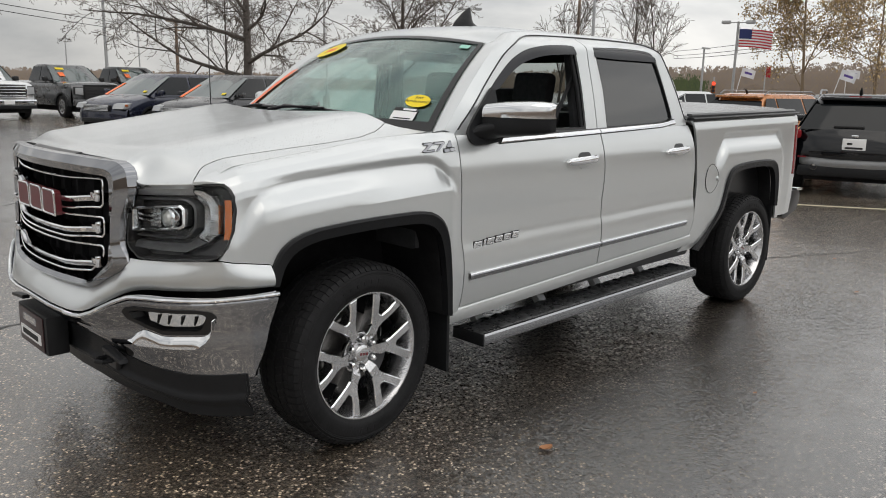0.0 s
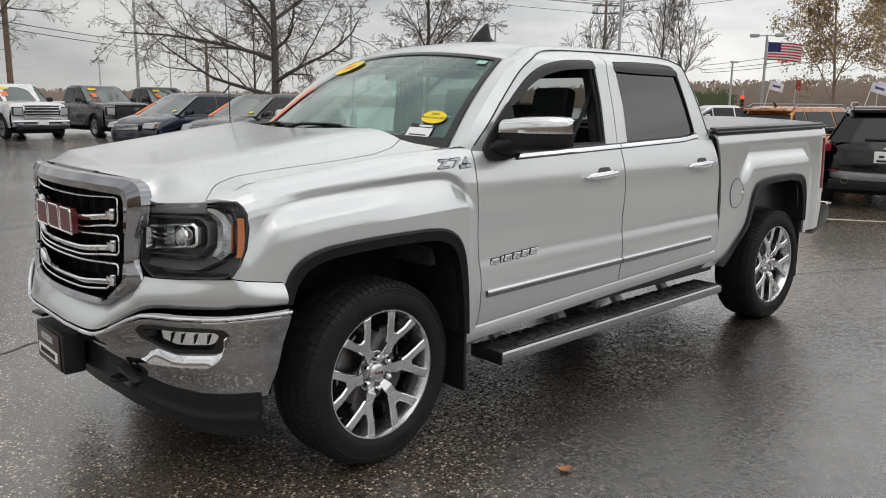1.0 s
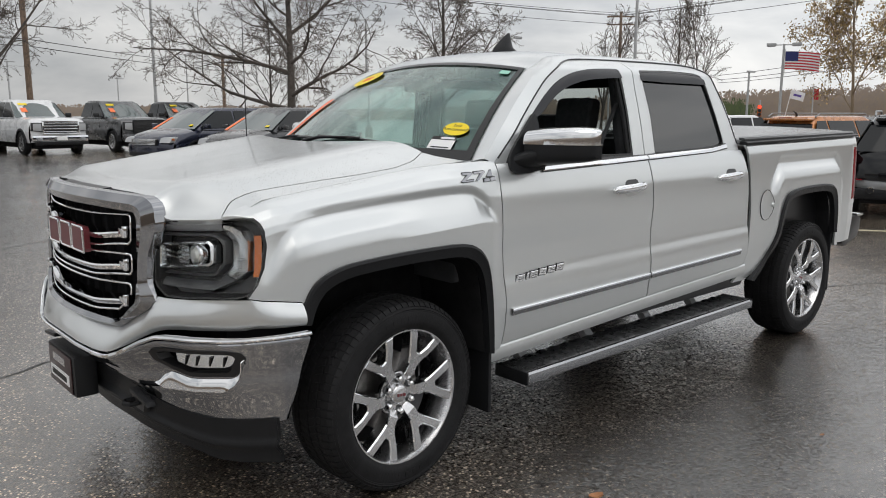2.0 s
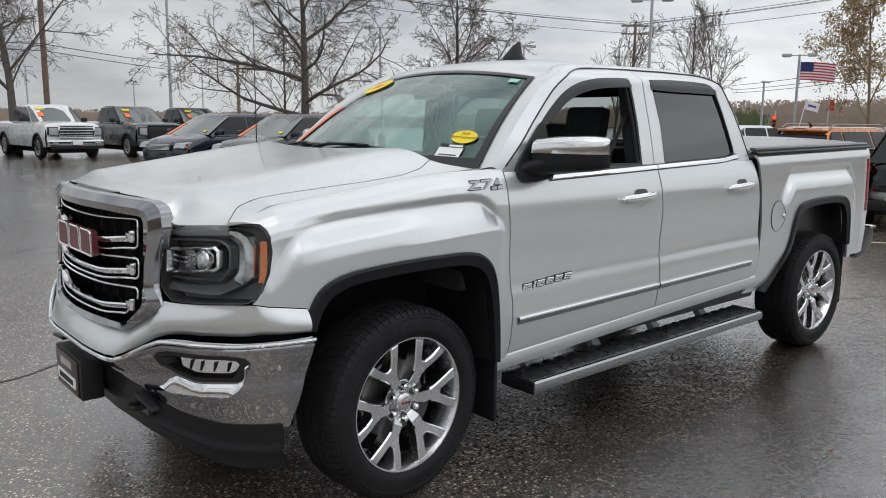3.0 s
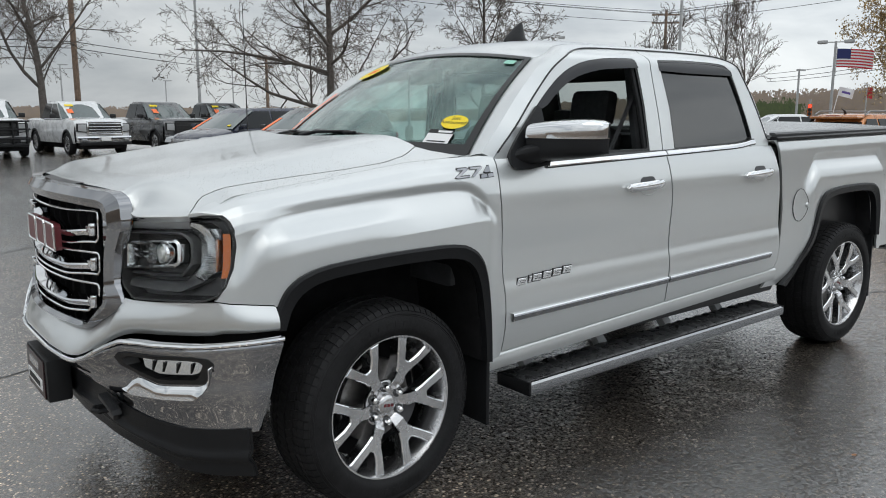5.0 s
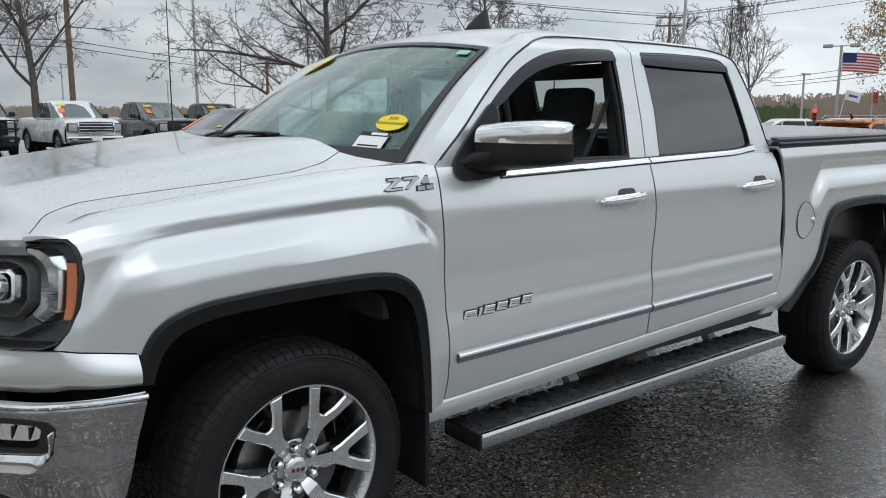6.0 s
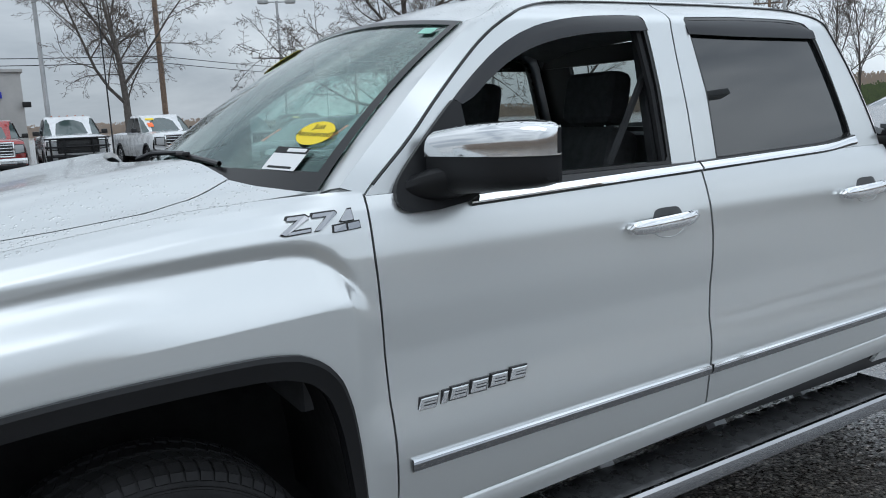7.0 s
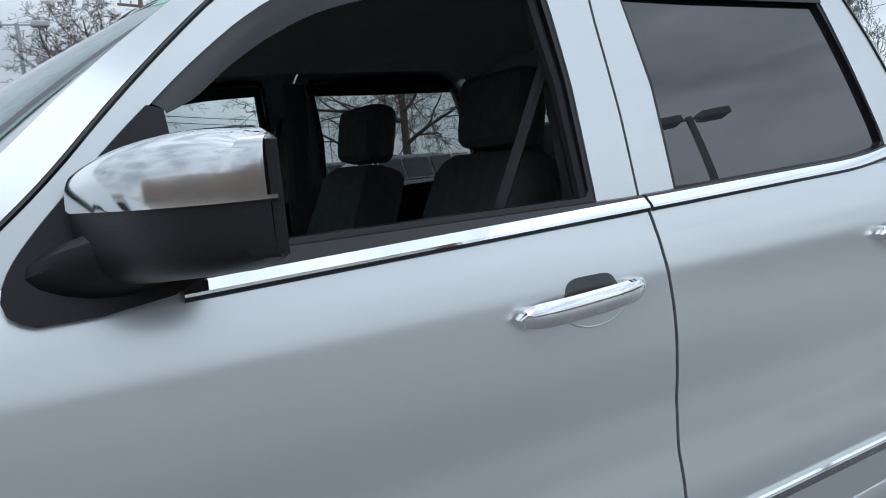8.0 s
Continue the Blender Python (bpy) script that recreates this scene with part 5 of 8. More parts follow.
# painted bumper upper, from the lamps down to the chrome
def fascia_low(y):
    return ip(abs(y), [(0, 0.672), (0.28, 0.664), (0.39, 0.664), (0.44, 0.672), (0.50, 0.702), (0.56, 0.732), (0.62, 0.764), (0.68, 0.786), (0.75, 0.794), (1.05, 0.800)])


def fascia_top(y):
    return ip(abs(y), [(0, 0.758), (0.36, 0.762), (0.45, 0.772), (0.60, 0.862), (0.64, 0.905), (0.90, 0.905), (0.95, 0.925), (0.975, 0.90), (1.05, 0.885)])


def plan_rows(n=60):
    """Stations round the bumper: y across the front, then 0 to 1 round each corner."""
    side = [(None, k) for k in np.linspace(0.0, 1.0, 13)]
    return [("L", k) for _, k in side[::-1]] + [("F", y) for y in np.linspace(-0.955, 0.955, n)[1:-1]] + [("R", k) for _, k in side]


def corner_y(x):
    return ip(x, [(-0.645, 0.956), (-0.57, 1.0), (-0.52, 1.017), (-0.47, 1.03), (-0.36, 1.042)])


def seam_z(x):
    """Lower edge of the wing above the bumper corner."""
    return ip(x, [(-0.66, 0.921), (-0.60, 0.905), (-0.51, 0.892), (-0.455, 0.884)])


rows = []
for where, v in plan_rows():
    row = []
    for j in range(15):
        t = j / 14
        tuck = 0.030 * (1 - t) ** 4 * (smooth(0.40, 0.52, abs(v)) if where == "F" else 1) + 0.006
        if where == "F":
            a, b = fascia_low(v), fascia_top(v) if abs(v) < 0.62 else ip(abs(v), [(0.62, 0.900), (0.675, 0.900), (0.87, 0.911), (0.94, 0.915), (0.955, 0.922)])
            old = grille_x(v, b) + 0.006 * smooth(0.5, 0.3, abs(v))
            k = smooth(0.56, 0.66, abs(v))
            xt = old + (lamp_x(v, 0.905) - old) * k
            x = bump_x(v) + (xt - bump_x(v)) * t ** 1.5 + tuck * smooth(1.0, 0.9, t) - 0.012 * math.sin(math.pi * t) * k
            row.append((x, v, a + (b - a) * t))
        else:
            e = -1 if where == "L" else 1
            x = -0.645 + (0.185 * v)
            a, b = 0.802, seam_z(x) - 0.004
            z = a + (b - a) * t
            yb, yt = corner_y(x), fender_w(x, b + 0.004)
            y = yb + (yt - yb) * t ** 1.5 + 0.006 * math.sin(math.pi * t) - 0.5 * tuck * (1 - t)
            row.append((x + 0.5 * tuck * (1 - t) * (1 - v), e * y, z))
    rows.append(row)
fascia = part("bumper_fascia", sheet(rows, out=(-1, 0, 0), thick=0.01), SILVER, truck)


def chrome_top(y):
    return ip(abs(y), [(0, 0.668), (0.27, 0.659), (0.40, 0.656), (0.44, 0.660), (0.50, 0.682), (0.61, 0.740), (0.68, 0.770), (0.755, 0.774), (0.92, 0.771), (1.05, 0.784)])


def chrome_low(y):
    return ip(abs(y), [(0, 0.540), (0.31, 0.534), (0.42, 0.518), (0.51, 0.487), (0.60, 0.462), (0.68, 0.446), (0.77, 0.438), (0.85, 0.435), (0.97, 0.442), (1.05, 0.444)])


FOG = [(0.648, 0.702), (0.665, 0.717), (0.70, 0.725), (0.893, 0.726), (0.924, 0.718), (0.930, 0.700), (0.903, 0.645), (0.886, 0.627), (0.758, 0.620), (0.695, 0.640), (0.648, 0.670)]


def in_fog(y, z):
    p, inside = (abs(y), z), False
    for a, b in zip(FOG, FOG[1:] + FOG[:1]):
        if (a[1] > p[1]) != (b[1] > p[1]) and p[0] < (b[0] - a[0]) * (p[1] - a[1]) / (b[1] - a[1]) + a[0]:
            inside = not inside
    return inside


def chrome_inward(t):
    """Depth of the chrome face behind the bumper's plan, from its foot (0) to its lip (1)."""
    return 0.050 * smooth(0.94, 0.52, t) + 0.050 * smooth(0.55, 0.0, t) ** 1.3 - 0.005 * math.exp(-((t - 0.92) / 0.03) ** 2)


def chrome_x(y, z):
    t = (z - chrome_low(y)) / (chrome_top(y) - chrome_low(y))
    return bump_x(y) + chrome_inward(t) * (1 if abs(y) < 0.955 else 0.4)


rows = []
for where, v in plan_rows(130):
    row = []
    for j in range(49):
        t = j / 48
        lip = 0.022 * smooth(0.94, 1.0, t)
        inward = chrome_inward(t)
        if where == "F":
            a, b = chrome_low(v), chrome_top(v)
            row.append((bump_x(v) + inward + lip * 1.2, v, a + (b - a) * t))
        else:
            e = -1 if where == "L" else 1
            xe = -0.452 - 0.060 * (1 - t)
            x = -0.645 + (xe + 0.645) * v
            y = corner_y(x)
            a, b = chrome_low(y), chrome_top(y)
            row.append((x + (inward + lip * 1.2) * (1 - v), e * (y - (0.6 * inward + lip) * v), a + (b - a) * t))
    rows.append(row)
bm = sheet(rows, out=(-1, 0, 0))
dead = [f for f in bm.faces if in_fog(f.calc_center_median().y, f.calc_center_median().z) and abs(f.calc_center_median().y) < 0.95]
bmesh.ops.delete(bm, geom=dead, context="FACES")
bm.normal_update()
thicken(bm, bm.faces[:], 0.006)
bumper = part("chrome_bumper", bm, CHROME_BUMPER, truck, "chrome front bumper, dark reflections put into its colour")
# bumper lip: its highlight is a rod of the brighter chrome
rim = []
for where, v in plan_rows(130):
    if where == "F":
        rim.append((bump_x(v) - 0.001, v, chrome_top(v) - 0.006))
    else:
        x = -0.645 + 0.193 * v
        rim.append((x, (-1 if where == "L" else 1) * (corner_y(x) + 0.001), chrome_top(corner_y(x)) - 0.006))
part("lip_highlight", tube(rim, 0.0085, 8), CHROME, bumper)
for s in (-1, 1):
    fo = [(s * (0.79 + (y - 0.79) * 1.03), 0.672 + (z - 0.672) * 1.05) for y, z in FOG]
    fi = [(s * y, z) for y, z in ((0.668, 0.699), (0.682, 0.709), (0.71, 0.715), (0.885, 0.716), (0.908, 0.711), (0.912, 0.699), (0.889, 0.652), (0.874, 0.640), (0.762, 0.634), (0.704, 0.652), (0.668, 0.676))]
    fx = lambda y, z: chrome_x(y, z) - 0.003
    part("fog_surround", ring_on(fx, fo, fi, 90, 0.05, 0.002, 0.012), SATIN, bumper)
    rows = [[(bump_x(y) + 0.095, y, z) for y in np.linspace(s * 0.64, s * 0.935, 14)] for z in (0.612, 0.67, 0.732)]
    part("fog_recess", sheet(rows, out=(-1, 0, 0), thick=0.006), SATIN, bumper)
    lens = [(s * y, z) for y, z in ((0.703, 0.698), (0.71, 0.703), (0.886, 0.704), (0.892, 0.698), (0.882, 0.668), (0.866, 0.657), (0.762, 0.652), (0.708, 0.668))]
    rows = []
    for k in np.linspace(0, 1, 5):
        cy, cz = s * 0.80, 0.68
        rows.append([(bump_x(cy + (y - cy) * k) + 0.052, cy + (y - cy) * k, cz + (z - cz) * k) for y, z in spaced(lens + lens[:1], 41)])
    fl = part("fog_lamp", sheet(rows, out=(-1, 0, 0), thick=0.008), LAMP_SILVER, bumper)
    for y in (0.745, 0.785, 0.825, 0.862):
        bm = bmesh.new()
        prism([(s * (y - 0.010), 0.660), (s * (y - 0.002), 0.660), (s * (y + 0.012), 0.697), (s * (y + 0.002), 0.697)], "x", bump_x(y) + 0.046, bump_x(y) + 0.056, 0.001, bm)
        part("fog_fin", bm, LAMP_BLACK, fl)
    # bright scoop below the fog lamp
    rows = []
    for y in np.linspace(0.634, 0.930, 30):
        zt = ip(y, [(0.634, 0.592), (0.655, 0.614), (0.690, 0.632), (0.758, 0.614), (0.886, 0.621), (0.905, 0.644), (0.930, 0.700)])
        zb = ip(y, [(0.634, 0.586), (0.668, 0.567), (0.756, 0.570), (0.875, 0.573), (0.905, 0.606), (0.930, 0.690)])
        rows.append([(chrome_x(y, zb + (zt - zb) * t) - 0.022 * (1 - t) ** 0.8 - 0.002, s * y, zb + (zt - zb) * t - 0.004) for t in np.linspace(0, 1, 8)])
    part("bright_scoop", sheet(rows, out=(-1, s, 0), thick=0.004), CHROME, bumper)

# black lower valance, tow hook pockets, air dam
rows = []
for where, v in plan_rows():
    row = []
    for t in np.linspace(0, 1, 17):
        inward = 0.094 + 0.020 * (1 - t) ** 1.2 - 0.016 * math.exp(-((t - 0.40) / 0.10) ** 2)
        if where == "F":
            y, x = v, bump_x(v) + inward
        else:
            e = -1 if where == "L" else 1
            x = -0.645 + (0.085 - 0.02 * (1 - t)) * v
            y = e * (corner_y(x) - 0.75 * inward * smooth(0, 0.5, v))
            x += inward * smooth(0.6, 0, v)
        a = ip(abs(y), [(0, 0.392), (0.35, 0.374), (0.53, 0.339), (0.67, 0.313), (0.76, 0.288), (0.86, 0.276), (0.94, 0.278), (1.05, 0.286)])
        b = chrome_low(y) + 0.014
        row.append((x, y, a + (b - a) * t))
    rows.append(row)
val = part("valance", sheet(rows, out=(-1, 0, 0), thick=0.012), PLASTIC, truck, "black plastic lower valance")
for s in (-1, 1):
    bm = bmesh.new()
    y = s * 0.46
    prism([(y - 0.075, 0.495), (y + 0.075, 0.495), (y + 0.06, 0.43), (y - 0.06, 0.43)], "x", -0.888, -0.86, 0.008, bm)
    part("tow_pocket", bm, SATIN, val)
    bm = bmesh.new()
    tube([(-0.89, y - 0.028, 0.462), (-0.925, y - 0.026, 0.462), (-0.938, y, 0.462), (-0.925, y + 0.026, 0.462), (-0.89, y + 0.028, 0.462)], 0.010, 8, bm)
    part("tow_hook", bm, PLASTIC, val)
    bm = bmesh.new()
    prism([(s * 0.49, 0.532), (s * 0.65, 0.515), (s * 0.66, 0.500), (s * 0.49, 0.514)], "x", -0.925, -0.89, 0.004, bm)
    part("valance_lip", bm, PLASTIC, val)
# plate bracket with a dealer plate
plate = bmesh.new()
box(plate, (-0.985, 0.0, 0.508), (0.09, 0.36, 0.17), 0.012)
pb = part("plate_bracket", plate, PLASTIC, truck)
bm = bmesh.new()
box(bm, (-1.033, 0.0, 0.508), (0.006, 0.305, 0.152), 0.004)
dp = part("dealer_plate", bm, PLATE_DARK, pb, "dark dealer plate with a pale band")
bm = bmesh.new()
box(bm, (-1.0375, 0.0, 0.483), (0.003, 0.25, 0.045), 0.0)
part("pale_band", bm, WHITE, dp)
bm = bmesh.new()
box(bm, (-1.040, 0.0, 0.483), (0.002, 0.19, 0.022), 0.0)
part("word_bar", bm, BLACK_INK, dp)
bm = bmesh.new()
box(bm, (-1.0375, 0.0, 0.550), (0.003, 0.16, 0.03), 0.0)
part("crest_bar", bm, ALLOY, dp)

# under body, so that the ground below the truck is shaded
bm = bmesh.new()
box(bm, (1.8, 0, 0.44), (4.9, 1.0, 0.16), 0.03)
box(bm, (0.2, 0, 0.75), (1.5, 1.08, 0.6), 0.05)
for y in (-0.42, 0.42):
    box(bm, (1.9, y, 0.42), (5.2, 0.09, 0.16), 0.01)
for x in (0, 3.645):
    tube([(x, -0.8, 0.40), (x, 0.8, 0.40)], 0.05, 10, bm)
part("chassis", bm, LINER, truck)

# ---- bed: floor box, tonneau, rails, tail ----
bm = bmesh.new()
box(bm, (3.60, 0, 0.95), (1.66, 1.76, 0.75), 0.02)
part("bed_tub", bm, SATIN, truck)
rows = [[(x, y, 1.412 + 0.030 * (1 - (y / 0.92) ** 2) + 0.010 * (x - 2.75) - 0.02 * smooth(0.86, 0.92, abs(y))) for x in np.linspace(2.74, 4.38, 14)] for y in np.linspace(-0.92, 0.92, 31)]
part("tonneau_cover", sheet(rows, out=(0, 0, 1), thick=0.02), COVER, truck, "grey roll-up tonneau cover")
for s in (-1, 1):
    bm = bmesh.new()
    prism([(s * 0.965, 1.368), (s * 0.968, 1.380), (s * 0.955, 1.388), (s * 0.86, 1.388), (s * 0.86, 1.368)], "x", 2.745, 4.43, 0.004, bm)
    for v in bm.verts:
        v.co.z += 0.013 * (v.co.x - 2.745)
    part("bed_rail_cap", bm, PLASTIC, truck)
    bm = bmesh.new()
    prism([(s * 0.940, 1.388), (s * 0.943, 1.402), (s * 0.93, 1.412), (s * 0.90, 1.412), (s * 0.90, 1.388)], "x", 2.76, 4.40, 0.003, bm)
    for v in bm.verts:
        v.co.z += 0.011 * (v.co.x - 2.745)
    part("tonneau_rail", bm, LAMP_DARK, truck)
    # tail lamp wraps the corner
    rows = []
    for z in np.linspace(0.92, 1.31, 10):
        w = bed_w(4.43, z)
        rows.append([(x, s * (w + d), z) for x, d in ((4.325, 0.005), (4.36, 0.012), (4.42, 0.010), (4.455, -0.004), (4.475, -0.04), (4.475, -0.15))])
    tl = part("tail_lamp", sheet(rows, out=(0.5, s, 0), thick=0.01), RED_LENS, truck, "red tail lamp")
    rows = [[(x, s * (bed_w(4.43, z) + d), z) for x, d in ((4.382, 0.002), (4.455, -0.002), (4.473, -0.04), (4.473, -0.14))] for z in (0.885, 0.915)]
    part("clear_section", sheet(rows, out=(0.5, s, 0), thick=0.008), LAMP_GREY, tl)
    # fuel flap on the driver's side
    if s < 0:
        ring = []
        for a in np.linspace(0, 2 * math.pi, 41):
            x, z = 3.012 + 0.082 * math.cos(a), 0.975 + 0.098 * math.sin(a)
            ring.append((x, z))
        rows = [[(3.012 + (x - 3.012) * k, s * (bed_w(3.012 + (x - 3.012) * k, 0.975 + (z - 0.975) * k) + 0.003), 0.975 + (z - 0.975) * k) for x, z in ring] for k in (0.0, 0.5, 0.97, 1.0)]
        ff = part("fuel_flap", sheet(rows, out=(0, s, 0)), SILVER, truck)
        bm = bmesh.new()
        tube([(x, s * (bed_w(x, z) + 0.0025), z) for x, z in ring], 0.0024, 5, bm, cap=False)
        part("flap_gap", bm, LAMP_DARK, ff)
        bm = lathe([(0, 0.012), (0.012, 0.010), (0.017, 0.0)], 16, axis="y")
        bm.transform(Matrix.Translation((3.083, s * (bed_w(3.08, 0.975) + 0.003), 0.972)) @ Matrix.Diagonal((1, s, 1, 1)))
        bmesh.ops.recalc_face_normals(bm, faces=bm.faces)
        part("flap_knob", bm, SILVER, ff)
bm = bmesh.new()
box(bm, (4.44, 0, 1.08), (0.05, 1.62, 0.60), 0.02)
part("tailgate", bm, SILVER, truck)
bm = bmesh.new()
prism([(4.34, 0.57), (4.40, 0.545), (4.62, 0.60), (4.66, 0.66), (4.665, 0.73), (4.64, 0.775), (4.50, 0.775), (4.40, 0.70), (4.35, 0.64)], "y", -0.95, 0.95, 0.02, bm)
rb = part("rear_bumper", bm, SATIN, truck, "dark rear bumper with bright step edge")
for s in (-1, 1):
    bm = bmesh.new()
    box(bm, (4.62, s * 0.90, 0.778), (0.10, 0.12, 0.02), 0.006)
    part("bumper_corner", bm, CHROME, rb)

# ---- aerials, wipers, badges, stickers ----
bm = bmesh.new()
fin = [(0, 0), (0.02, 0.035), (0.075, 0.085), (0.115, 0.105), (0.12, 0.09), (0.135, 0.04), (0.20, 0.028), (0.225, 0.012), (0.23, 0)]
rows = []
for t in np.linspace(0, 1, 9):
    hw = 0.032 * (1 - t) ** 0.7 + 0.004
    zt = 0.108 * t
    x0, x1 = ip(zt, [(0, 0), (0.035, 0.02), (0.085, 0.075), (0.108, 0.11)]), ip(zt, [(0, 0.23), (0.02, 0.215), (0.03, 0.15), (0.05, 0.135), (0.108, 0.122)])
    rows.append([(0.5 * (x0 + x1) + 0.5 * (x1 - x0) * math.cos(a), hw * math.sin(a), zt) for a in np.linspace(0, 2 * math.pi, 17)])
sheet(rows, bm=bm)
bmesh.ops.recalc_face_normals(bm, faces=bm.faces)
bm.transform(Matrix.Translation((1.40, -0.06, 1.888)) @ Matrix.Scale(1.28, 4))
part("shark_fin_aerial", bm, PLASTIC, truck, "black shark fin aerial on the roof")
bm = bmesh.new()
tube([(0.30, 0.86, 1.33), (0.30, 0.86, 1.36)], 0.012, 8, bm)
tube([(0.30, 0.86, 1.36), (0.30, 0.86, 2.12)], [0.0035, 0.002], 6, bm)
part("whip_aerial", bm, SATIN, truck)
for base, tip in ((screen_pt(-0.56, 0.085), screen_pt(0.14, 0.125)), (screen_pt(0.22, 0.11), screen_pt(0.86, 0.09))):
    b, t = Vector(base) + Vector((-0.014, 0, 0.014)), Vector(tip) + Vector((-0.014, 0, 0.014))
    bm = bmesh.new()
    rows = []
    for k in np.linspace(0, 1, 12):
        p = b.lerp(t, k) + Vector((0, 0, 0.004 * math.sin(math.pi * k)))
        rows.append([p + Vector((0.007 * math.cos(a), 0, 0.008 * math.sin(a))) for a in np.linspace(0, 2 * math.pi, 9)])
    sheet(rows, bm=bm)
    box(bm, tuple(b.lerp(t, 0.5) + Vector((-0.008, 0, 0.010))), (0.024, 0.09, 0.014), 0.004)
    bmesh.ops.recalc_face_normals(bm, faces=bm.faces)
    wip = part("wiper_blade", bm, SATIN, truck)
    bm = bmesh.new()
    tube([b.lerp(t, 0.5) + Vector((-0.008, 0, 0.014)), b.lerp(t, 0.86) + Vector((-0.035, 0.03, 0.0)), b.lerp(t, 1.0) + Vector((-0.055, 0.06, -0.024))], [0.006, 0.008, 0.011], 8, bm)
    part("wiper_arm", bm, PLASTIC, wip)

# side badges: plain bright shapes in place of the maker's lettering
door_left = [o for o in truck.children if o.name.startswith("front_door")][0]
for k in range(6):
    wd = 0.050 if k != 1 else 0.016
    x0 = 0.661 + (0, 0.066, 0.091, 0.153, 0.215, 0.278)[k]
    z0 = 0.797 + 0.0040 * k
    zt = z0 + 0.031
    w = side_w(x0, 0.82)
    ol = [(x0, z0), (x0 + wd, z0), (x0 + wd + 0.010, zt), (x0 + 0.010, zt)]
    edge = [(x0 - 0.003, z0 - 0.003), (x0 + wd + 0.003, z0 - 0.003), (x0 + wd + 0.013, zt + 0.003), (x0 + 0.007, zt + 0.003)]
    bb = part("badge_bar", prism(edge, "y", -w - 0.004, -w + 0.004, 0.001), SATIN, door_left, "bright raised badge bar with dark edges" if k == 0 else "", smooth=False)
    part("bright_face", prism(ol, "y", -w - 0.0075, -w - 0.001, 0.003), CHROME_CAP, bb, smooth=False)
    if wd > 0.03:
        for za, zb in ((0.34, 0.42), (0.60, 0.66)):
            xa, xb = x0 + 0.012 + 0.004 * (k % 2), x0 + wd - 0.004
            sl = [(xa + 0.010 * za, z0 + 0.031 * za), (xb + 0.010 * za, z0 + 0.031 * za), (xb + 0.010 * zb, z0 + 0.031 * zb), (xa + 0.010 * zb, z0 + 0.031 * zb)]
            part("dark_slot", prism(sl, "y", -w - 0.0085, -w - 0.004, 0.0), SATIN, bb, smooth=False)


def wing_badge(ol, name, mat, lift=0.0):
    bm = bmesh.new()
    a = [bm.verts.new((x, -(fender_w(x, z) + 0.007 + lift), z)) for x, z in ol]
    b = [bm.verts.new((x, -(fender_w(x, z) - 0.002), z)) for x, z in ol]
    n = len(ol)
    fs = [bm.faces.new(a), bm.faces.new(b)] + [bm.faces.new((a[i], a[(i + 1) % n], b[(i + 1) % n], b[i])) for i in range(n)]
    bmesh.ops.recalc_face_normals(bm, faces=fs)
    return part(name, bm, mat, truck, smooth=False)


for ol, mat in (([(0.362, 1.272), (0.372, 1.268), (0.432, 1.302), (0.424, 1.308), (0.385, 1.306), (0.380, 1.299), (0.405, 1.299)], CHROME_BUMPER),
                ([(0.376, 1.268), (0.428, 1.272), (0.430, 1.278), (0.380, 1.274)], CHROME_BUMPER),
                ([(0.440, 1.273), (0.452, 1.273), (0.497, 1.306), (0.492, 1.312), (0.442, 1.309), (0.438, 1.302), (0.472, 1.303)], CHROME_BUMPER),
                ([(0.502, 1.290), (0.508, 1.288), (0.533, 1.290), (0.532, 1.314), (0.522, 1.313)], CHROME_BUMPER),
                ([(0.482, 1.266), (0.512, 1.268), (0.512, 1.282), (0.484, 1.279)], CHROME_BUMPER), ([(0.517, 1.268), (0.547, 1.271), (0.546, 1.285), (0.517, 1.282)], CHROME_BUMPER)):
    n = len(ol)
    cx, cz = sum(p[0] for p in ol) / n, sum(p[1] for p in ol) / n
    back = wing_badge([(x + 0.0028 * (1 if x > cx else -1), z + 0.0026 * (1 if z > cz else -1)) for x, z in ol], "badge_edge", SATIN, -0.004)
    front = wing_badge(ol, "wing_badge", mat, 0.0)
    front["label"] = "bright raised wing badge"
    back.parent = front


def on_screen(u, v, lift=0.006):
    p = Vector(screen_pt(u, v))
    du = (Vector(screen_pt(u + 0.02, v)) - Vector(screen_pt(u - 0.02, v))).normalized()
    dv = (Vector(screen_pt(u, v + 0.02)) - Vector(screen_pt(u, v - 0.02))).normalized()
    n = du.cross(dv).normalized()
    if n.z < 0:
        n = -n
    # reading direction: from the passenger's side to the driver's
    right, upv = -du, dv
    m = Matrix((right, upv, n)).transposed().to_4x4()
    m.translation = p + n * lift
    return m


def disc(rx, ry, h=0.001):
    bm = bmesh.new()
    prism([(rx * math.cos(a), ry * math.sin(a)) for a in np.linspace(0, 2 * math.pi, 48, endpoint=False)], "z", 0, h, 0, bm)
    return bm


m = on_screen(-0.840, 0.262)
st = part("round_sticker", disc(0.066, 0.045), YELLOW, screen, "yellow oval windscreen sticker", smooth=False)
st.matrix_local = m
text_part("sticker_words", "Just\nAnnounced!", 0.028, BLACK_INK, screen, m @ pose(0, 0.010, 0.0016, 0, 0, 0), 0.0003)
m2 = on_screen(-0.808, 0.133)
bm = bmesh.new()
box(bm, (0, 0, 0), (0.125, 0.075, 0.001))
cd = part("stock_card", bm, WHITE, screen, "white stock card", smooth=False)
cd.matrix_local = m2
bm = bmesh.new()
box(bm, (0, 0.033, 0.001), (0.125, 0.022, 0.001))
box(bm, (0, -0.028, 0.001), (0.09, 0.007, 0.001))
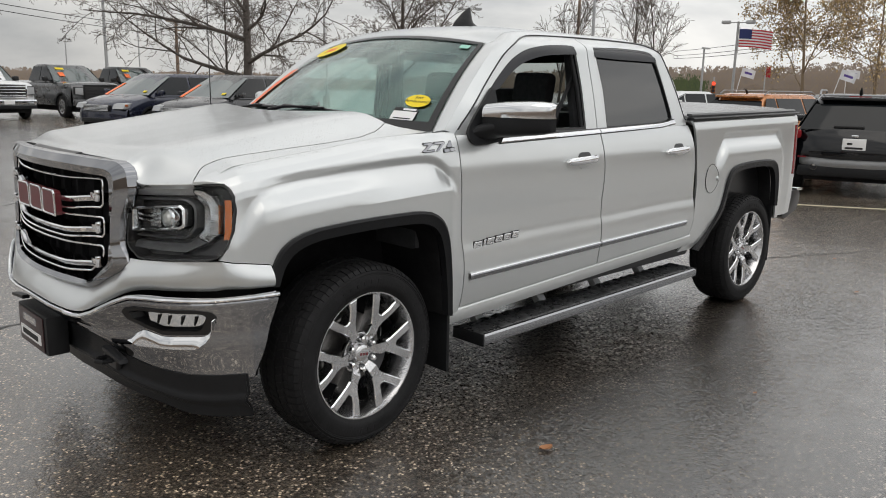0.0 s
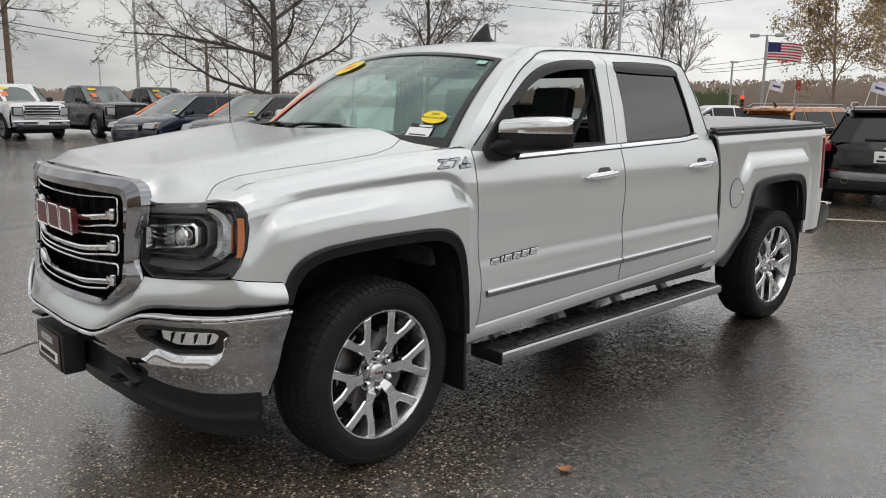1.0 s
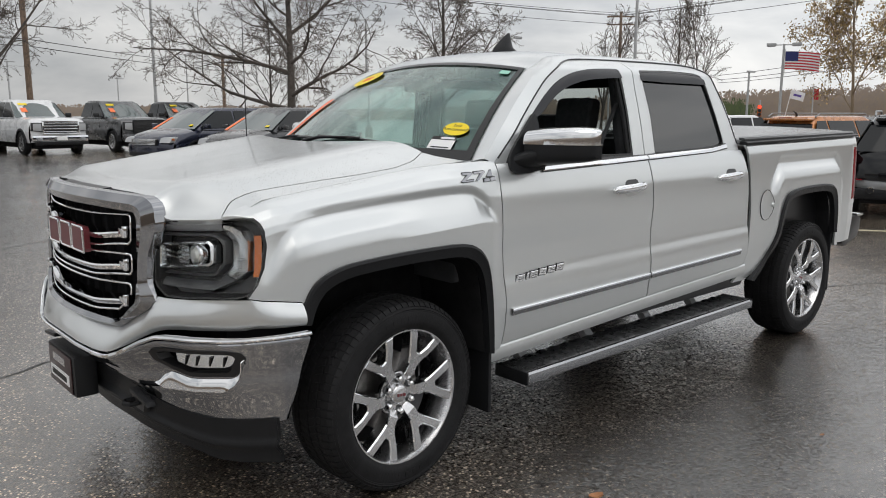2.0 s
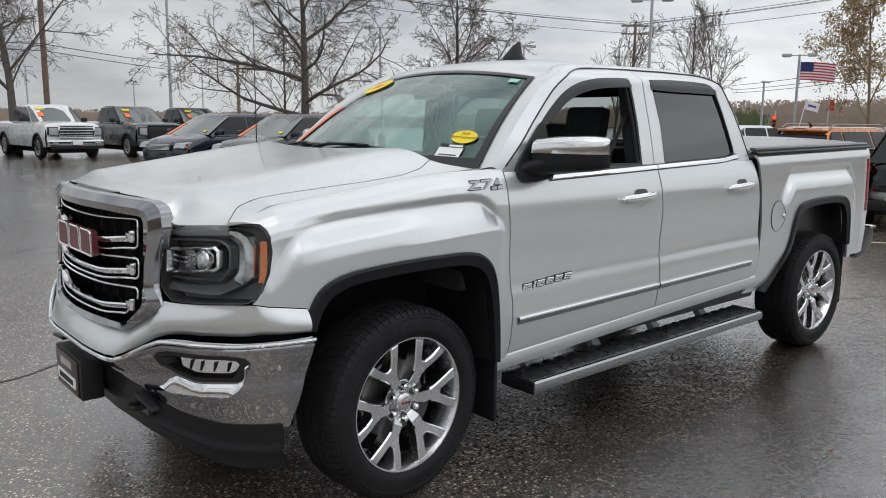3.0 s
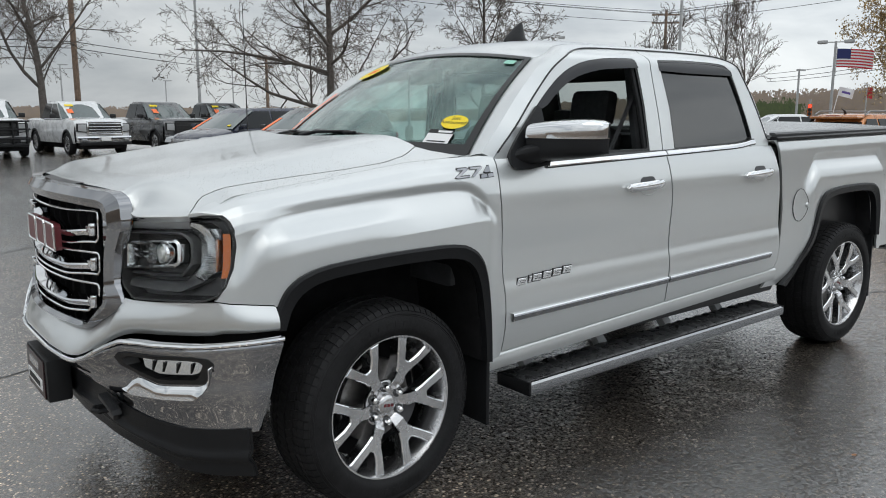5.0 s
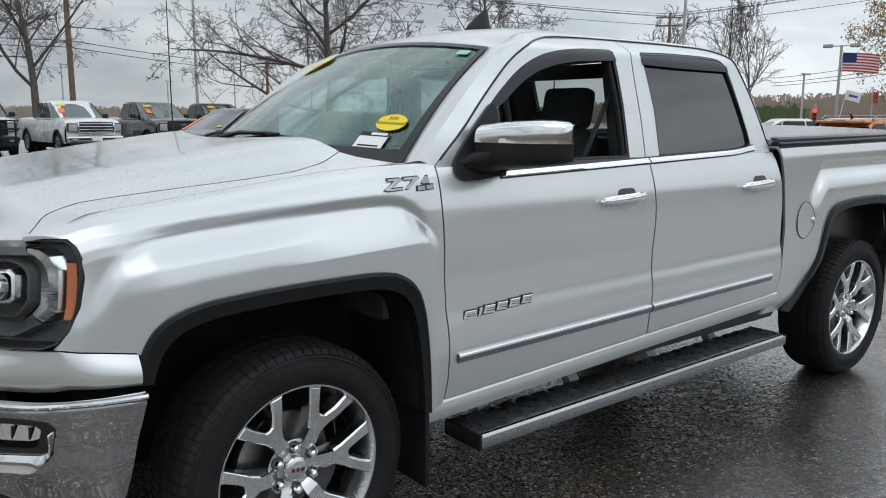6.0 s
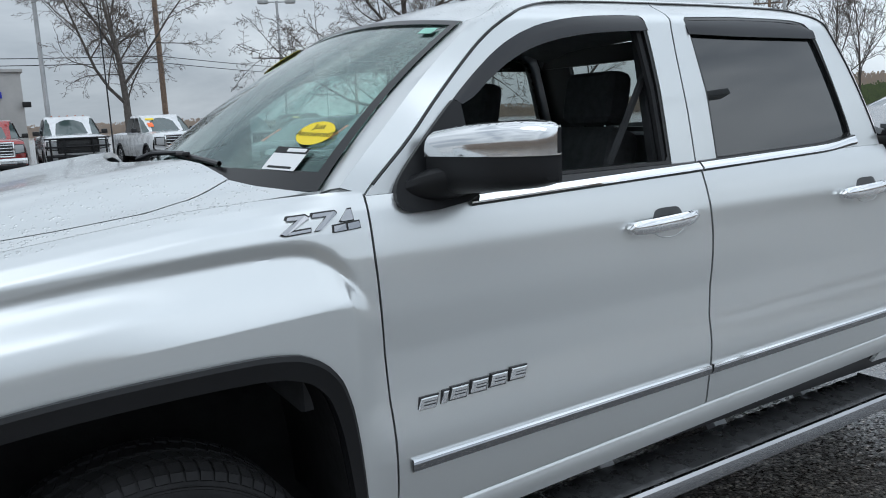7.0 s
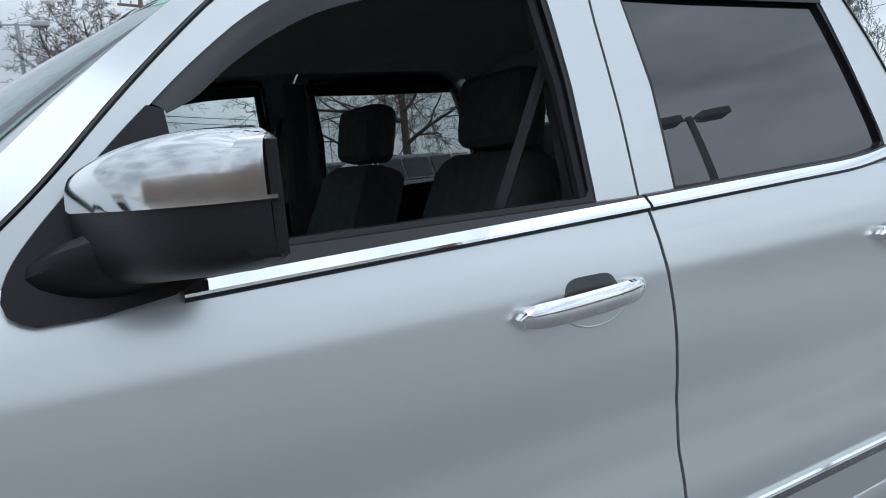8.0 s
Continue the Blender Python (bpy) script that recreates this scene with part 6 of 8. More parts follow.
cb = part("card_bars", bm, BLACK_INK, screen, smooth=False)
cb.matrix_local = m2
bm = bmesh.new()
box(bm, (0.02, 0.033, 0.002), (0.07, 0.012, 0.001))
cw = part("card_number_bar", bm, WHITE, screen, smooth=False)
cw.matrix_local = m2
m3 = on_screen(0.68, 0.86)
ys = part("round_sticker", disc(0.145, 0.082), YELLOW, screen, "yellow oval year sticker", smooth=False)
ys.matrix_local = m3
bm = bmesh.new()
for k in range(4):
    box(bm, (-0.045 + 0.03 * k, 0, 0.0015), (0.02, 0.045, 0.001))
yb = part("year_bars", bm, ORANGE, screen, smooth=False)
yb.matrix_local = m3
bm = bmesh.new()
rows = [[Vector(screen_pt(u, v)) + Vector((-0.006, 0, 0.005)) for u in (0.80, 0.965)] for v in np.linspace(0.06, 0.60, 8)]
sheet(rows, bm=bm, out=(-1, 0, 1))
part("orange_strip", bm, ORANGE, screen, "orange sale strip")
m4 = on_screen(-0.87, 0.91)
bm = bmesh.new()
box(bm, (0, 0, 0), (0.055, 0.034, 0.001))
gt = part("small_tag", bm, GREEN_TAG, screen, smooth=False)
gt.matrix_local = m4


# ---- wheels ----
def wheel_mesh(root):
    """A wheel about the y axis, outer face towards -y."""
    prof = [(0.276, 0.105), (0.284, 0.124), (0.318, 0.136), (0.352, 0.137), (0.378, 0.128), (0.393, 0.112), (0.400, 0.085), (0.402, 0.062), (0.395, 0.060), (0.395, 0.053), (0.402, 0.051), (0.403, 0.006), (0.396, 0.004),
            (0.396, -0.004), (0.403, -0.006), (0.402, -0.051), (0.395, -0.053), (0.395, -0.060), (0.402, -0.062), (0.400, -0.085), (0.393, -0.112), (0.378, -0.128), (0.362, -0.1345), (0.3605, -0.1330), (0.350, -0.1365), (0.318, -0.1365), (0.302, -0.1345), (0.300, -0.1325), (0.289, -0.128), (0.280, -0.118), (0.274, -0.106)]
    tyre = part("tyre", lathe(prof, 96), RUBBER, root, "black all-season tyre", sharp=50)
    bm = bmesh.new()
    n = 76
    for k in range(n):
        a = 2 * math.pi * k / n
        for j, (y, wy, sk) in enumerate(((-0.074, 0.024, 0.18), (-0.029, 0.044, 0.35), (0.029, 0.044, -0.35), (0.074, 0.024, -0.18))):
            aa = a + (0.5 if j % 2 else 0) * 2 * math.pi / n
            m = Matrix.Rotation(-aa, 4, "Y") @ Matrix.Translation((0.4015, y, 0)) @ Matrix.Rotation(sk, 4, "X")
            box(bm, (0, 0, 0), (0.008, wy, 0.026), 0, m)
        for e in (-1, 1):
            for r, y, tilt, ln in ((0.397, 0.100, 0.25, 0.032), (0.3855, 0.1215, 0.85, 0.020)):
                m = Matrix.Rotation(-a, 4, "Y") @ Matrix.Translation((r, e * y, 0)) @ Matrix.Rotation(e * tilt, 4, "Z")
                box(bm, (0, 0, 0), (0.007, ln, 0.026), 0, m)
    part("tread", bm, RUBBER, tyre, smooth=False)
    bm = bmesh.new()
    lathe([(0.366, -0.1325), (0.369, -0.1350), (0.372, -0.1300)], 72, bm)
    for a0, a1 in ((0.35, 1.05), (1.9, 2.75), (3.5, 4.2), (5.05, 5.9)):
        for k in range(8):
            a = a0 + (a1 - a0) * k / 7
            m = Matrix.Rotation(-a, 4, "Y") @ Matrix.Translation((0.333, -0.1365, 0))
            box(bm, (0, 0, 0), (0.020, 0.0024, 0.013), 0, m)
    part("sidewall_relief", bm, RUBBER, tyre, smooth=False)
    rim = part("rim", lathe([(0.279, 0.115), (0.266, 0.10), (0.246, 0.06), (0.250, -0.05), (0.262, -0.085), (0.266, -0.100), (0.271, -0.112), (0.277, -0.1245), (0.283, -0.1255), (0.286, -0.119), (0.281, -0.108), (0.272, -0.10)], 72), ALLOY, root, "polished split six-spoke alloy rim", sharp=50)
    half = [(0.062, 21), (0.100, 14.0), (0.135, 11.5), (0.165, 13.5), (0.205, 17.0), (0.273, 20.0), (0.273, 10.8), (0.225, 8.2), (0.190, 3.4), (0.187, 0.0)]
    ol = half + [(r, -a) for r, a in half[-2::-1]]
    pts = [(r * math.sin(radians(a)), r * math.cos(radians(a)), r) for r, a in ol]
    bm = bmesh.new()
    front, back = [], []
    for u, v, r in pts:
        y = -0.099 - 0.019 * smooth(0.10, 0.27, r) + 0.024 * smooth(0.115, 0.062, r)
        front.append(bm.verts.new((u, y, v)))
        back.append(bm.verts.new((u * 0.92, -0.038 - 0.02 * smooth(0.1, 0.25, r), v)))
    ff = bm.faces.new(front)
    bm.faces.new(back)
    n = len(pts)
    for i in range(n):
        bm.faces.new((front[i], front[(i + 1) % n], back[(i + 1) % n], back[i]))
    bmesh.ops.recalc_face_normals(bm, faces=bm.faces)
    bmesh.ops.bevel(bm, geom=list(ff.edges), offset=0.0055, segments=2, affect="EDGES", profile=0.35, material=1)
    bmesh.ops.triangulate(bm, faces=[f for f in bm.faces if len(f.verts) > 4])
    sp = part("spoke", bm, ALLOY, rim, sharp=20)
    sp.data.materials.append(CHROME)
    for k in range(1, 6):
        o = new("spoke", sp.data)
        o.parent = rim
        o.matrix_local = Matrix.Rotation(math.pi / 3 * k, 4, "Y")
    part("hub", lathe([(0.0, -0.050), (0.078, -0.050), (0.096, -0.062), (0.094, -0.072), (0.080, -0.077), (0.058, -0.077), (0.048, -0.072), (0, -0.072)], 48), ALLOY, rim)
    cap = part("centre_cap", lathe([(0, -0.097), (0.026, -0.096), (0.037, -0.091), (0.043, -0.082), (0.044, -0.070)], 32), ALLOY, rim)
    bm = bmesh.new()
    for x in (-0.017, 0.0, 0.017):
        box(bm, (x, -0.0965, 0), (0.012, 0.002, 0.012), 0)
    bm.transform(Matrix.Rotation(radians(-20), 4, "Y"))
    part("cap_bars", bm, BADGE_RED, cap)
    nut = part("lug_nut", lathe([(0, -0.104), (0.006, -0.103), (0.0115, -0.097), (0.0135, -0.078), (0.0150, -0.072)], 12), CHROME, rim)
    # dark ring laid round each nut as the shade of its well
    well = part("nut_well_shade", lathe([(0.0145, -0.0785), (0.020, -0.0790), (0.0215, -0.0770)], 20), LAMP_DARK, rim)
    for k in range(6):
        a = math.pi / 3 * (k + 0.5)
        m = Matrix.Translation((0.0698 * math.sin(a), 0, 0.0698 * math.cos(a)))
        for first in (nut, well):
            o = first if k == 0 else new(first.name.split(".")[0], first.data)
            o.parent = rim
            o.matrix_local = m
    part("brake_disc", lathe([(0.05, -0.005), (0.165, -0.005), (0.168, 0.0), (0.168, 0.02), (0.05, 0.02)], 48), STEEL, root)
    bm = bmesh.new()
    prism([(0.11 * math.sin(a), 0.11 * math.cos(a)) for a in np.linspace(1.1, 2.1, 8)] + [(0.19 * math.sin(a), 0.19 * math.cos(a)) for a in np.linspace(2.1, 1.1, 8)], "y", -0.04, 0.03, 0.006, bm)
    part("brake_caliper", bm, DARK_ALLOY, root)
    part("drum_back", lathe([(0.0, 0.06), (0.243, 0.06), (0.243, 0.065), (0, 0.065)], 40), LINER, root)


wheel = new("wheel")
wheel.parent = truck
wheel_mesh(wheel)
wheel.matrix_local = pose(0.008, -0.868, 0.407, 0, 0, 3.6) @ pose(0, 0, 0, 0, 28, 0)
for x, y, turn in ((3.645, -0.868, 40), (0, 0.868, 25), (3.645, 0.868, 70)):
    o = copy_thing(wheel, Matrix.Translation((x, y, 0.404)) @ Matrix.Rotation(math.pi if y > 0 else 0, 4, "Z") @ Matrix.Rotation(radians(turn), 4, "Y"))


# ---- parked vehicles ----
def car_paint(name, color, metal=0.3, rough=0.28, coat=1.0):
    return material(name, color, rough, metal, coat=coat, spec=0.5 * coat, rough_vary=0.05, scale=3)


PAINTS = {
    "white": car_paint("white_paint", (0.72, 0.73, 0.74), 0.0), "grey": car_paint("grey_paint", (0.085, 0.088, 0.092), 0.5), "black": car_paint("black_paint", (0.004, 0.0045, 0.006), 0.0, 0.12, 0.55),
    "navy": car_paint("navy_paint", (0.018, 0.022, 0.045), 0.4), "charcoal": car_paint("charcoal_paint", (0.03, 0.031, 0.035), 0.5), "red": car_paint("red_paint", (0.30, 0.018, 0.016), 0.2),
    "copper": car_paint("copper_paint", (0.46, 0.17, 0.045), 0.5), "silver": car_paint("light_silver_paint", (0.45, 0.46, 0.47), 0.6)}
DARK_GLASS = material("dark_window", (0.010, 0.012, 0.014), 0.03, spec=0.4)
SCREEN_GLASS = material("far_screen", (0.045, 0.070, 0.068), 0.03, spec=0.8, coat=0.9)
SKID = material("silver_skid", (0.26, 0.265, 0.27), 0.42, 0.6, vary=0.1, scale=5)

SHAPES = {
    # half length, half width, belt, roof, bonnet line, cab (belt rear, belt front, roof rear, roof front), axles, tyre radius
    "pickup": dict(tumble=0.16, l=2.92, w=0.99, belt=1.27, roof=1.93, low=0.42, nose=[(1.25, 1.27), (1.45, 1.30), (2.60, 1.25), (2.82, 1.19), (2.89, 1.05), (2.92, 0.70), (2.90, 0.45)], tail=[(-2.92, 0.55), (-2.92, 1.27), (-1.10, 1.27)],
                   cab=(-1.05, 1.30, -0.80, 0.42), axles=(-1.70, 1.92), r=0.40, panes=((-0.98, -0.02), (0.06, 1.12))),
    "van": dict(tumble=0.20, l=2.58, w=0.99, belt=1.06, roof=1.70, low=0.30, nose=[(1.55, 1.06), (1.65, 1.05), (2.25, 0.93), (2.48, 0.80), (2.56, 0.62), (2.56, 0.35)], tail=[(-2.56, 0.45), (-2.58, 0.70), (-2.52, 1.06)],
                cab=(-2.46, 1.62, -2.25, 0.48), axles=(-1.55, 1.52), r=0.33, panes=((-2.38, -1.35), (-1.27, -0.22), (-0.14, 1.20))),
    "suv": dict(tumble=0.25, l=2.26, w=0.915, belt=0.98, roof=1.55, low=0.30, nose=[(1.15, 0.98), (1.25, 0.97), (1.95, 0.90), (2.15, 0.80), (2.24, 0.60), (2.24, 0.35)], tailbend=0.20, tail=[(-2.15, 0.36), (-2.24, 0.48), (-2.27, 0.64), (-2.23, 0.80), (-2.14, 0.98)],
                cab=(-2.12, 1.22, -1.75, 0.30), axles=(-1.36, 1.32), r=0.35, panes=((-1.98, -1.42), (-1.36, -0.45), (-0.38, 0.90))),
    "sedan": dict(tumble=0.24, l=2.42, w=0.92, belt=0.94, roof=1.47, low=0.26, nose=[(1.05, 0.94), (1.15, 0.95), (2.05, 0.84), (2.32, 0.72), (2.41, 0.55), (2.40, 0.30)], tail=[(-2.40, 0.40), (-2.42, 0.70), (-2.36, 0.95), (-1.85, 0.98)],
                  cab=(-1.90, 1.15, -1.10, 0.22), axles=(-1.40, 1.42), r=0.33, panes=((-1.62, -0.75), (-0.68, 0.30), (0.36, 0.95))),
}


def far_wheel(parent, x, y, r):
    e = -1 if y < 0 else 1
    w = new("wheel")
    w.parent = parent
    w.matrix_local = Matrix.Translation((x, y, r)) @ (Matrix() if e < 0 else Matrix.Rotation(math.pi, 4, "Z"))
    part("tyre", lathe([(r * 0.66, 0.10), (r * 0.9, 0.115), (r * 0.98, 0.09), (r, 0.05), (r, -0.05), (r * 0.98, -0.09), (r * 0.9, -0.115), (r * 0.66, -0.10)], 28), RUBBER, w)
    rim = part("rim", lathe([(r * 0.67, 0.1), (r * 0.6, 0.0), (r * 0.62, -0.08), (r * 0.68, -0.102), (r * 0.66, -0.106), (r * 0.60, -0.095), (r * 0.59, -0.03), (0, -0.03)], 28), ALLOY, w)
    bm = bmesh.new()
    for k in range(6):
        m = Matrix.Rotation(math.pi / 3 * k, 4, "Y") @ Matrix.Translation((0, -0.085, r * 0.34))
        box(bm, (0, 0, 0), (0.05, 0.025, r * 0.58), 0, m)
    part("rim_spokes", bm, ALLOY, rim, smooth=False)
    return w


def vehicle(shape, paint, label, category, at, group="", sticker=False, guard=False, seen="front", grille_mat=None, tag=False):
    s = SHAPES[shape]
    p = PAINTS[paint]
    root = thing({"pickup": "parked_pickup", "van": "minivan", "suv": "crossover_car", "sedan": "saloon_car"}[shape], label, category, at, group)
    w, r = s["w"], s["r"]
    # lower body: a crowned skin over tail, deck, bonnet and nose, and two sides with open arches
    low, l = s["low"], s["l"]
    top_line = list(s["tail"]) + list(s["nose"])
    skin = spaced(top_line, 64)
    wp = w * 0.93

    def bend(x, u):
        """Plan curve of nose and tail."""
        return -0.20 * smooth(l - 0.75, l, x) * abs(u) ** 3.2 + s.get("tailbend", 0.08) * smooth(-l + 0.4, -l, x) * abs(u) ** 4

    rows = []
    for x, z in skin:
        rows.append([(x + bend(x, u), wp * u, z + (0.035 * (1 - u * u) - 0.045 * abs(u) ** 9) * smooth(low, low + 0.5, z)) for u in np.linspace(-1, 1, 21)])
    part("body", sheet(rows, out=(0, 0, 1), thick=0.01), p, root)
    ridge = [q for q in top_line if q[1] > low + 0.22]
    rx, rz = [q[0] for q in ridge], [q[1] for q in ridge]
    for e in (-1, 1):
        rows = []
        for x in np.linspace(-l + 0.03, l - 0.14, 90):
            zt = float(np.interp(x, rx, rz)) - 0.045
            end = 0.10 * smooth(l - 0.75, l, x) + 0.04 * smooth(-l + 0.5, -l, x)
            row = []
            for t in np.linspace(0, 1, 22):
                z = low + (zt - low) * t
                y = wp + (w - wp) * (1 - t ** 5) - end * 0.5 * t - 0.05 * (1 - t) ** 4 - 0.008 * math.exp(-((t - 0.62) / 0.06) ** 2)
                row.append((x + bend(x, 1.0) * smooth(l - 0.5, l, x), e * y, z))
            rows.append(row)
        bm = sheet(rows, out=(0, e, 0))
        dead = [f for f in bm.faces if any((f.calc_center_median().x - ax) ** 2 + (f.calc_center_median().z - r) ** 2 < (r + 0.08) ** 2 for ax in s["axles"])]
        bmesh.ops.delete(bm, geom=dead, context="FACES")
        bm.normal_update()
        thicken(bm, bm.faces[:], 0.01)
        part("body_side", bm, p, root)
    bm = bmesh.new()
    box(bm, (0, 0, low + 0.30), (2 * l - 0.7, 2 * w - 0.45, 0.5), 0.05)
    part("inner_body", bm, LINER, root)
    # cab
    br, bf, rr, rf = s["cab"]
    wb, wt = w * 0.925, w * 0.925 - s["tumble"]
    z0, z1 = s["belt"] - 0.02, s["roof"]
    zm = z1 - 0.07

    rows = []
    for z, k in ((z0, 0.0), (z0 + 0.3 * (zm - z0), 0.3), (z0 + 0.7 * (zm - z0), 0.7), (zm, 0.98), (zm + 0.5 * (z1 - zm), 1.08), (z1 - 0.014, 1.24), (z1 - 0.003, 1.55), (z1, 2.1)):
        x0, x1 = br + (rr - br) * min(k, 1) + max(0, k - 1) * 0.4, bf + (rf - bf) * min(k, 1) - max(0, k - 1) * 0.6
        hw = wb + (wt - wb) * (k if k < 1 else 1 + 0.17 / s["tumble"] * (k - 1))
        ring = []
        for a in np.linspace(0, 2 * math.pi, 33):
            ca, sa = math.cos(a), math.sin(a)
            ex = (abs(ca) ** 0.28) * (1 if ca >= 0 else -1)
            ey = (abs(sa) ** 0.28) * (1 if sa >= 0 else -1)
            ring.append((0.5 * (x0 + x1) + 0.5 * (x1 - x0) * ex, hw * ey, z))
        rows.append(ring)
    bm = bmesh.new()
    sheet(rows, bm=bm)
    bmesh.ops.remove_doubles(bm, verts=bm.verts, dist=1e-4)
    top = [e for e in bm.edges if e.is_boundary and e.verts[0].co.z > z1 - 0.01]
    bmesh.ops.holes_fill(bm, edges=top)
    bmesh.ops.recalc_face_normals(bm, faces=bm.faces)
    part("cab", bm, p, root)

    def side(z):
        k = (z - z0) / (zm - z0)
        return wb + (wt - wb) * k
    za, zb = s["belt"] + 0.03, zm - 0.035
    for e in (-1, 1):
        for xa, xb in s["panes"]:
            k = (zb - z0) / (zm - z0)

            def clampx(x, z):
                q = (z - z0) / (zm - z0)
                return min(max(x, br + (rr - br) * q + 0.06), bf + (rf - bf) * q - 0.06)
            rows = [[(clampx(xa + (xb - xa) * u, z), e * (side(z) + 0.012), z) for u in np.linspace(0, 1, 6)] for z in np.linspace(za, zb, 5)]
            part("side_window", sheet(rows, out=(0, e, 0), thick=0.01), DARK_GLASS, root)
        # mirror
        bm = bmesh.new()
        box(bm, (bf - 0.42, e * (wb + 0.16), s["belt"] + 0.10), (0.12, 0.20, 0.16 if shape == "pickup" else 0.12), 0.03)
        tube([(bf - 0.40, e * (wb - 0.02), s["belt"] + 0.04), (bf - 0.40, e * (wb + 0.10), s["belt"] + 0.06)], 0.025, 6, bm)
        part("wing_mirror", bm, SATIN if shape == "pickup" else p, root)
    for front in (True, False):
        rows = []
        for z in np.linspace(za - 0.01, zb + (0.02 if front or shape != "suv" else -0.06), 5):
            k = (z - z0) / (zm - z0)
            x = (bf + (rf - bf) * k + 0.012) if front else (br + (rr - br) * k - 0.030)
            hw = side(z) - 0.035
            rows.append([(x - (0.05 if front else -0.008) * u * u, hw * u, z) for u in np.linspace(-1, 1, 11)])
        part("windscreen" if front else "rear_window", sheet(rows, out=(1 if front else -1, 0, 0.3), thick=0.008), SCREEN_GLASS if front else DARK_GLASS, root)
    for ax in s["axles"]:
        for e in (-1, 1):
            far_wheel(root, ax, e * (w - 0.11), r)
    # dark arch lips
    for ax in s["axles"]:
        for e in (-1, 1):
            ra = r + 0.06
            rows = []
            for a in np.linspace(0.02, math.pi - 0.02, 15):
                yy = e * (w + 0.012)
                rows.append([(ax + k * math.cos(a), y, max(s["low"], r + k * math.sin(a))) for k, y in ((ra + 0.065, yy - e * 0.035), (ra + 0.055, yy), (ra, yy), (ra - 0.01, yy - e * 0.25))])
            part("arch_lip", sheet(rows), PLASTIC if shape in ("pickup", "suv") else LINER, root)
    # under tray
    bm = bmesh.new()
    box(bm, (0, 0, 0.5 * (s["low"] + 0.42)), (2 * s["l"] - 0.35, 2 * w - 0.5, s["low"] - 0.02), 0.02)
    part("under_tray", bm, LINER, root)
    # nose
    l = s["l"]
    if shape == "pickup":
        gz0, gz1, gw, gx = 0.74, 1.17, 0.59, l - 0.0
        bm = bmesh.new()
        box(bm, (gx, 0, 0.5 * (gz0 + gz1)), (0.07, 2 * gw, gz1 - gz0), 0.02)
        g = part("grille", bm, SATIN, root)
        bm = bmesh.new()
        for y0, z0_, sy, sz in ((0, gz1, 2 * gw + 0.05, 0.05), (0, gz0, 2 * gw + 0.05, 0.05), (-gw, 0.5 * (gz0 + gz1), 0.05, gz1 - gz0), (gw, 0.5 * (gz0 + gz1), 0.05, gz1 - gz0)):
            box(bm, (gx + 0.03, y0, z0_), (0.06, sy, sz), 0.012)
        part("grille_frame", bm, grille_mat or PLASTIC, g)
        for z in np.linspace(gz0 + 0.07, gz1 - 0.07, 4):
            bm = bmesh.new()
            box(bm, (gx + 0.030, 0, z), (0.03, 2 * gw - 0.06, 0.030), 0.008)
            part("grille_bar", bm, grille_mat or SATIN, g)
        for e in (-1, 1):
            bm = bmesh.new()
            prism([(e * 0.60, 0.80), (e * 0.93, 0.84), (e * 0.91, 1.12), (e * 0.60, 1.12)], "x", gx - 0.12, gx + 0.01, 0.02, bm)
            for v in bm.verts:
                v.co.x -= 0.30 * max(0, abs(v.co.y) - 0.60) ** 1.3
            hl = part("headlamp", bm, SATIN, root)
            bm = bmesh.new()
            prism([(e * 0.625, 0.83), (e * 0.89, 0.86), (e * 0.88, 1.09), (e * 0.625, 1.09)], "x", gx - 0.10, gx + 0.018, 0.015, bm)
            for v in bm.verts:
                v.co.x -= 0.30 * max(0, abs(v.co.y) - 0.60) ** 1.3
            part("lens", bm, LAMP_SATIN, hl)
            bm = bmesh.new()
            box(bm, (l + 0.06, e * 0.72, 0.55), (0.05, 0.16, 0.09), 0.02)
            part("fog_lamp", bm, LAMP_GREY, root)
        bm = bmesh.new()
        box(bm, (l + 0.01, 0, 0.58), (0.16, 2 * w - 0.06, 0.20), 0.04)
        for v in bm.verts:
            v.co.x -= 0.12 * (v.co.y / w) ** 4
        bp = part("front_bumper", bm, SATIN if guard else (CHROME if grille_mat else p), root)
        bm = bmesh.new()
        box(bm, (l + 0.05, 0, 0.42), (0.10, 2 * w - 0.2, 0.12), 0.03)
        part("air_dam", bm, PLASTIC, root)
        bm = bmesh.new()
        box(bm, (l + 0.095, 0, 0.58), (0.01, 0.34, 0.14), 0.004)
        part("blank_plate", bm, WHITE if not guard else SATIN, bp)
        if guard:
            bm = bmesh.new()
            for y in (-0.82, -0.42, 0.42, 0.82):
                tube([(l + 0.10, y, 0.45), (l + 0.16, y, 0.7), (l + 0.14, y, 1.18)], 0.03, 8, bm)
            for z in (0.62, 0.92, 1.18):
                tube([(l - 0.05, -0.95, z), (l + 0.14, -0.82, z), (l + 0.15, 0.82, z), (l - 0.05, 0.95, z)], 0.03, 8, bm)
            part("grille_guard", bm, PLASTIC, root)
            for y in np.linspace(-0.5, 0.5, 5):
                bm = bmesh.new()
                box(bm, (rf - 0.12, y, z1 + 0.012), (0.08, 0.05, 0.03), 0.01)
                part("roof_marker", bm, AMBER, root)
    else:
        bm = bmesh.new()
        gz = s["nose"][3][1] - 0.06
        box(bm, (l - 0.04, 0, gz - 0.02), (0.12, 0.98, 0.18), 0.03)
        g = part("grille", bm, SATIN, root)
        for z in (gz - 0.08, gz - 0.045, gz - 0.01, gz + 0.025, gz + 0.055):
            bm = bmesh.new()
            box(bm, (l + 0.018, 0, z), (0.03, 0.94, 0.018), 0.004)
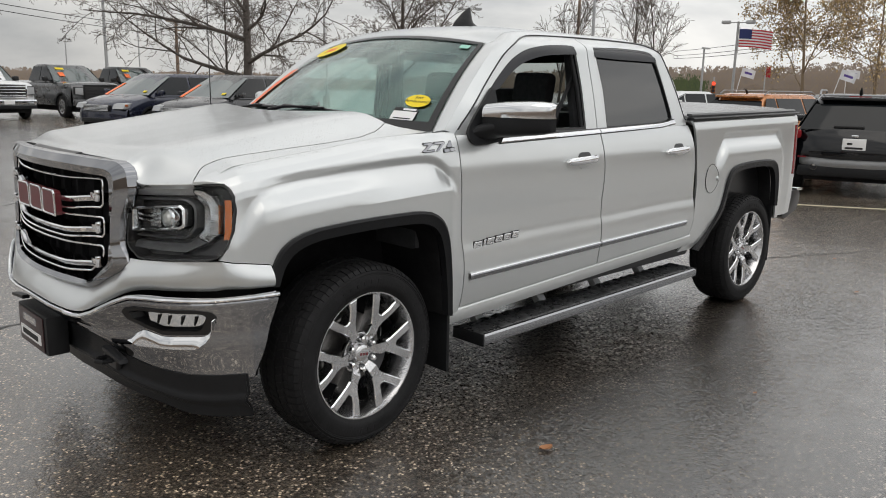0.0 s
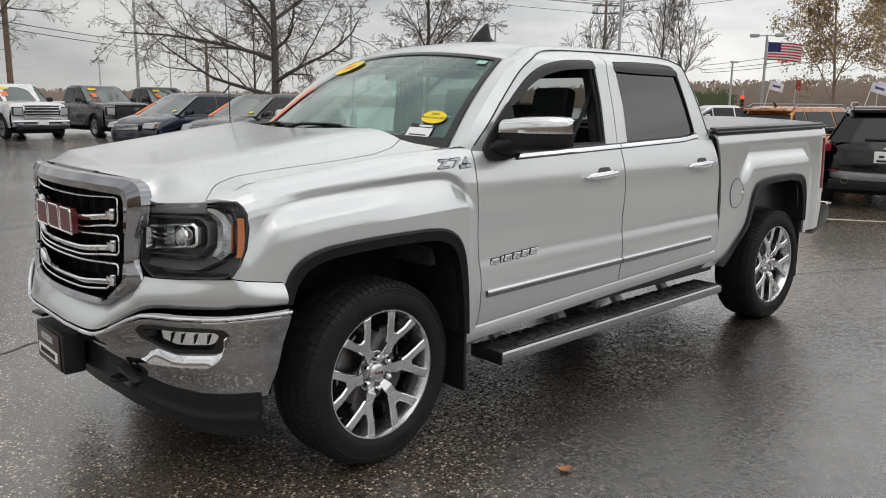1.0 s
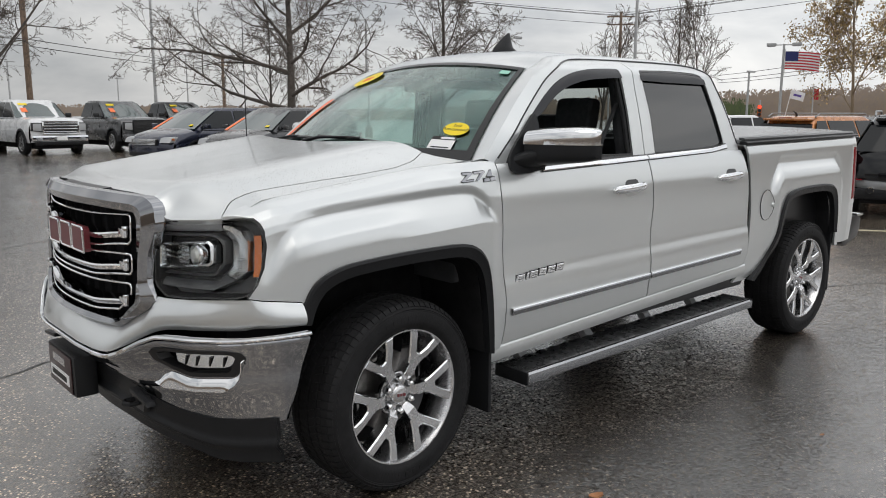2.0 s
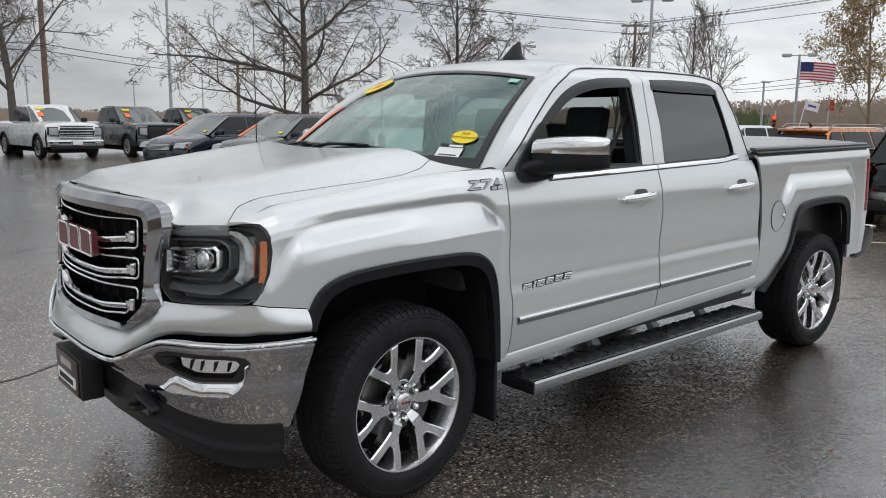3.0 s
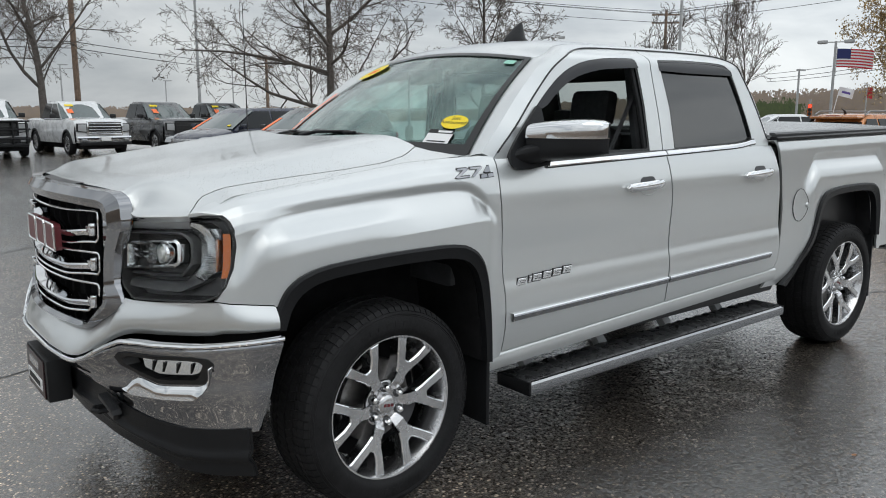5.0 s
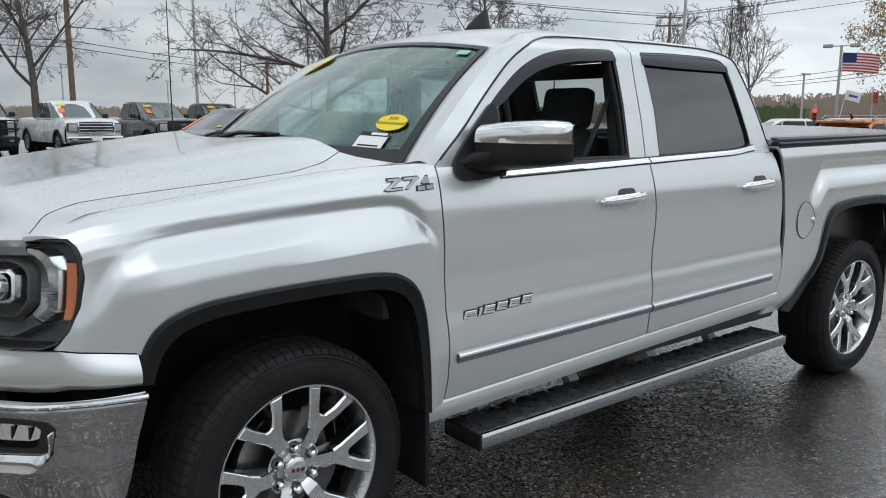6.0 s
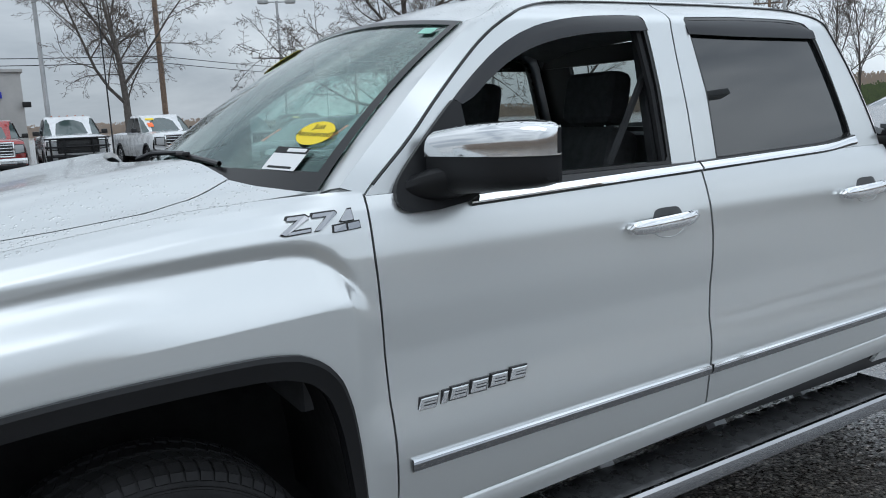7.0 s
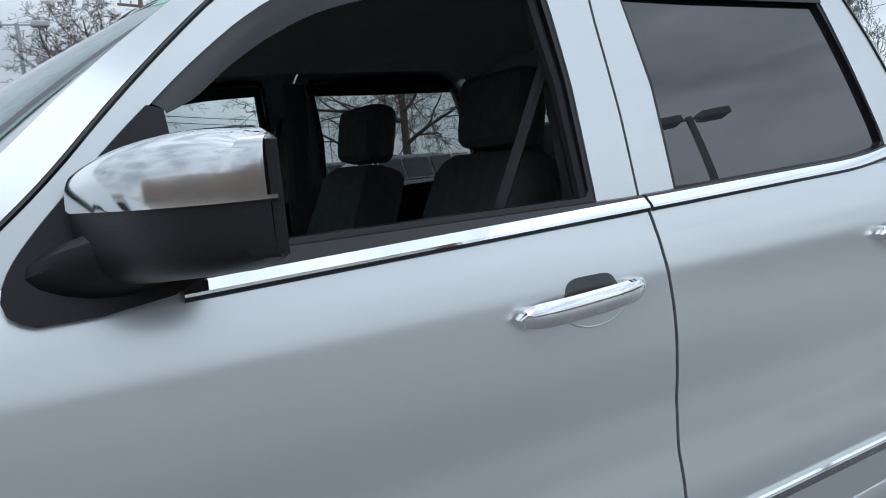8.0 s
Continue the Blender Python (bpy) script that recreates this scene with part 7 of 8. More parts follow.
            part("grille_bar", bm, CHROME, g)
        for e in (-1, 1):
            bm = bmesh.new()
            prism([(l - 0.02, gz - 0.03), (l - 0.10, gz + 0.10), (l - 0.42, gz + 0.15), (l - 0.40, gz + 0.03), (l - 0.15, gz - 0.04)], "y", e * (w - 0.42), e * (w - 0.07), 0.02, bm)
            for v in bm.verts:
                v.co.x -= 0.25 * max(0, abs(v.co.y) - (w - 0.42)) ** 1.2
            hl = part("headlamp", bm, LAMP_SATIN, root)
            bm = bmesh.new()
            box(bm, (l - 0.22, e * (w - 0.075), gz + 0.06), (0.10, 0.03, 0.06), 0.01)
            part("turn_lens", bm, AMBER, hl)
        bm = bmesh.new()
        box(bm, (l - 0.03, 0, 0.38), (0.08, 1.2, 0.12), 0.03)
        part("lower_intake", bm, PLASTIC, root)
    # tail
    for e in (-1, 1):
        bm = bmesh.new()
        if shape == "suv":
            box(bm, (-l + 0.17, e * (w - 0.105), s["belt"] - 0.06), (0.22, 0.13, 0.13), 0.04)
        else:
            box(bm, (-l + 0.03, e * (w - 0.10), s["belt"] - 0.22), (0.10, 0.14, 0.30), 0.03)
        part("tail_lamp", bm, RED_LENS, root)
    if shape == "suv":
        bm = bmesh.new()
        box(bm, (-l - 0.005, 0, 0.50), (0.10, 1.50, 0.13), 0.05)
        bmesh.ops.subdivide_edges(bm, edges=[e for e in bm.edges if abs(e.verts[0].co.y - e.verts[1].co.y) > 1], cuts=10)
        for v in bm.verts:
            v.co.x += 0.17 * abs(v.co.y / 0.75) ** 4
            v.co.z += 0.03 * abs(v.co.y / 0.75) ** 3
        sk = part("rear_skid", bm, SKID, root, "silver rear skid plate")
        bm = bmesh.new()
        box(bm, (-l + 0.01, 0, 0.38), (0.10, 1.50, 0.16), 0.04)
        part("bumper_lower", bm, PLASTIC, root)
        for e in (-1, 1):
            bm = lathe([(0.0, 0.05), (0.030, 0.05), (0.045, 0.0), (0.050, 0.0), (0.050, 0.08)], 16, axis="x", centre=(-l - 0.065, e * 0.52, 0.44))
            part("exhaust_tip", bm, CHROME, root)
            bm = bmesh.new()
            box(bm, (-l + 0.02, e * 0.70, 0.585), (0.06, 0.12, 0.018), 0.006)
            part("reflector", bm, RED_LENS, root)
            bm = bmesh.new()
            zt = z1 + 0.02
            tube([(rr + 0.05, e * (wt - 0.03), zt - 0.05), (rr + 0.2, e * (wt - 0.03), zt + 0.025), (rf - 0.25, e * (wt - 0.03), zt + 0.025), (rf - 0.1, e * (wt - 0.03), zt - 0.04)], 0.016, 8, bm)
            part("roof_rail", bm, SKID, root)
        bm = bmesh.new()
        box(bm, (-l - 0.002, 0, 0.80), (0.02, 0.32, 0.17), 0.006)
        pl = part("blank_plate", bm, WHITE, root, "white dealer plate")
        bm = bmesh.new()
        box(bm, (-l - 0.014, 0, 0.745), (0.004, 0.24, 0.03))
        box(bm, (-l - 0.014, 0.06, 0.81), (0.004, 0.07, 0.03))
        part("plate_bars", bm, BLACK_INK, pl)
        bm = bmesh.new()
        box(bm, (-l + 0.02, 0, 0.925), (0.03, 0.10, 0.035), 0.012)
        part("tail_badge", bm, CHROME, root)
        bm = bmesh.new()
        box(bm, (-l + 0.015, 0, 0.655), (0.04, 0.16, 0.03), 0.008)
        part("tailgate_grip", bm, SATIN, root)
        bm = bmesh.new()
        box(bm, (rr - 0.04, 0, z1 - 0.050), (0.22, 2 * wt - 0.10, 0.055), 0.025)
        for v in bm.verts:
            v.co.z -= 0.05 * (v.co.y / wt) ** 4
        sp = part("roof_spoiler", bm, p, root)
        bm = bmesh.new()
        box(bm, (rr - 0.152, 0, z1 - 0.045), (0.01, 0.30, 0.015))
        part("high_brake_light", bm, RED_LENS, sp)
        bm = bmesh.new()
        box(bm, (br + 0.02, 0.10, s["belt"] + 0.07), (0.03, 0.42, 0.03), 0.01)
        part("rear_wiper", bm, SATIN, root)
        bm = bmesh.new()
        tube([(rr + 0.25, 0, z1), (rr + 0.20, 0, z1 + 0.06), (rr + 0.10, 0, z1 + 0.10)], [0.03, 0.02, 0.004], 8, bm)
        part("roof_aerial", bm, SATIN, root)
    if sticker:
        for y, sx, sz, mat, zz in ((-0.46, 0.20, 0.26, ORANGE, 0.50), (-0.40, 0.30, 0.12, YELLOW, 0.84)):
            z = z0 + zz * (zm - z0)
            k = (z - z0) / (zm - z0)
            x = bf + (rf - bf) * k + 0.03
            bm = bmesh.new()
            box(bm, (0, 0, 0), (0.004, sx, sz))
            o = part("windscreen_sticker", bm, mat, root)
            o.matrix_local = pose(x, y, z, 0, -math.degrees(math.atan2(bf - rf, zm - z0)), 0)
    if tag:
        rows = []
        for k in np.linspace(0.06, 0.62, 6):
            z = z0 + k * (zm - z0)
            x, hw = bf + (rf - bf) * k + 0.03, side(z)
            rows.append([(x - 0.05, -hw + 0.07, z), (x - 0.03, -hw + 0.20, z)])
        part("orange_strip", sheet(rows, out=(1, 0, 0.3), thick=0.003), ORANGE, root)
        bm = bmesh.new()
        box(bm, (0, 0, 0), (0.004, 0.13, 0.09))
        o = part("yellow_ticket", bm, YELLOW, root)
        k = 0.24
        o.matrix_local = pose(bf + (rf - bf) * k + 0.02, 0.60, z0 + k * (zm - z0), 0, -math.degrees(math.atan2(bf - rf, zm - z0)), 0)
    return root


ROW = "pickups parked in the far row"
vehicle("pickup", "red", "red crew pickup with an orange sale sticker in the far row", "pickup truck", pose(0.5, 30.57, 0, 0, 0, -90) @ Matrix.Scale(1.05, 4), ROW, True, grille_mat=CHROME)
hv = vehicle("pickup", "white", "white heavy pickup with black grille guard and roof lights", "pickup truck", pose(3.17, 30.68, 0, 0, 0, -91) @ Matrix.Scale(1.08, 4), ROW, False, True)
vehicle("pickup", "white", "white crew pickup with chrome grille and sale sticker", "pickup truck", pose(6.38, 30.57, 0, 0, 0, -85) @ Matrix.Scale(1.05, 4), ROW, True, grille_mat=CHROME)
vehicle("pickup", "grey", "dark grey pickup with black grille and sale sticker", "pickup truck", pose(9.65, 30.68, 0, 0, 0, -85) @ Matrix.Scale(1.05, 4), ROW, True)
vehicle("pickup", "black", "black pickup with an orange sale sticker", "pickup truck", pose(13.18, 32.71, 0, 0, 0, -88) @ Matrix.Scale(1.05, 4), ROW, True)
vehicle("van", "navy", "dark navy minivan parked nose out, wet windscreen", "minivan", pose(8.9, 19.9, 0, 0, 0, -160), "dark cars behind the pickup", tag=True)
vehicle("van", "charcoal", "charcoal minivan parked beside the navy one", "minivan", pose(9.9, 17.2, 0, 0, 0, -160), "dark cars behind the pickup", tag=True)
vehicle("suv", "black", "glossy black crossover seen from behind, silver skid plate", "crossover", pose(12.85, 1.35, 0, 0, 0, 17.5))
vehicle("suv", "copper", "copper orange crossover with roof rails, wet roof", "crossover", pose(16.1, 4.0, 0, 0, 0, -10) @ Matrix.Scale(0.975, 4))
vehicle("sedan", "white", "white saloon parked far across the lot", "car", pose(30.5, 14.6, 0, 0, 0, 150))
vehicle("sedan", "charcoal", "dark saloon parked far across the lot", "car", pose(29.5, 8.2, 0, 0, 0, 170))
vehicle("sedan", "silver", "pale silver saloon parked far across the lot", "car", pose(34.0, 8.6, 0, 0, 0, 160))


# ---- lamp posts, poles and wires ----
def lamp_post(x, y, height, turn, label, heads=2, arm=0.55):
    root = thing("lamp_post", label, "lamp post", pose(x, y, 0, 0, 0, turn), "car park lamp posts")
    bm = lathe([(0.0, 0.75), (0.26, 0.75), (0.28, 0.70), (0.28, 0.0)], 16, axis="z")
    part("concrete_base", bm, CONCRETE, root)
    bm = bmesh.new()
    tube([(0, 0, 0.70), (0, 0, height)], [0.10, 0.075], 10, bm)
    part("pole", bm, GALV, root)
    bm = bmesh.new()
    tube([(-arm, 0, height - 0.06), (arm, 0, height - 0.06)], 0.035, 8, bm)
    part("arm", bm, GALV, root)
    for e in (-1, 1):
        bm = bmesh.new()
        box(bm, (e * (arm + 0.25), 0, height - 0.04), (0.62, 0.42, 0.20), 0.04)
        h = part("lamp_head", bm, GALV, root)
        bm = bmesh.new()
        box(bm, (e * (arm + 0.25), 0, height - 0.15), (0.48, 0.32, 0.03), 0.01)
        part("lamp_glass", bm, LAMP_GREY, h)
    return root


CONCRETE = material("concrete", (0.30, 0.295, 0.28), 0.85, vary=0.2, scale=6, bump=0.2, bump_scale=40)
LP = "grey twin-headed car park lamp post"
lamp_post(16.6, 43.8, 8.6, -20, LP)
lamp_post(31.5, 43.0, 8.0, -40, LP)
lamp_post(34.8, 22.7, 8.1, -55, LP)
lamp_post(51.8, 22.7, 6.2, -64, LP)
lamp_post(52.0, 48.8, 8.4, -46, LP)
lamp_post(70.0, 51.0, 8.6, -50, LP)
lamp_post(2.7, 32.5, 8.2, -2, LP)
lamp_post(-11.5, 27.5, 8.4, 10, LP)
lamp_post(13.0, -10.1, 5.5, 20, "grey twin-headed lamp post across the lot", arm=0.28)


def wood_pole(x, y, height, turn, lean=0.0):
    root = thing("utility_pole", "weathered wooden utility pole with crossarm and insulators", "utility pole", pose(x, y, 0, lean, 0, turn), "utility poles")
    bm = bmesh.new()
    tube([(0, 0, 0), (0, 0, height * 0.5), (0, 0, height)], [0.15, 0.135, 0.11], 10, bm)
    part("pole", bm, WOOD_POLE, root)
    for k in (0.35, 1.0):
        bm = bmesh.new()
        box(bm, (0, 0.12, height - k), (2.3, 0.10, 0.12), 0.01)
        part("crossarm", bm, WOOD_POLE, root)
        for e in (-1.0, -0.45, 0.45, 1.0):
            bm = lathe([(0, 0.16), (0.04, 0.15), (0.05, 0.08), (0.03, 0.06), (0.03, 0)], 8, axis="z", centre=(e, 0.12, height - k + 0.06))
            part("insulator", bm, LAMP_GREY, root)
    return root


wood_pole(8.75, 39.8, 11.5, 20)
wood_pole(54.4, 38.2, 9.9, -40)
for x, y, h in ((29.8, 62.0, 6.6), (-22.0, 38.5, 11.0)):
    wood_pole(x, y, h, 30)
for x, y, h in ((43.0, 100.0, 9.0), (21.0, 98.0, 7.2), (38.0, 112.0, 6.2), (62.0, 30.5, 5.0)):
    root = thing("street_lamp", "thin distant grey street lamp", "street lamp", pose(x, y, 0), "distant street lamps")
    bm = bmesh.new()
    tube([(0, 0, 0), (0, 0, h)], [0.11, 0.08], 8, bm)
    part("pole", bm, GALV, root)
    bm = bmesh.new()
    box(bm, (0.3, 0, h), (1.1, 0.25, 0.14), 0.03)
    part("lamp_head", bm, GALV, root)


def cable(name, a, b, sag, r=0.012):
    a, b = Vector(a), Vector(b)
    pts = [a.lerp(b, t) - Vector((0, 0, sag * 4 * t * (1 - t))) for t in np.linspace(0, 1, 17)]
    return tagged(part(name, tube(pts, r, 5), WIRE), "thin black overhead cable between poles", "cable", "overhead cables")


for z, far in ((5.08, 5.60), (4.76, 5.12)):
    cable("overhead_cable", (8.75, 39.8, z), (29.8, 62.0, far), 0.12, 0.02)
    cable("overhead_cable", (8.75, 39.8, z), (-22.0, 38.5, z), 0.2, 0.02)
for e, z in ((-1.0, 9.7), (0.45, 9.7), (1.0, 9.7), (0.0, 8.9)):
    cable("overhead_cable", (54.4 + 0.7 * e, 38.2 + 0.6 * e, z), (20 + 0.7 * e, 52, z + 2.4), 0.5, 0.018)
    cable("overhead_cable", (54.4 + 0.7 * e, 38.2 + 0.6 * e, z), (47 + 0.7 * e, -6, z + 1.0), 0.5, 0.018)
for z in (6.6, 6.0, 5.6):
    cable("overhead_cable", (98, 54, z), (58, 12, z + 0.4), 0.4, 0.03)


# ---- flags ----
def cloth(name, width, height, colour_fn, parent, mats, wave=0.07, nx=26, ny=13):
    """A waving flag, its colours set face by face."""
    bm = bmesh.new()
    vs = [[bm.verts.new((width * i / nx, wave * math.sin(5.0 * i / nx + 0.8 * j / ny) * (i / nx) ** 0.6, -height * j / ny - 0.10 * width * (i / nx) ** 2)) for i in range(nx + 1)] for j in range(ny + 1)]
    for j in range(ny):
        for i in range(nx):
            f = bm.faces.new((vs[j][i], vs[j][i + 1], vs[j + 1][i + 1], vs[j + 1][i]))
            f.material_index = colour_fn((i + 0.5) / nx, (j + 0.5) / ny)
    o = part(name, bm, mats[0], parent)
    for m in mats[1:]:
        o.data.materials.append(m)
    return o


FLAG_RED = material("flag_red", (0.50, 0.03, 0.045), 0.7)
FLAG_BLUE = material("flag_blue", (0.025, 0.035, 0.14), 0.7)
FLAG_WHITE = material("flag_white", (0.72, 0.72, 0.74), 0.7)
FLAG_PURPLE = material("flag_purple", (0.10, 0.06, 0.28), 0.7)
flag = thing("striped_flag", "red and white striped flag with blue canton on a pole", "flag", pose(51.75, 22.55, 5.70, 0, 0, -64))
cloth("flag_cloth", 2.15, 1.2, lambda u, v: 2 if (u < 0.4 and v < 7 / 13) else (0 if int(v * 13) % 2 == 0 else 1), flag, (FLAG_RED, FLAG_WHITE, FLAG_BLUE), 0.14)
bm = bmesh.new()
tube([(0, 0, -1.6), (0, 0, 0.12)], 0.02, 6, bm)
part("halyard", bm, GALV, flag)
for x, y, z, h, tilt in ((14.55, 4.45, 1.55, 0.50, 10), (17.3, 3.2, 1.45, 0.62, 0), (13.7, 2.15, 1.50, 0.50, 14), (13.4, 0.75, 1.50, 0.45, -10)):
    fl = thing("window_flag", "small white dealer flag with purple mark on a car", "flag", pose(x, y, z, 0, tilt, -60), "small flags on parked cars")
    bm = bmesh.new()
    tube([(0, 0, -0.06), (0, 0, h)], 0.008, 6, bm)
    part("staff", bm, FLAG_WHITE, fl)
    o = cloth("flag_cloth", 0.27, 0.18, lambda u, v: 1 if (0.2 < u < 0.8 and 0.35 < v < 0.62) else 0, fl, (FLAG_WHITE, FLAG_PURPLE), 0.05, 14, 8)
    o.matrix_local = Matrix.Translation((0, 0, h))
rf = thing("red_banner", "small red banner on a distant pole", "flag", pose(66.5, 27.0, 3.6, 0, 0, -60))
bm = bmesh.new()
tube([(0, 0, -3.6), (0, 0, 0.2)], 0.05, 8, bm)
part("staff", bm, GALV, rf)
cloth("flag_cloth", 0.42, 0.9, lambda u, v: 0, rf, (FLAG_RED,), 0.1, 10, 6)
# traffic signal beyond the lot
for x, y in ((60.5, 28.6), (74.0, 19.0)):
    sg = thing("traffic_signal", "traffic signal with a lit red lamp", "traffic signal", pose(x, y, 0, 0, 0, 206), "traffic signals")
    bm = bmesh.new()
    tube([(0, 0, 0), (0, 0, 2.6)], 0.07, 8, bm)
    part("pole", bm, GALV, sg)
    bm = bmesh.new()
    box(bm, (0.12, 0, 1.75), (0.22, 0.34, 0.95), 0.03)
    part("signal_box", bm, AMBER, sg)
    for k, (z, mat) in enumerate(((2.05, None), (1.75, SATIN), (1.45, SATIN))):
        bm = lathe([(0, 0.02), (0.13, 0.015), (0.14, 0)], 16, axis="x", centre=(0.235, 0, z))
        part("signal_lens", bm, mat or material("lit_red", (1.0, 0.06, 0.03), 0.4, emit=1.6), sg)


# ---- trees ----
def grow(seed, height, spread, trunk_r, fork=0.28, levels=5, twigs=3, lift=0.55, rise=0.05, counts=(9, 7, 5, 5), tight=1.0):
    """Branches of a bare tree: lists of (points, radii, level)."""
    rng = random.Random(seed)
    out = []

    def branch(p, d, length, r, level):
        n = 7 if level < 3 else 5
        pts, rad = [p.copy()], [r]
        q, dd = p.copy(), d.copy()
        bend = Vector((rng.gauss(0, 1), rng.gauss(0, 1), rng.gauss(0, 0.6)))
        for i in range(n):
            wob = (0.035, 0.10, 0.16, 0.20, 0.22, 0.22)[min(level, 5)]
            if rng.random() < 0.4:
                bend = Vector((rng.gauss(0, 1), rng.gauss(0, 1), rng.gauss(0, 0.6)))
            # limbs leave flat and turn up; their outer shoots sag a little
            turn = 0 if level == 0 else (rise * (0.4 + i / n) if level == 1 else (0.5 * rise if level == 2 else -0.035))
            dd = (dd + bend * wob + Vector((0, 0, turn))).normalized()
            q = q + dd * (length / n)
            pts.append(q.copy())
            rad.append(max(0.004, r * (1 - (0.80 if level else 0.86) * (i + 1) / n)))
        out.append((pts, rad, level))
        if level >= levels:
            return
        count = counts[level] if level < 4 else twigs
        lo = fork if level == 0 else 0.15
        for k in range(count):
            t = lo + (0.99 - lo) * (k + rng.random() * 0.9) / count
            i = min(n - 1, int(t * n))
            base = pts[i].lerp(pts[i + 1], min(1, t * n - i))
            axis = (pts[i + 1] - pts[i]).normalized()
            ang = k * 2.4 + rng.uniform(-0.7, 0.7)
            side = axis.orthogonal().normalized()
            side = side * math.cos(ang) + axis.cross(side) * math.sin(ang)
            open_ = spread * rng.uniform(0.85, 1.15) * (1.1 - 0.55 * t) if level == 0 else tight * rng.uniform(0.55, 1.0)
            nd = (axis * math.cos(open_) + side * math.sin(open_)).normalized()
            nl = length * rng.uniform(0.75, 1.1) * (lift * (1.15 - 0.85 * t) if level == 0 else (0.50 if level < 3 else 0.44) * (1.15 - 0.55 * t))
            branch(base, nd, nl, max(0.004, rad[i] * rng.uniform(0.42, 0.62)), level + 1)
    branch(Vector((0, 0, 0)), Vector((0.02, 0.02, 1)), height, trunk_r, 0)
    return out


def tree(seed, x, y, height, spread, trunk_r, label, turn=0, leaves=0, leaf_mat=None, levels=5, fork=0.28, twigs=3, lift=0.55, thin=0.0055, rise=0.05, counts=(9, 7, 5, 5), tight=1.0):
    root = thing("leafy_tree" if leaves else "bare_tree", label, "tree", pose(x, y, 0, 0, 0, turn), "trees round the lot")
    parts_ = grow(seed, height, spread, trunk_r, fork, levels, twigs, lift, rise, counts, tight)
    bt, bl, bc = bmesh.new(), bmesh.new(), bmesh.new()
    for pts, rad, lv in parts_:
        if lv == 0:
            rad = [max(r, 0.03) for r in rad]
            rad[0] *= 1.35
            tube(pts, rad, 12, bt)
        elif lv <= 2:
            tube(pts, [max(r, 0.012) for r in rad], 6, bl, cap=False)
        else:
            tube(pts[::2] + pts[-1:] if len(pts) % 2 == 0 else pts[::2], [max(r, thin) for r in (rad[::2] + rad[-1:] if len(pts) % 2 == 0 else rad[::2])], 3, bc, cap=False)
    part("trunk", bt, GOLD_TWIG if leaves else BARK, root)
    part("branchwork", bl, GOLD_TWIG if leaves else BARK, root)
    o = part("crown", bc, GOLD_TWIG if leaves else TWIG, root, smooth=False)
    o["kind"] = "stuff"
    if leaves:
        rng = random.Random(seed + 9)
        ends = [p for pts, rad, lv in parts_ if lv >= 3 for p in pts[1:]]
        bm = bmesh.new()
        for _ in range(leaves):
            c = rng.choice(ends) + Vector((rng.gauss(0, 0.22), rng.gauss(0, 0.22), rng.gauss(0, 0.22)))
            m = Matrix.Translation(c) @ Euler((rng.uniform(0, 6.3), rng.uniform(0, 6.3), rng.uniform(0, 6.3))).to_matrix().to_4x4()
            s = rng.uniform(0.06, 0.12)
            bm.faces.new([bm.verts.new(m @ Vector(v)) for v in ((-s, 0, 0), (0, -0.6 * s, 0.02), (s, 0, 0), (0, 0.6 * s, 0.02))])
        o = part("leaves", bm, leaf_mat, root, smooth=False)
        o["kind"] = "stuff"
    return root


BT = "leafless autumn tree with spreading dark branches"
tree(3, 5.9, 33.6, 9.8, 1.0, 0.19, BT, 20, fork=0.15, lift=0.68, rise=0.07, counts=(12, 9, 7, 5), twigs=3, thin=0.007)
tree(8, 16.9, 28.5, 10.5, 1.32, 0.22, BT, 70, fork=0.13, lift=0.70, rise=0.05, counts=(18, 10, 7, 5), twigs=3, thin=0.0075)
tree(12, 18.3, 33.0, 6.2, 0.55, 0.08, BT, 10, fork=0.10, lift=0.55, levels=4, thin=0.006, tight=0.7)
tree(21, 28.8, 31.8, 9.6, 0.95, 0.18, BT, 120, fork=0.14, lift=0.62, counts=(14, 9, 7, 5), rise=0.07, thin=0.008, tight=0.8)
tree(33, 47.5, 28.0, 8.6, 0.50, 0.11, BT, 0, fork=0.06, levels=4, thin=0.010, lift=0.72, rise=0.10, counts=(12, 7, 5, 3), tight=0.5)
tree(34, 52.5, 29.5, 8.4, 0.52, 0.10, BT, 60, fork=0.06, levels=4, thin=0.010, lift=0.72, rise=0.10, counts=(12, 7, 5, 3), tight=0.5)
tree(35, 46.0, 33.5, 8.0, 0.48, 0.10, BT, 200, fork=0.06, levels=4, thin=0.010, lift=0.72, rise=0.10, counts=(12, 7, 5, 3), tight=0.5)
tree(57, -9.0, 35.0, 8.5, 0.9, 0.22, BT, 40, fork=0.16, lift=0.65, counts=(12, 9, 6, 5))
GT = "autumn tree with thin golden leaves and grey trunk"
tree(41, 53.0, 18.3, 11.5, 0.75, 0.12, GT, 30, 9000, GOLD_LEAF, fork=0.12, twigs=3, lift=0.62, thin=0.010, rise=0.09, counts=(12, 9, 6, 5), tight=0.8)
tree(42, 55.5, 14.6, 11.0, 0.72, 0.11, GT, 130, 9000, GOLD_LEAF, fork=0.12, twigs=3, lift=0.62, thin=0.010, rise=0.09, counts=(12, 9, 6, 5), tight=0.8)

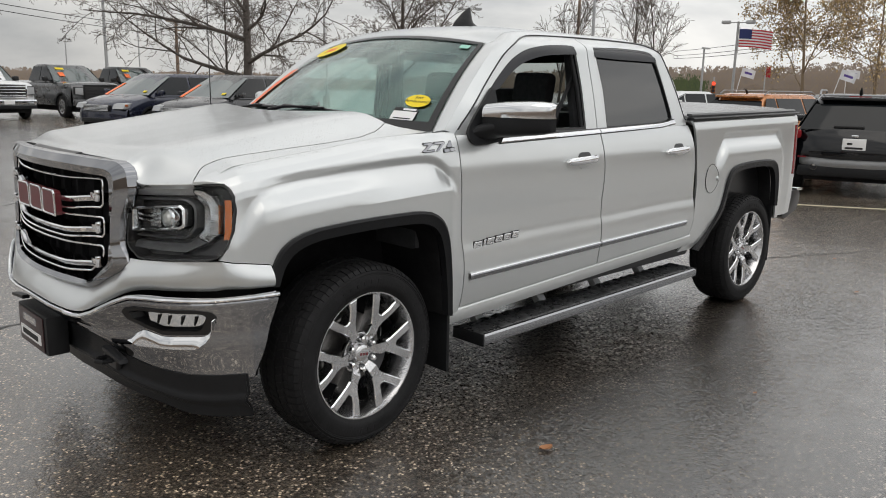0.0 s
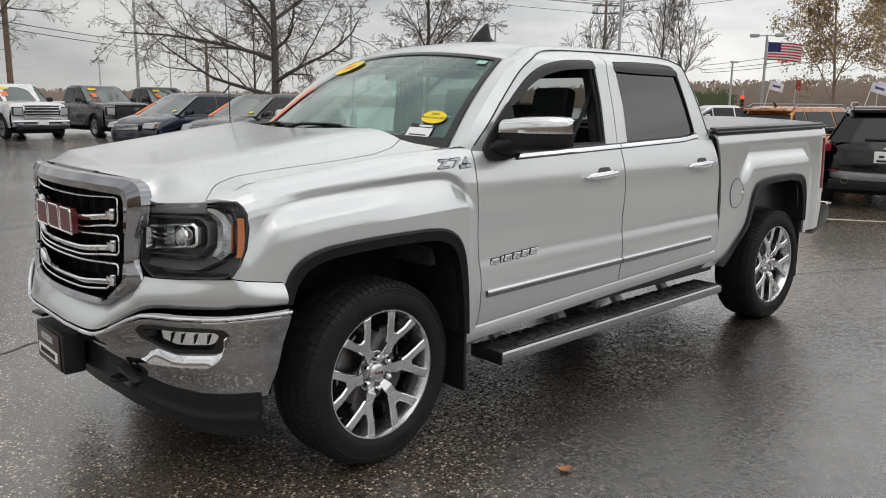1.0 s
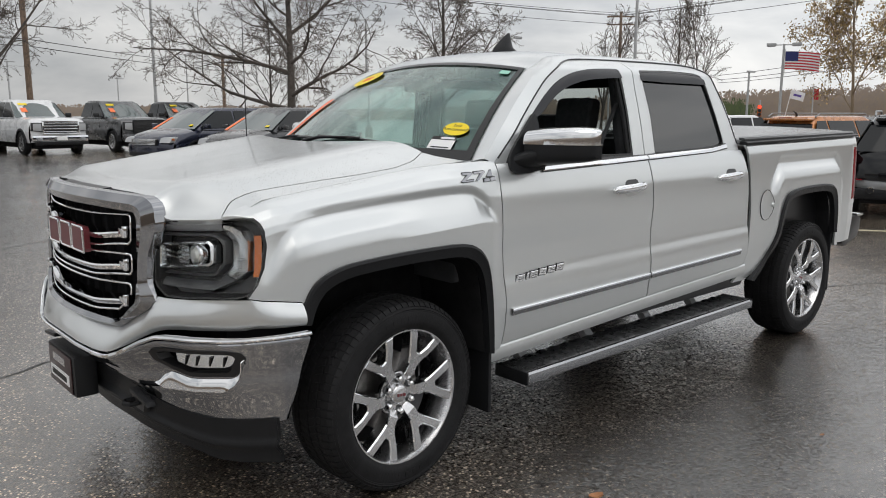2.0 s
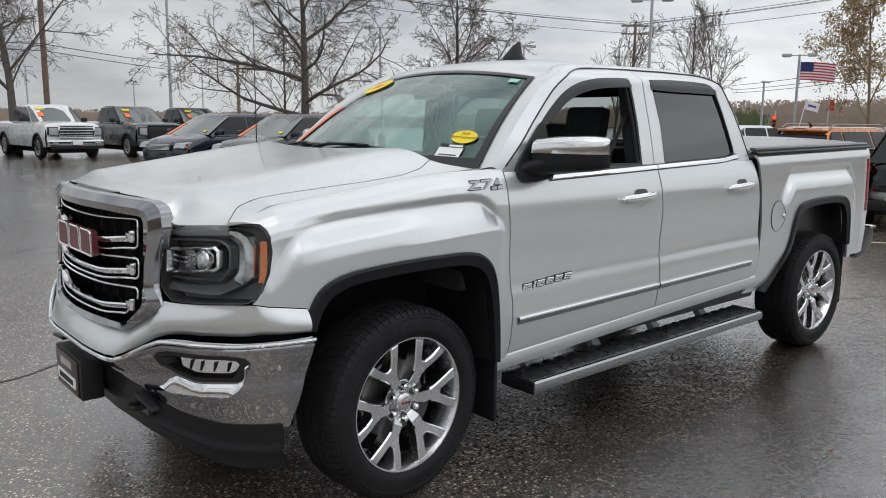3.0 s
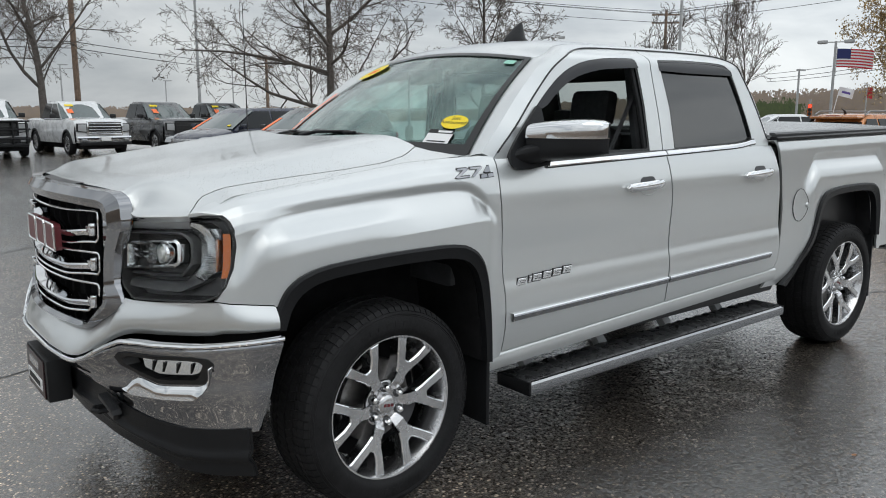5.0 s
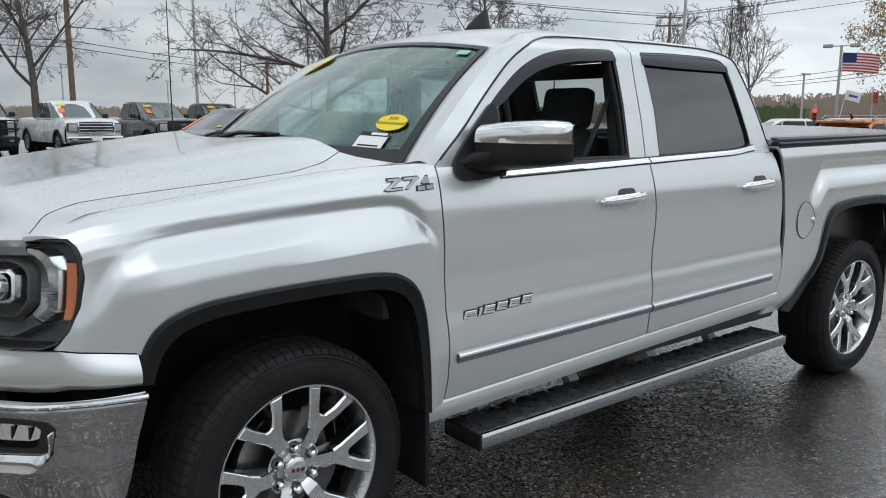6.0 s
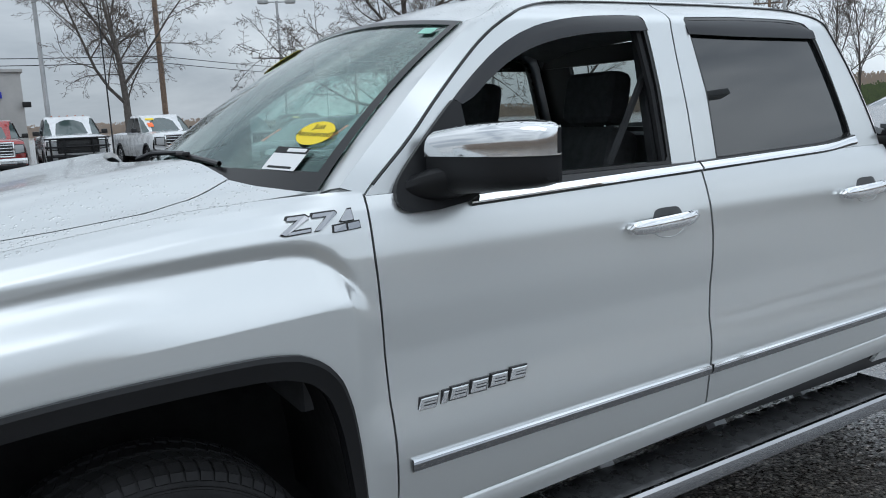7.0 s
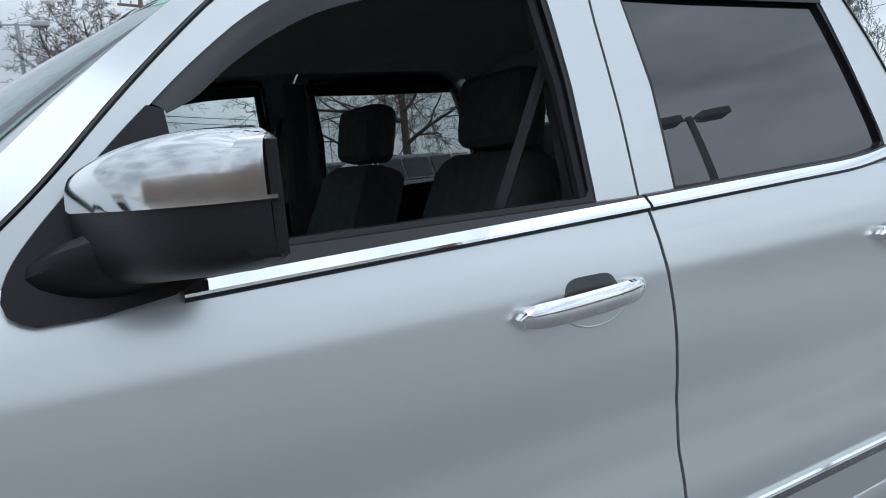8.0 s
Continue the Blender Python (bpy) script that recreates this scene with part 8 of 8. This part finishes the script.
# ---- far woods on the rise ----
def woods(name, label, mat, a0, a1, dist, heights, count, seed, size, pieces=46):
    rng = random.Random(seed)
    bm = bmesh.new()
    # dense wood behind the front trees
    n = int(radians(a1 - a0) * dist / 0.9)
    rows = []
    for i in range(n + 1):
        a = radians(a0 + (a1 - a0) * i / n)
        d = dist * 1.13
        top = ip(math.degrees(a), heights) * 1.13 * (0.62 + 0.16 * math.sin(i * 0.21) * math.sin(i * 0.047) + 0.12 * rng.random())
        rows.append([(d * math.cos(a), d * math.sin(a), top * k) for k in (0.0, 0.5, 1.0)])
    sheet(rows, bm=bm)
    for i in range(count):
        a = radians(a0 + (a1 - a0) * rng.random())
        d = dist * rng.uniform(0.88, 1.12)
        top = ip(math.degrees(a), heights) * d / dist * rng.uniform(0.55, 1.02)
        cx, cy = d * math.cos(a), d * math.sin(a)
        hw = size * rng.uniform(0.6, 1.3)
        across = Vector((-math.sin(a), math.cos(a), 0))
        c = Vector((cx, cy, 0))
        # a crown of small ragged flakes round a stem
        for k in range(pieces):
            u, v = rng.gauss(0, 0.5), rng.random()
            mid = c + across * hw * u * math.sqrt(max(0.05, 1 - (2 * v - 0.85) ** 2 * 0.8)) + Vector((0, 0, top * (0.12 + 0.80 * v)))
            r = hw * rng.uniform(0.04, 0.11)
            lean = rng.uniform(-0.5, 0.5)
            q = []
            for m in range(6):
                g = 2 * math.pi * m / 6 + lean
                e = r * rng.uniform(0.45, 1.15)
                q.append(mid + across * e * math.cos(g) * 0.8 + Vector((0, 0, e * math.sin(g) * 1.25)))
            bm.faces.new([bm.verts.new(p) for p in q])
    return tagged(part(name, bm, mat, smooth=False), label, "woods", kind="stuff")


def woods_material(name, colors):
    m = material(name, colors[0], 0.95)
    nt = m.node_tree
    g = nt.nodes.new("ShaderNodeNewGeometry")
    r = nt.nodes.new("ShaderNodeValToRGB")
    e = r.color_ramp.elements
    e[0].color, e[1].color = (*colors[0], 1), (*colors[-1], 1)
    for k, c in enumerate(colors[1:-1]):
        el = e.new((k + 1) / (len(colors) - 1))
        el.color = (*c, 1)
    nt.links.new(g.outputs["Random Per Island"], r.inputs["Fac"])
    nt.links.new(r.outputs["Color"], nt.nodes["Principled BSDF"].inputs["Base Color"])
    return m


# woods colours paled and greyed: distance haze put into them
WOODS = woods_material("autumn_woods", [(0.33, 0.275, 0.24), (0.345, 0.285, 0.24), (0.365, 0.295, 0.235), (0.34, 0.285, 0.25), (0.385, 0.305, 0.225)])
GREENS = woods_material("green_shrubs", [(0.07, 0.10, 0.05), (0.11, 0.14, 0.06), (0.09, 0.11, 0.06)])
H = [(-10, 9), (12, 10.5), (19, 9.8), (24, 8.6), (30, 8.2), (36, 7.0), (45, 4.5), (70, 4.0), (110, 4.5), (130, 5)]
woods("far_woods", "brown leafless woods along a low rise", WOODS, -10, 48, 230, H, 2600, 5, 3.0)
woods("far_woods", "low brown woods along the horizon", WOODS, 48, 135, 260, H, 1500, 6, 3.0)
woods("green_shrubs", "dark green shrubs before the woods", GREENS, 27.0, 31.5, 150, [(0, 4.4), (90, 4.4)], 60, 7, 2.0)
# unseen woods added behind the walk to darken reflections in doors and chrome
woods("far_woods", "unseen brown woods added to darken reflections", WOODS, 150, 350, 58, [(0, 5.6), (360, 5.6)], 1100, 8, 2.6)

# ---- dealership building ----
bld = thing("dealership_building", "pale grey flat-roofed showroom with blue sign and windows", "building", pose(-14.0, 54.0, 0))
WALL = material("grey_cladding", (0.42, 0.41, 0.40), 0.7, vary=0.08, scale=1.2, bump=0.05, bump_scale=30)
BLUE_SIGN = material("blue_sign", (0.03, 0.05, 0.42), 0.4)
bm = bmesh.new()
box(bm, (0, 6, 2.65), (34.4, 12, 5.3), 0.03)
part("wall", bm, WALL, bld)
bm = bmesh.new()
box(bm, (0, 6, 5.40), (34.7, 12.3, 0.20), 0.03)
part("parapet", bm, WALL, bld)
for x0, x1 in ((13.0, 15.6), (9.2, 12.4), (5.4, 8.6)):
    bm = bmesh.new()
    box(bm, (0.5 * (x0 + x1), -0.02, 1.85), (x1 - x0, 0.10, 2.7), 0.02)
    wd = part("window", bm, DARK_GLASS, bld)
    for x in np.linspace(x0, x1, 4):
        bm = bmesh.new()
        box(bm, (x, -0.08, 1.85), (0.08, 0.06, 2.7), 0.01)
        part("mullion", bm, GALV, wd)
    for z in (0.5, 2.3, 3.2):
        bm = bmesh.new()
        box(bm, (0.5 * (x0 + x1), -0.08, z), (x1 - x0, 0.06, 0.07), 0.01)
        part("transom", bm, GALV, wd)
sign = new("wall_sign")
sign.parent = bld
for k in range(5):
    bm = bmesh.new()
    x0 = 13.35 + 0.56 * k
    prism([(x0, 3.72), (x0 + 0.44, 3.72), (x0 + 0.44, 4.12), (x0, 4.12)], "y", -0.16, -0.02, 0.02, bm)
    part("sign_block", bm, BLUE_SIGN, sign)
bm = bmesh.new()
box(bm, (17.35, -0.1, 3.3), (0.5, 0.4, 0.35), 0.05)
part("wall_lamp", bm, SATIN, bld)
bush = thing("evergreen_bush", "low dark evergreen bush beside the showroom", "bush", pose(-3.4, 24.0, 0))
bm = bmesh.new()
rng = random.Random(4)
for _ in range(900):
    a, b, r = rng.uniform(0, 6.3), rng.uniform(0, 1.5), rng.uniform(0.6, 1.0)
    c = Vector((1.1 * r * math.cos(a) * math.cos(b), 0.9 * r * math.sin(a) * math.cos(b), 0.15 + 0.75 * r * math.sin(b)))
    m = Matrix.Translation(c) @ Euler((rng.uniform(0, 6.3), rng.uniform(0, 6.3), rng.uniform(0, 6.3))).to_matrix().to_4x4()
    bm.faces.new([bm.verts.new(m @ Vector(v)) for v in ((-0.08, 0, 0), (0, -0.035, 0.01), (0.08, 0, 0), (0, 0.035, 0.01))])
o = part("foliage", bm, GREENS, bush, smooth=False)
o["kind"] = "stuff"
bm = bmesh.new()
tube([(0, 0, 0), (0, 0, 0.6)], [0.06, 0.03], 6, bm)
part("stem", bm, BARK, bush)

# ---- markings, cracks, leaves on the asphalt ----
def strip(name, a, b, width, mat, label, z=0.004):
    a, b = Vector((*a, z)), Vector((*b, z))
    side = (b - a).cross(Vector((0, 0, 1))).normalized() * width / 2
    rows = [[a.lerp(b, t) - side, a.lerp(b, t) + side] for t in np.linspace(0, 1, 9)]
    return tagged(part(name, sheet(rows, out=(0, 0, 1)), mat), label, "marking", "bay lines", "structure")


strip("bay_line", (9.2, 0.9), (11.9, -3.6), 0.10, LINE, "worn pale bay line on wet asphalt")
strip("bay_line", (12.0, 5.6), (14.7, 1.1), 0.10, LINE, "worn pale bay line on wet asphalt")
CRACK = material("tar_crack", (0.012, 0.012, 0.012), 0.35)


def crack(pts, label="thin dark crack in the asphalt"):
    rng = random.Random(len(pts) + int(pts[0][0] * 10))
    q = []
    for x, y in spaced(pts, 40):
        q.append((x + rng.uniform(-0.03, 0.03), y + rng.uniform(-0.03, 0.03)))
    rows = []
    for i, (x, y) in enumerate(q):
        a, b = Vector((*q[max(0, i - 1)], 0)), Vector((*q[min(len(q) - 1, i + 1)], 0))
        s = (b - a).cross(Vector((0, 0, 1))).normalized() * rng.uniform(0.004, 0.012)
        rows.append([Vector((x, y, 0.003)) - s, Vector((x, y, 0.003)) + s])
    return tagged(part("asphalt_crack", sheet(rows, out=(0, 0, 1)), CRACK), label, "crack", "asphalt cracks", "structure")


crack([(-3.5, 0.9), (-1.2, 1.6), (1.5, 2.6)])
crack([(-6.0, 3.0), (-2.0, 5.2), (3.0, 8.5)])
crack([(-2.0, 9.0), (1.5, 10.0), (4.0, 12.0)])
crack([(5.2, -0.4), (7.4, -1.4), (9.0, -3.3)])
crack([(4.7, -1.9), (6.0, -2.4), (8.0, -4.4)])
crack([(6.5, 0.2), (8.2, -0.2), (11.0, -1.6)])
LEAF = material("fallen_leaf", (0.34, 0.15, 0.06), 0.6, vary=0.3, scale=30)
rng = random.Random(11)
for x, y, sc in ((0.55, -1.57, 1.0), (2.9, -2.5, 0.5), (4.6, -1.5, 0.6), (1.9, -1.9, 0.4), (5.8, -0.9, 0.6), (3.8, -2.0, 0.4), (6.6, -2.2, 0.6)):
    bm = bmesh.new()
    rows = [[(0.035 * u, 0.022 * v * (1 - u * u) ** 0.7, 0.006 + 0.008 * abs(v) + 0.006 * u * u) for v in np.linspace(-1, 1, 5)] for u in np.linspace(-0.98, 0.98, 9)]
    sheet(rows, bm=bm, out=(0, 0, 1), thick=0.0008)
    o = tagged(part("fallen_leaf", bm, LEAF), "small curled brown leaf on wet asphalt", "leaf", "fallen leaves")
    o.matrix_world = pose(x, y, 0.001, 0, 0, rng.uniform(0, 360)) @ Matrix.Scale(sc, 4)
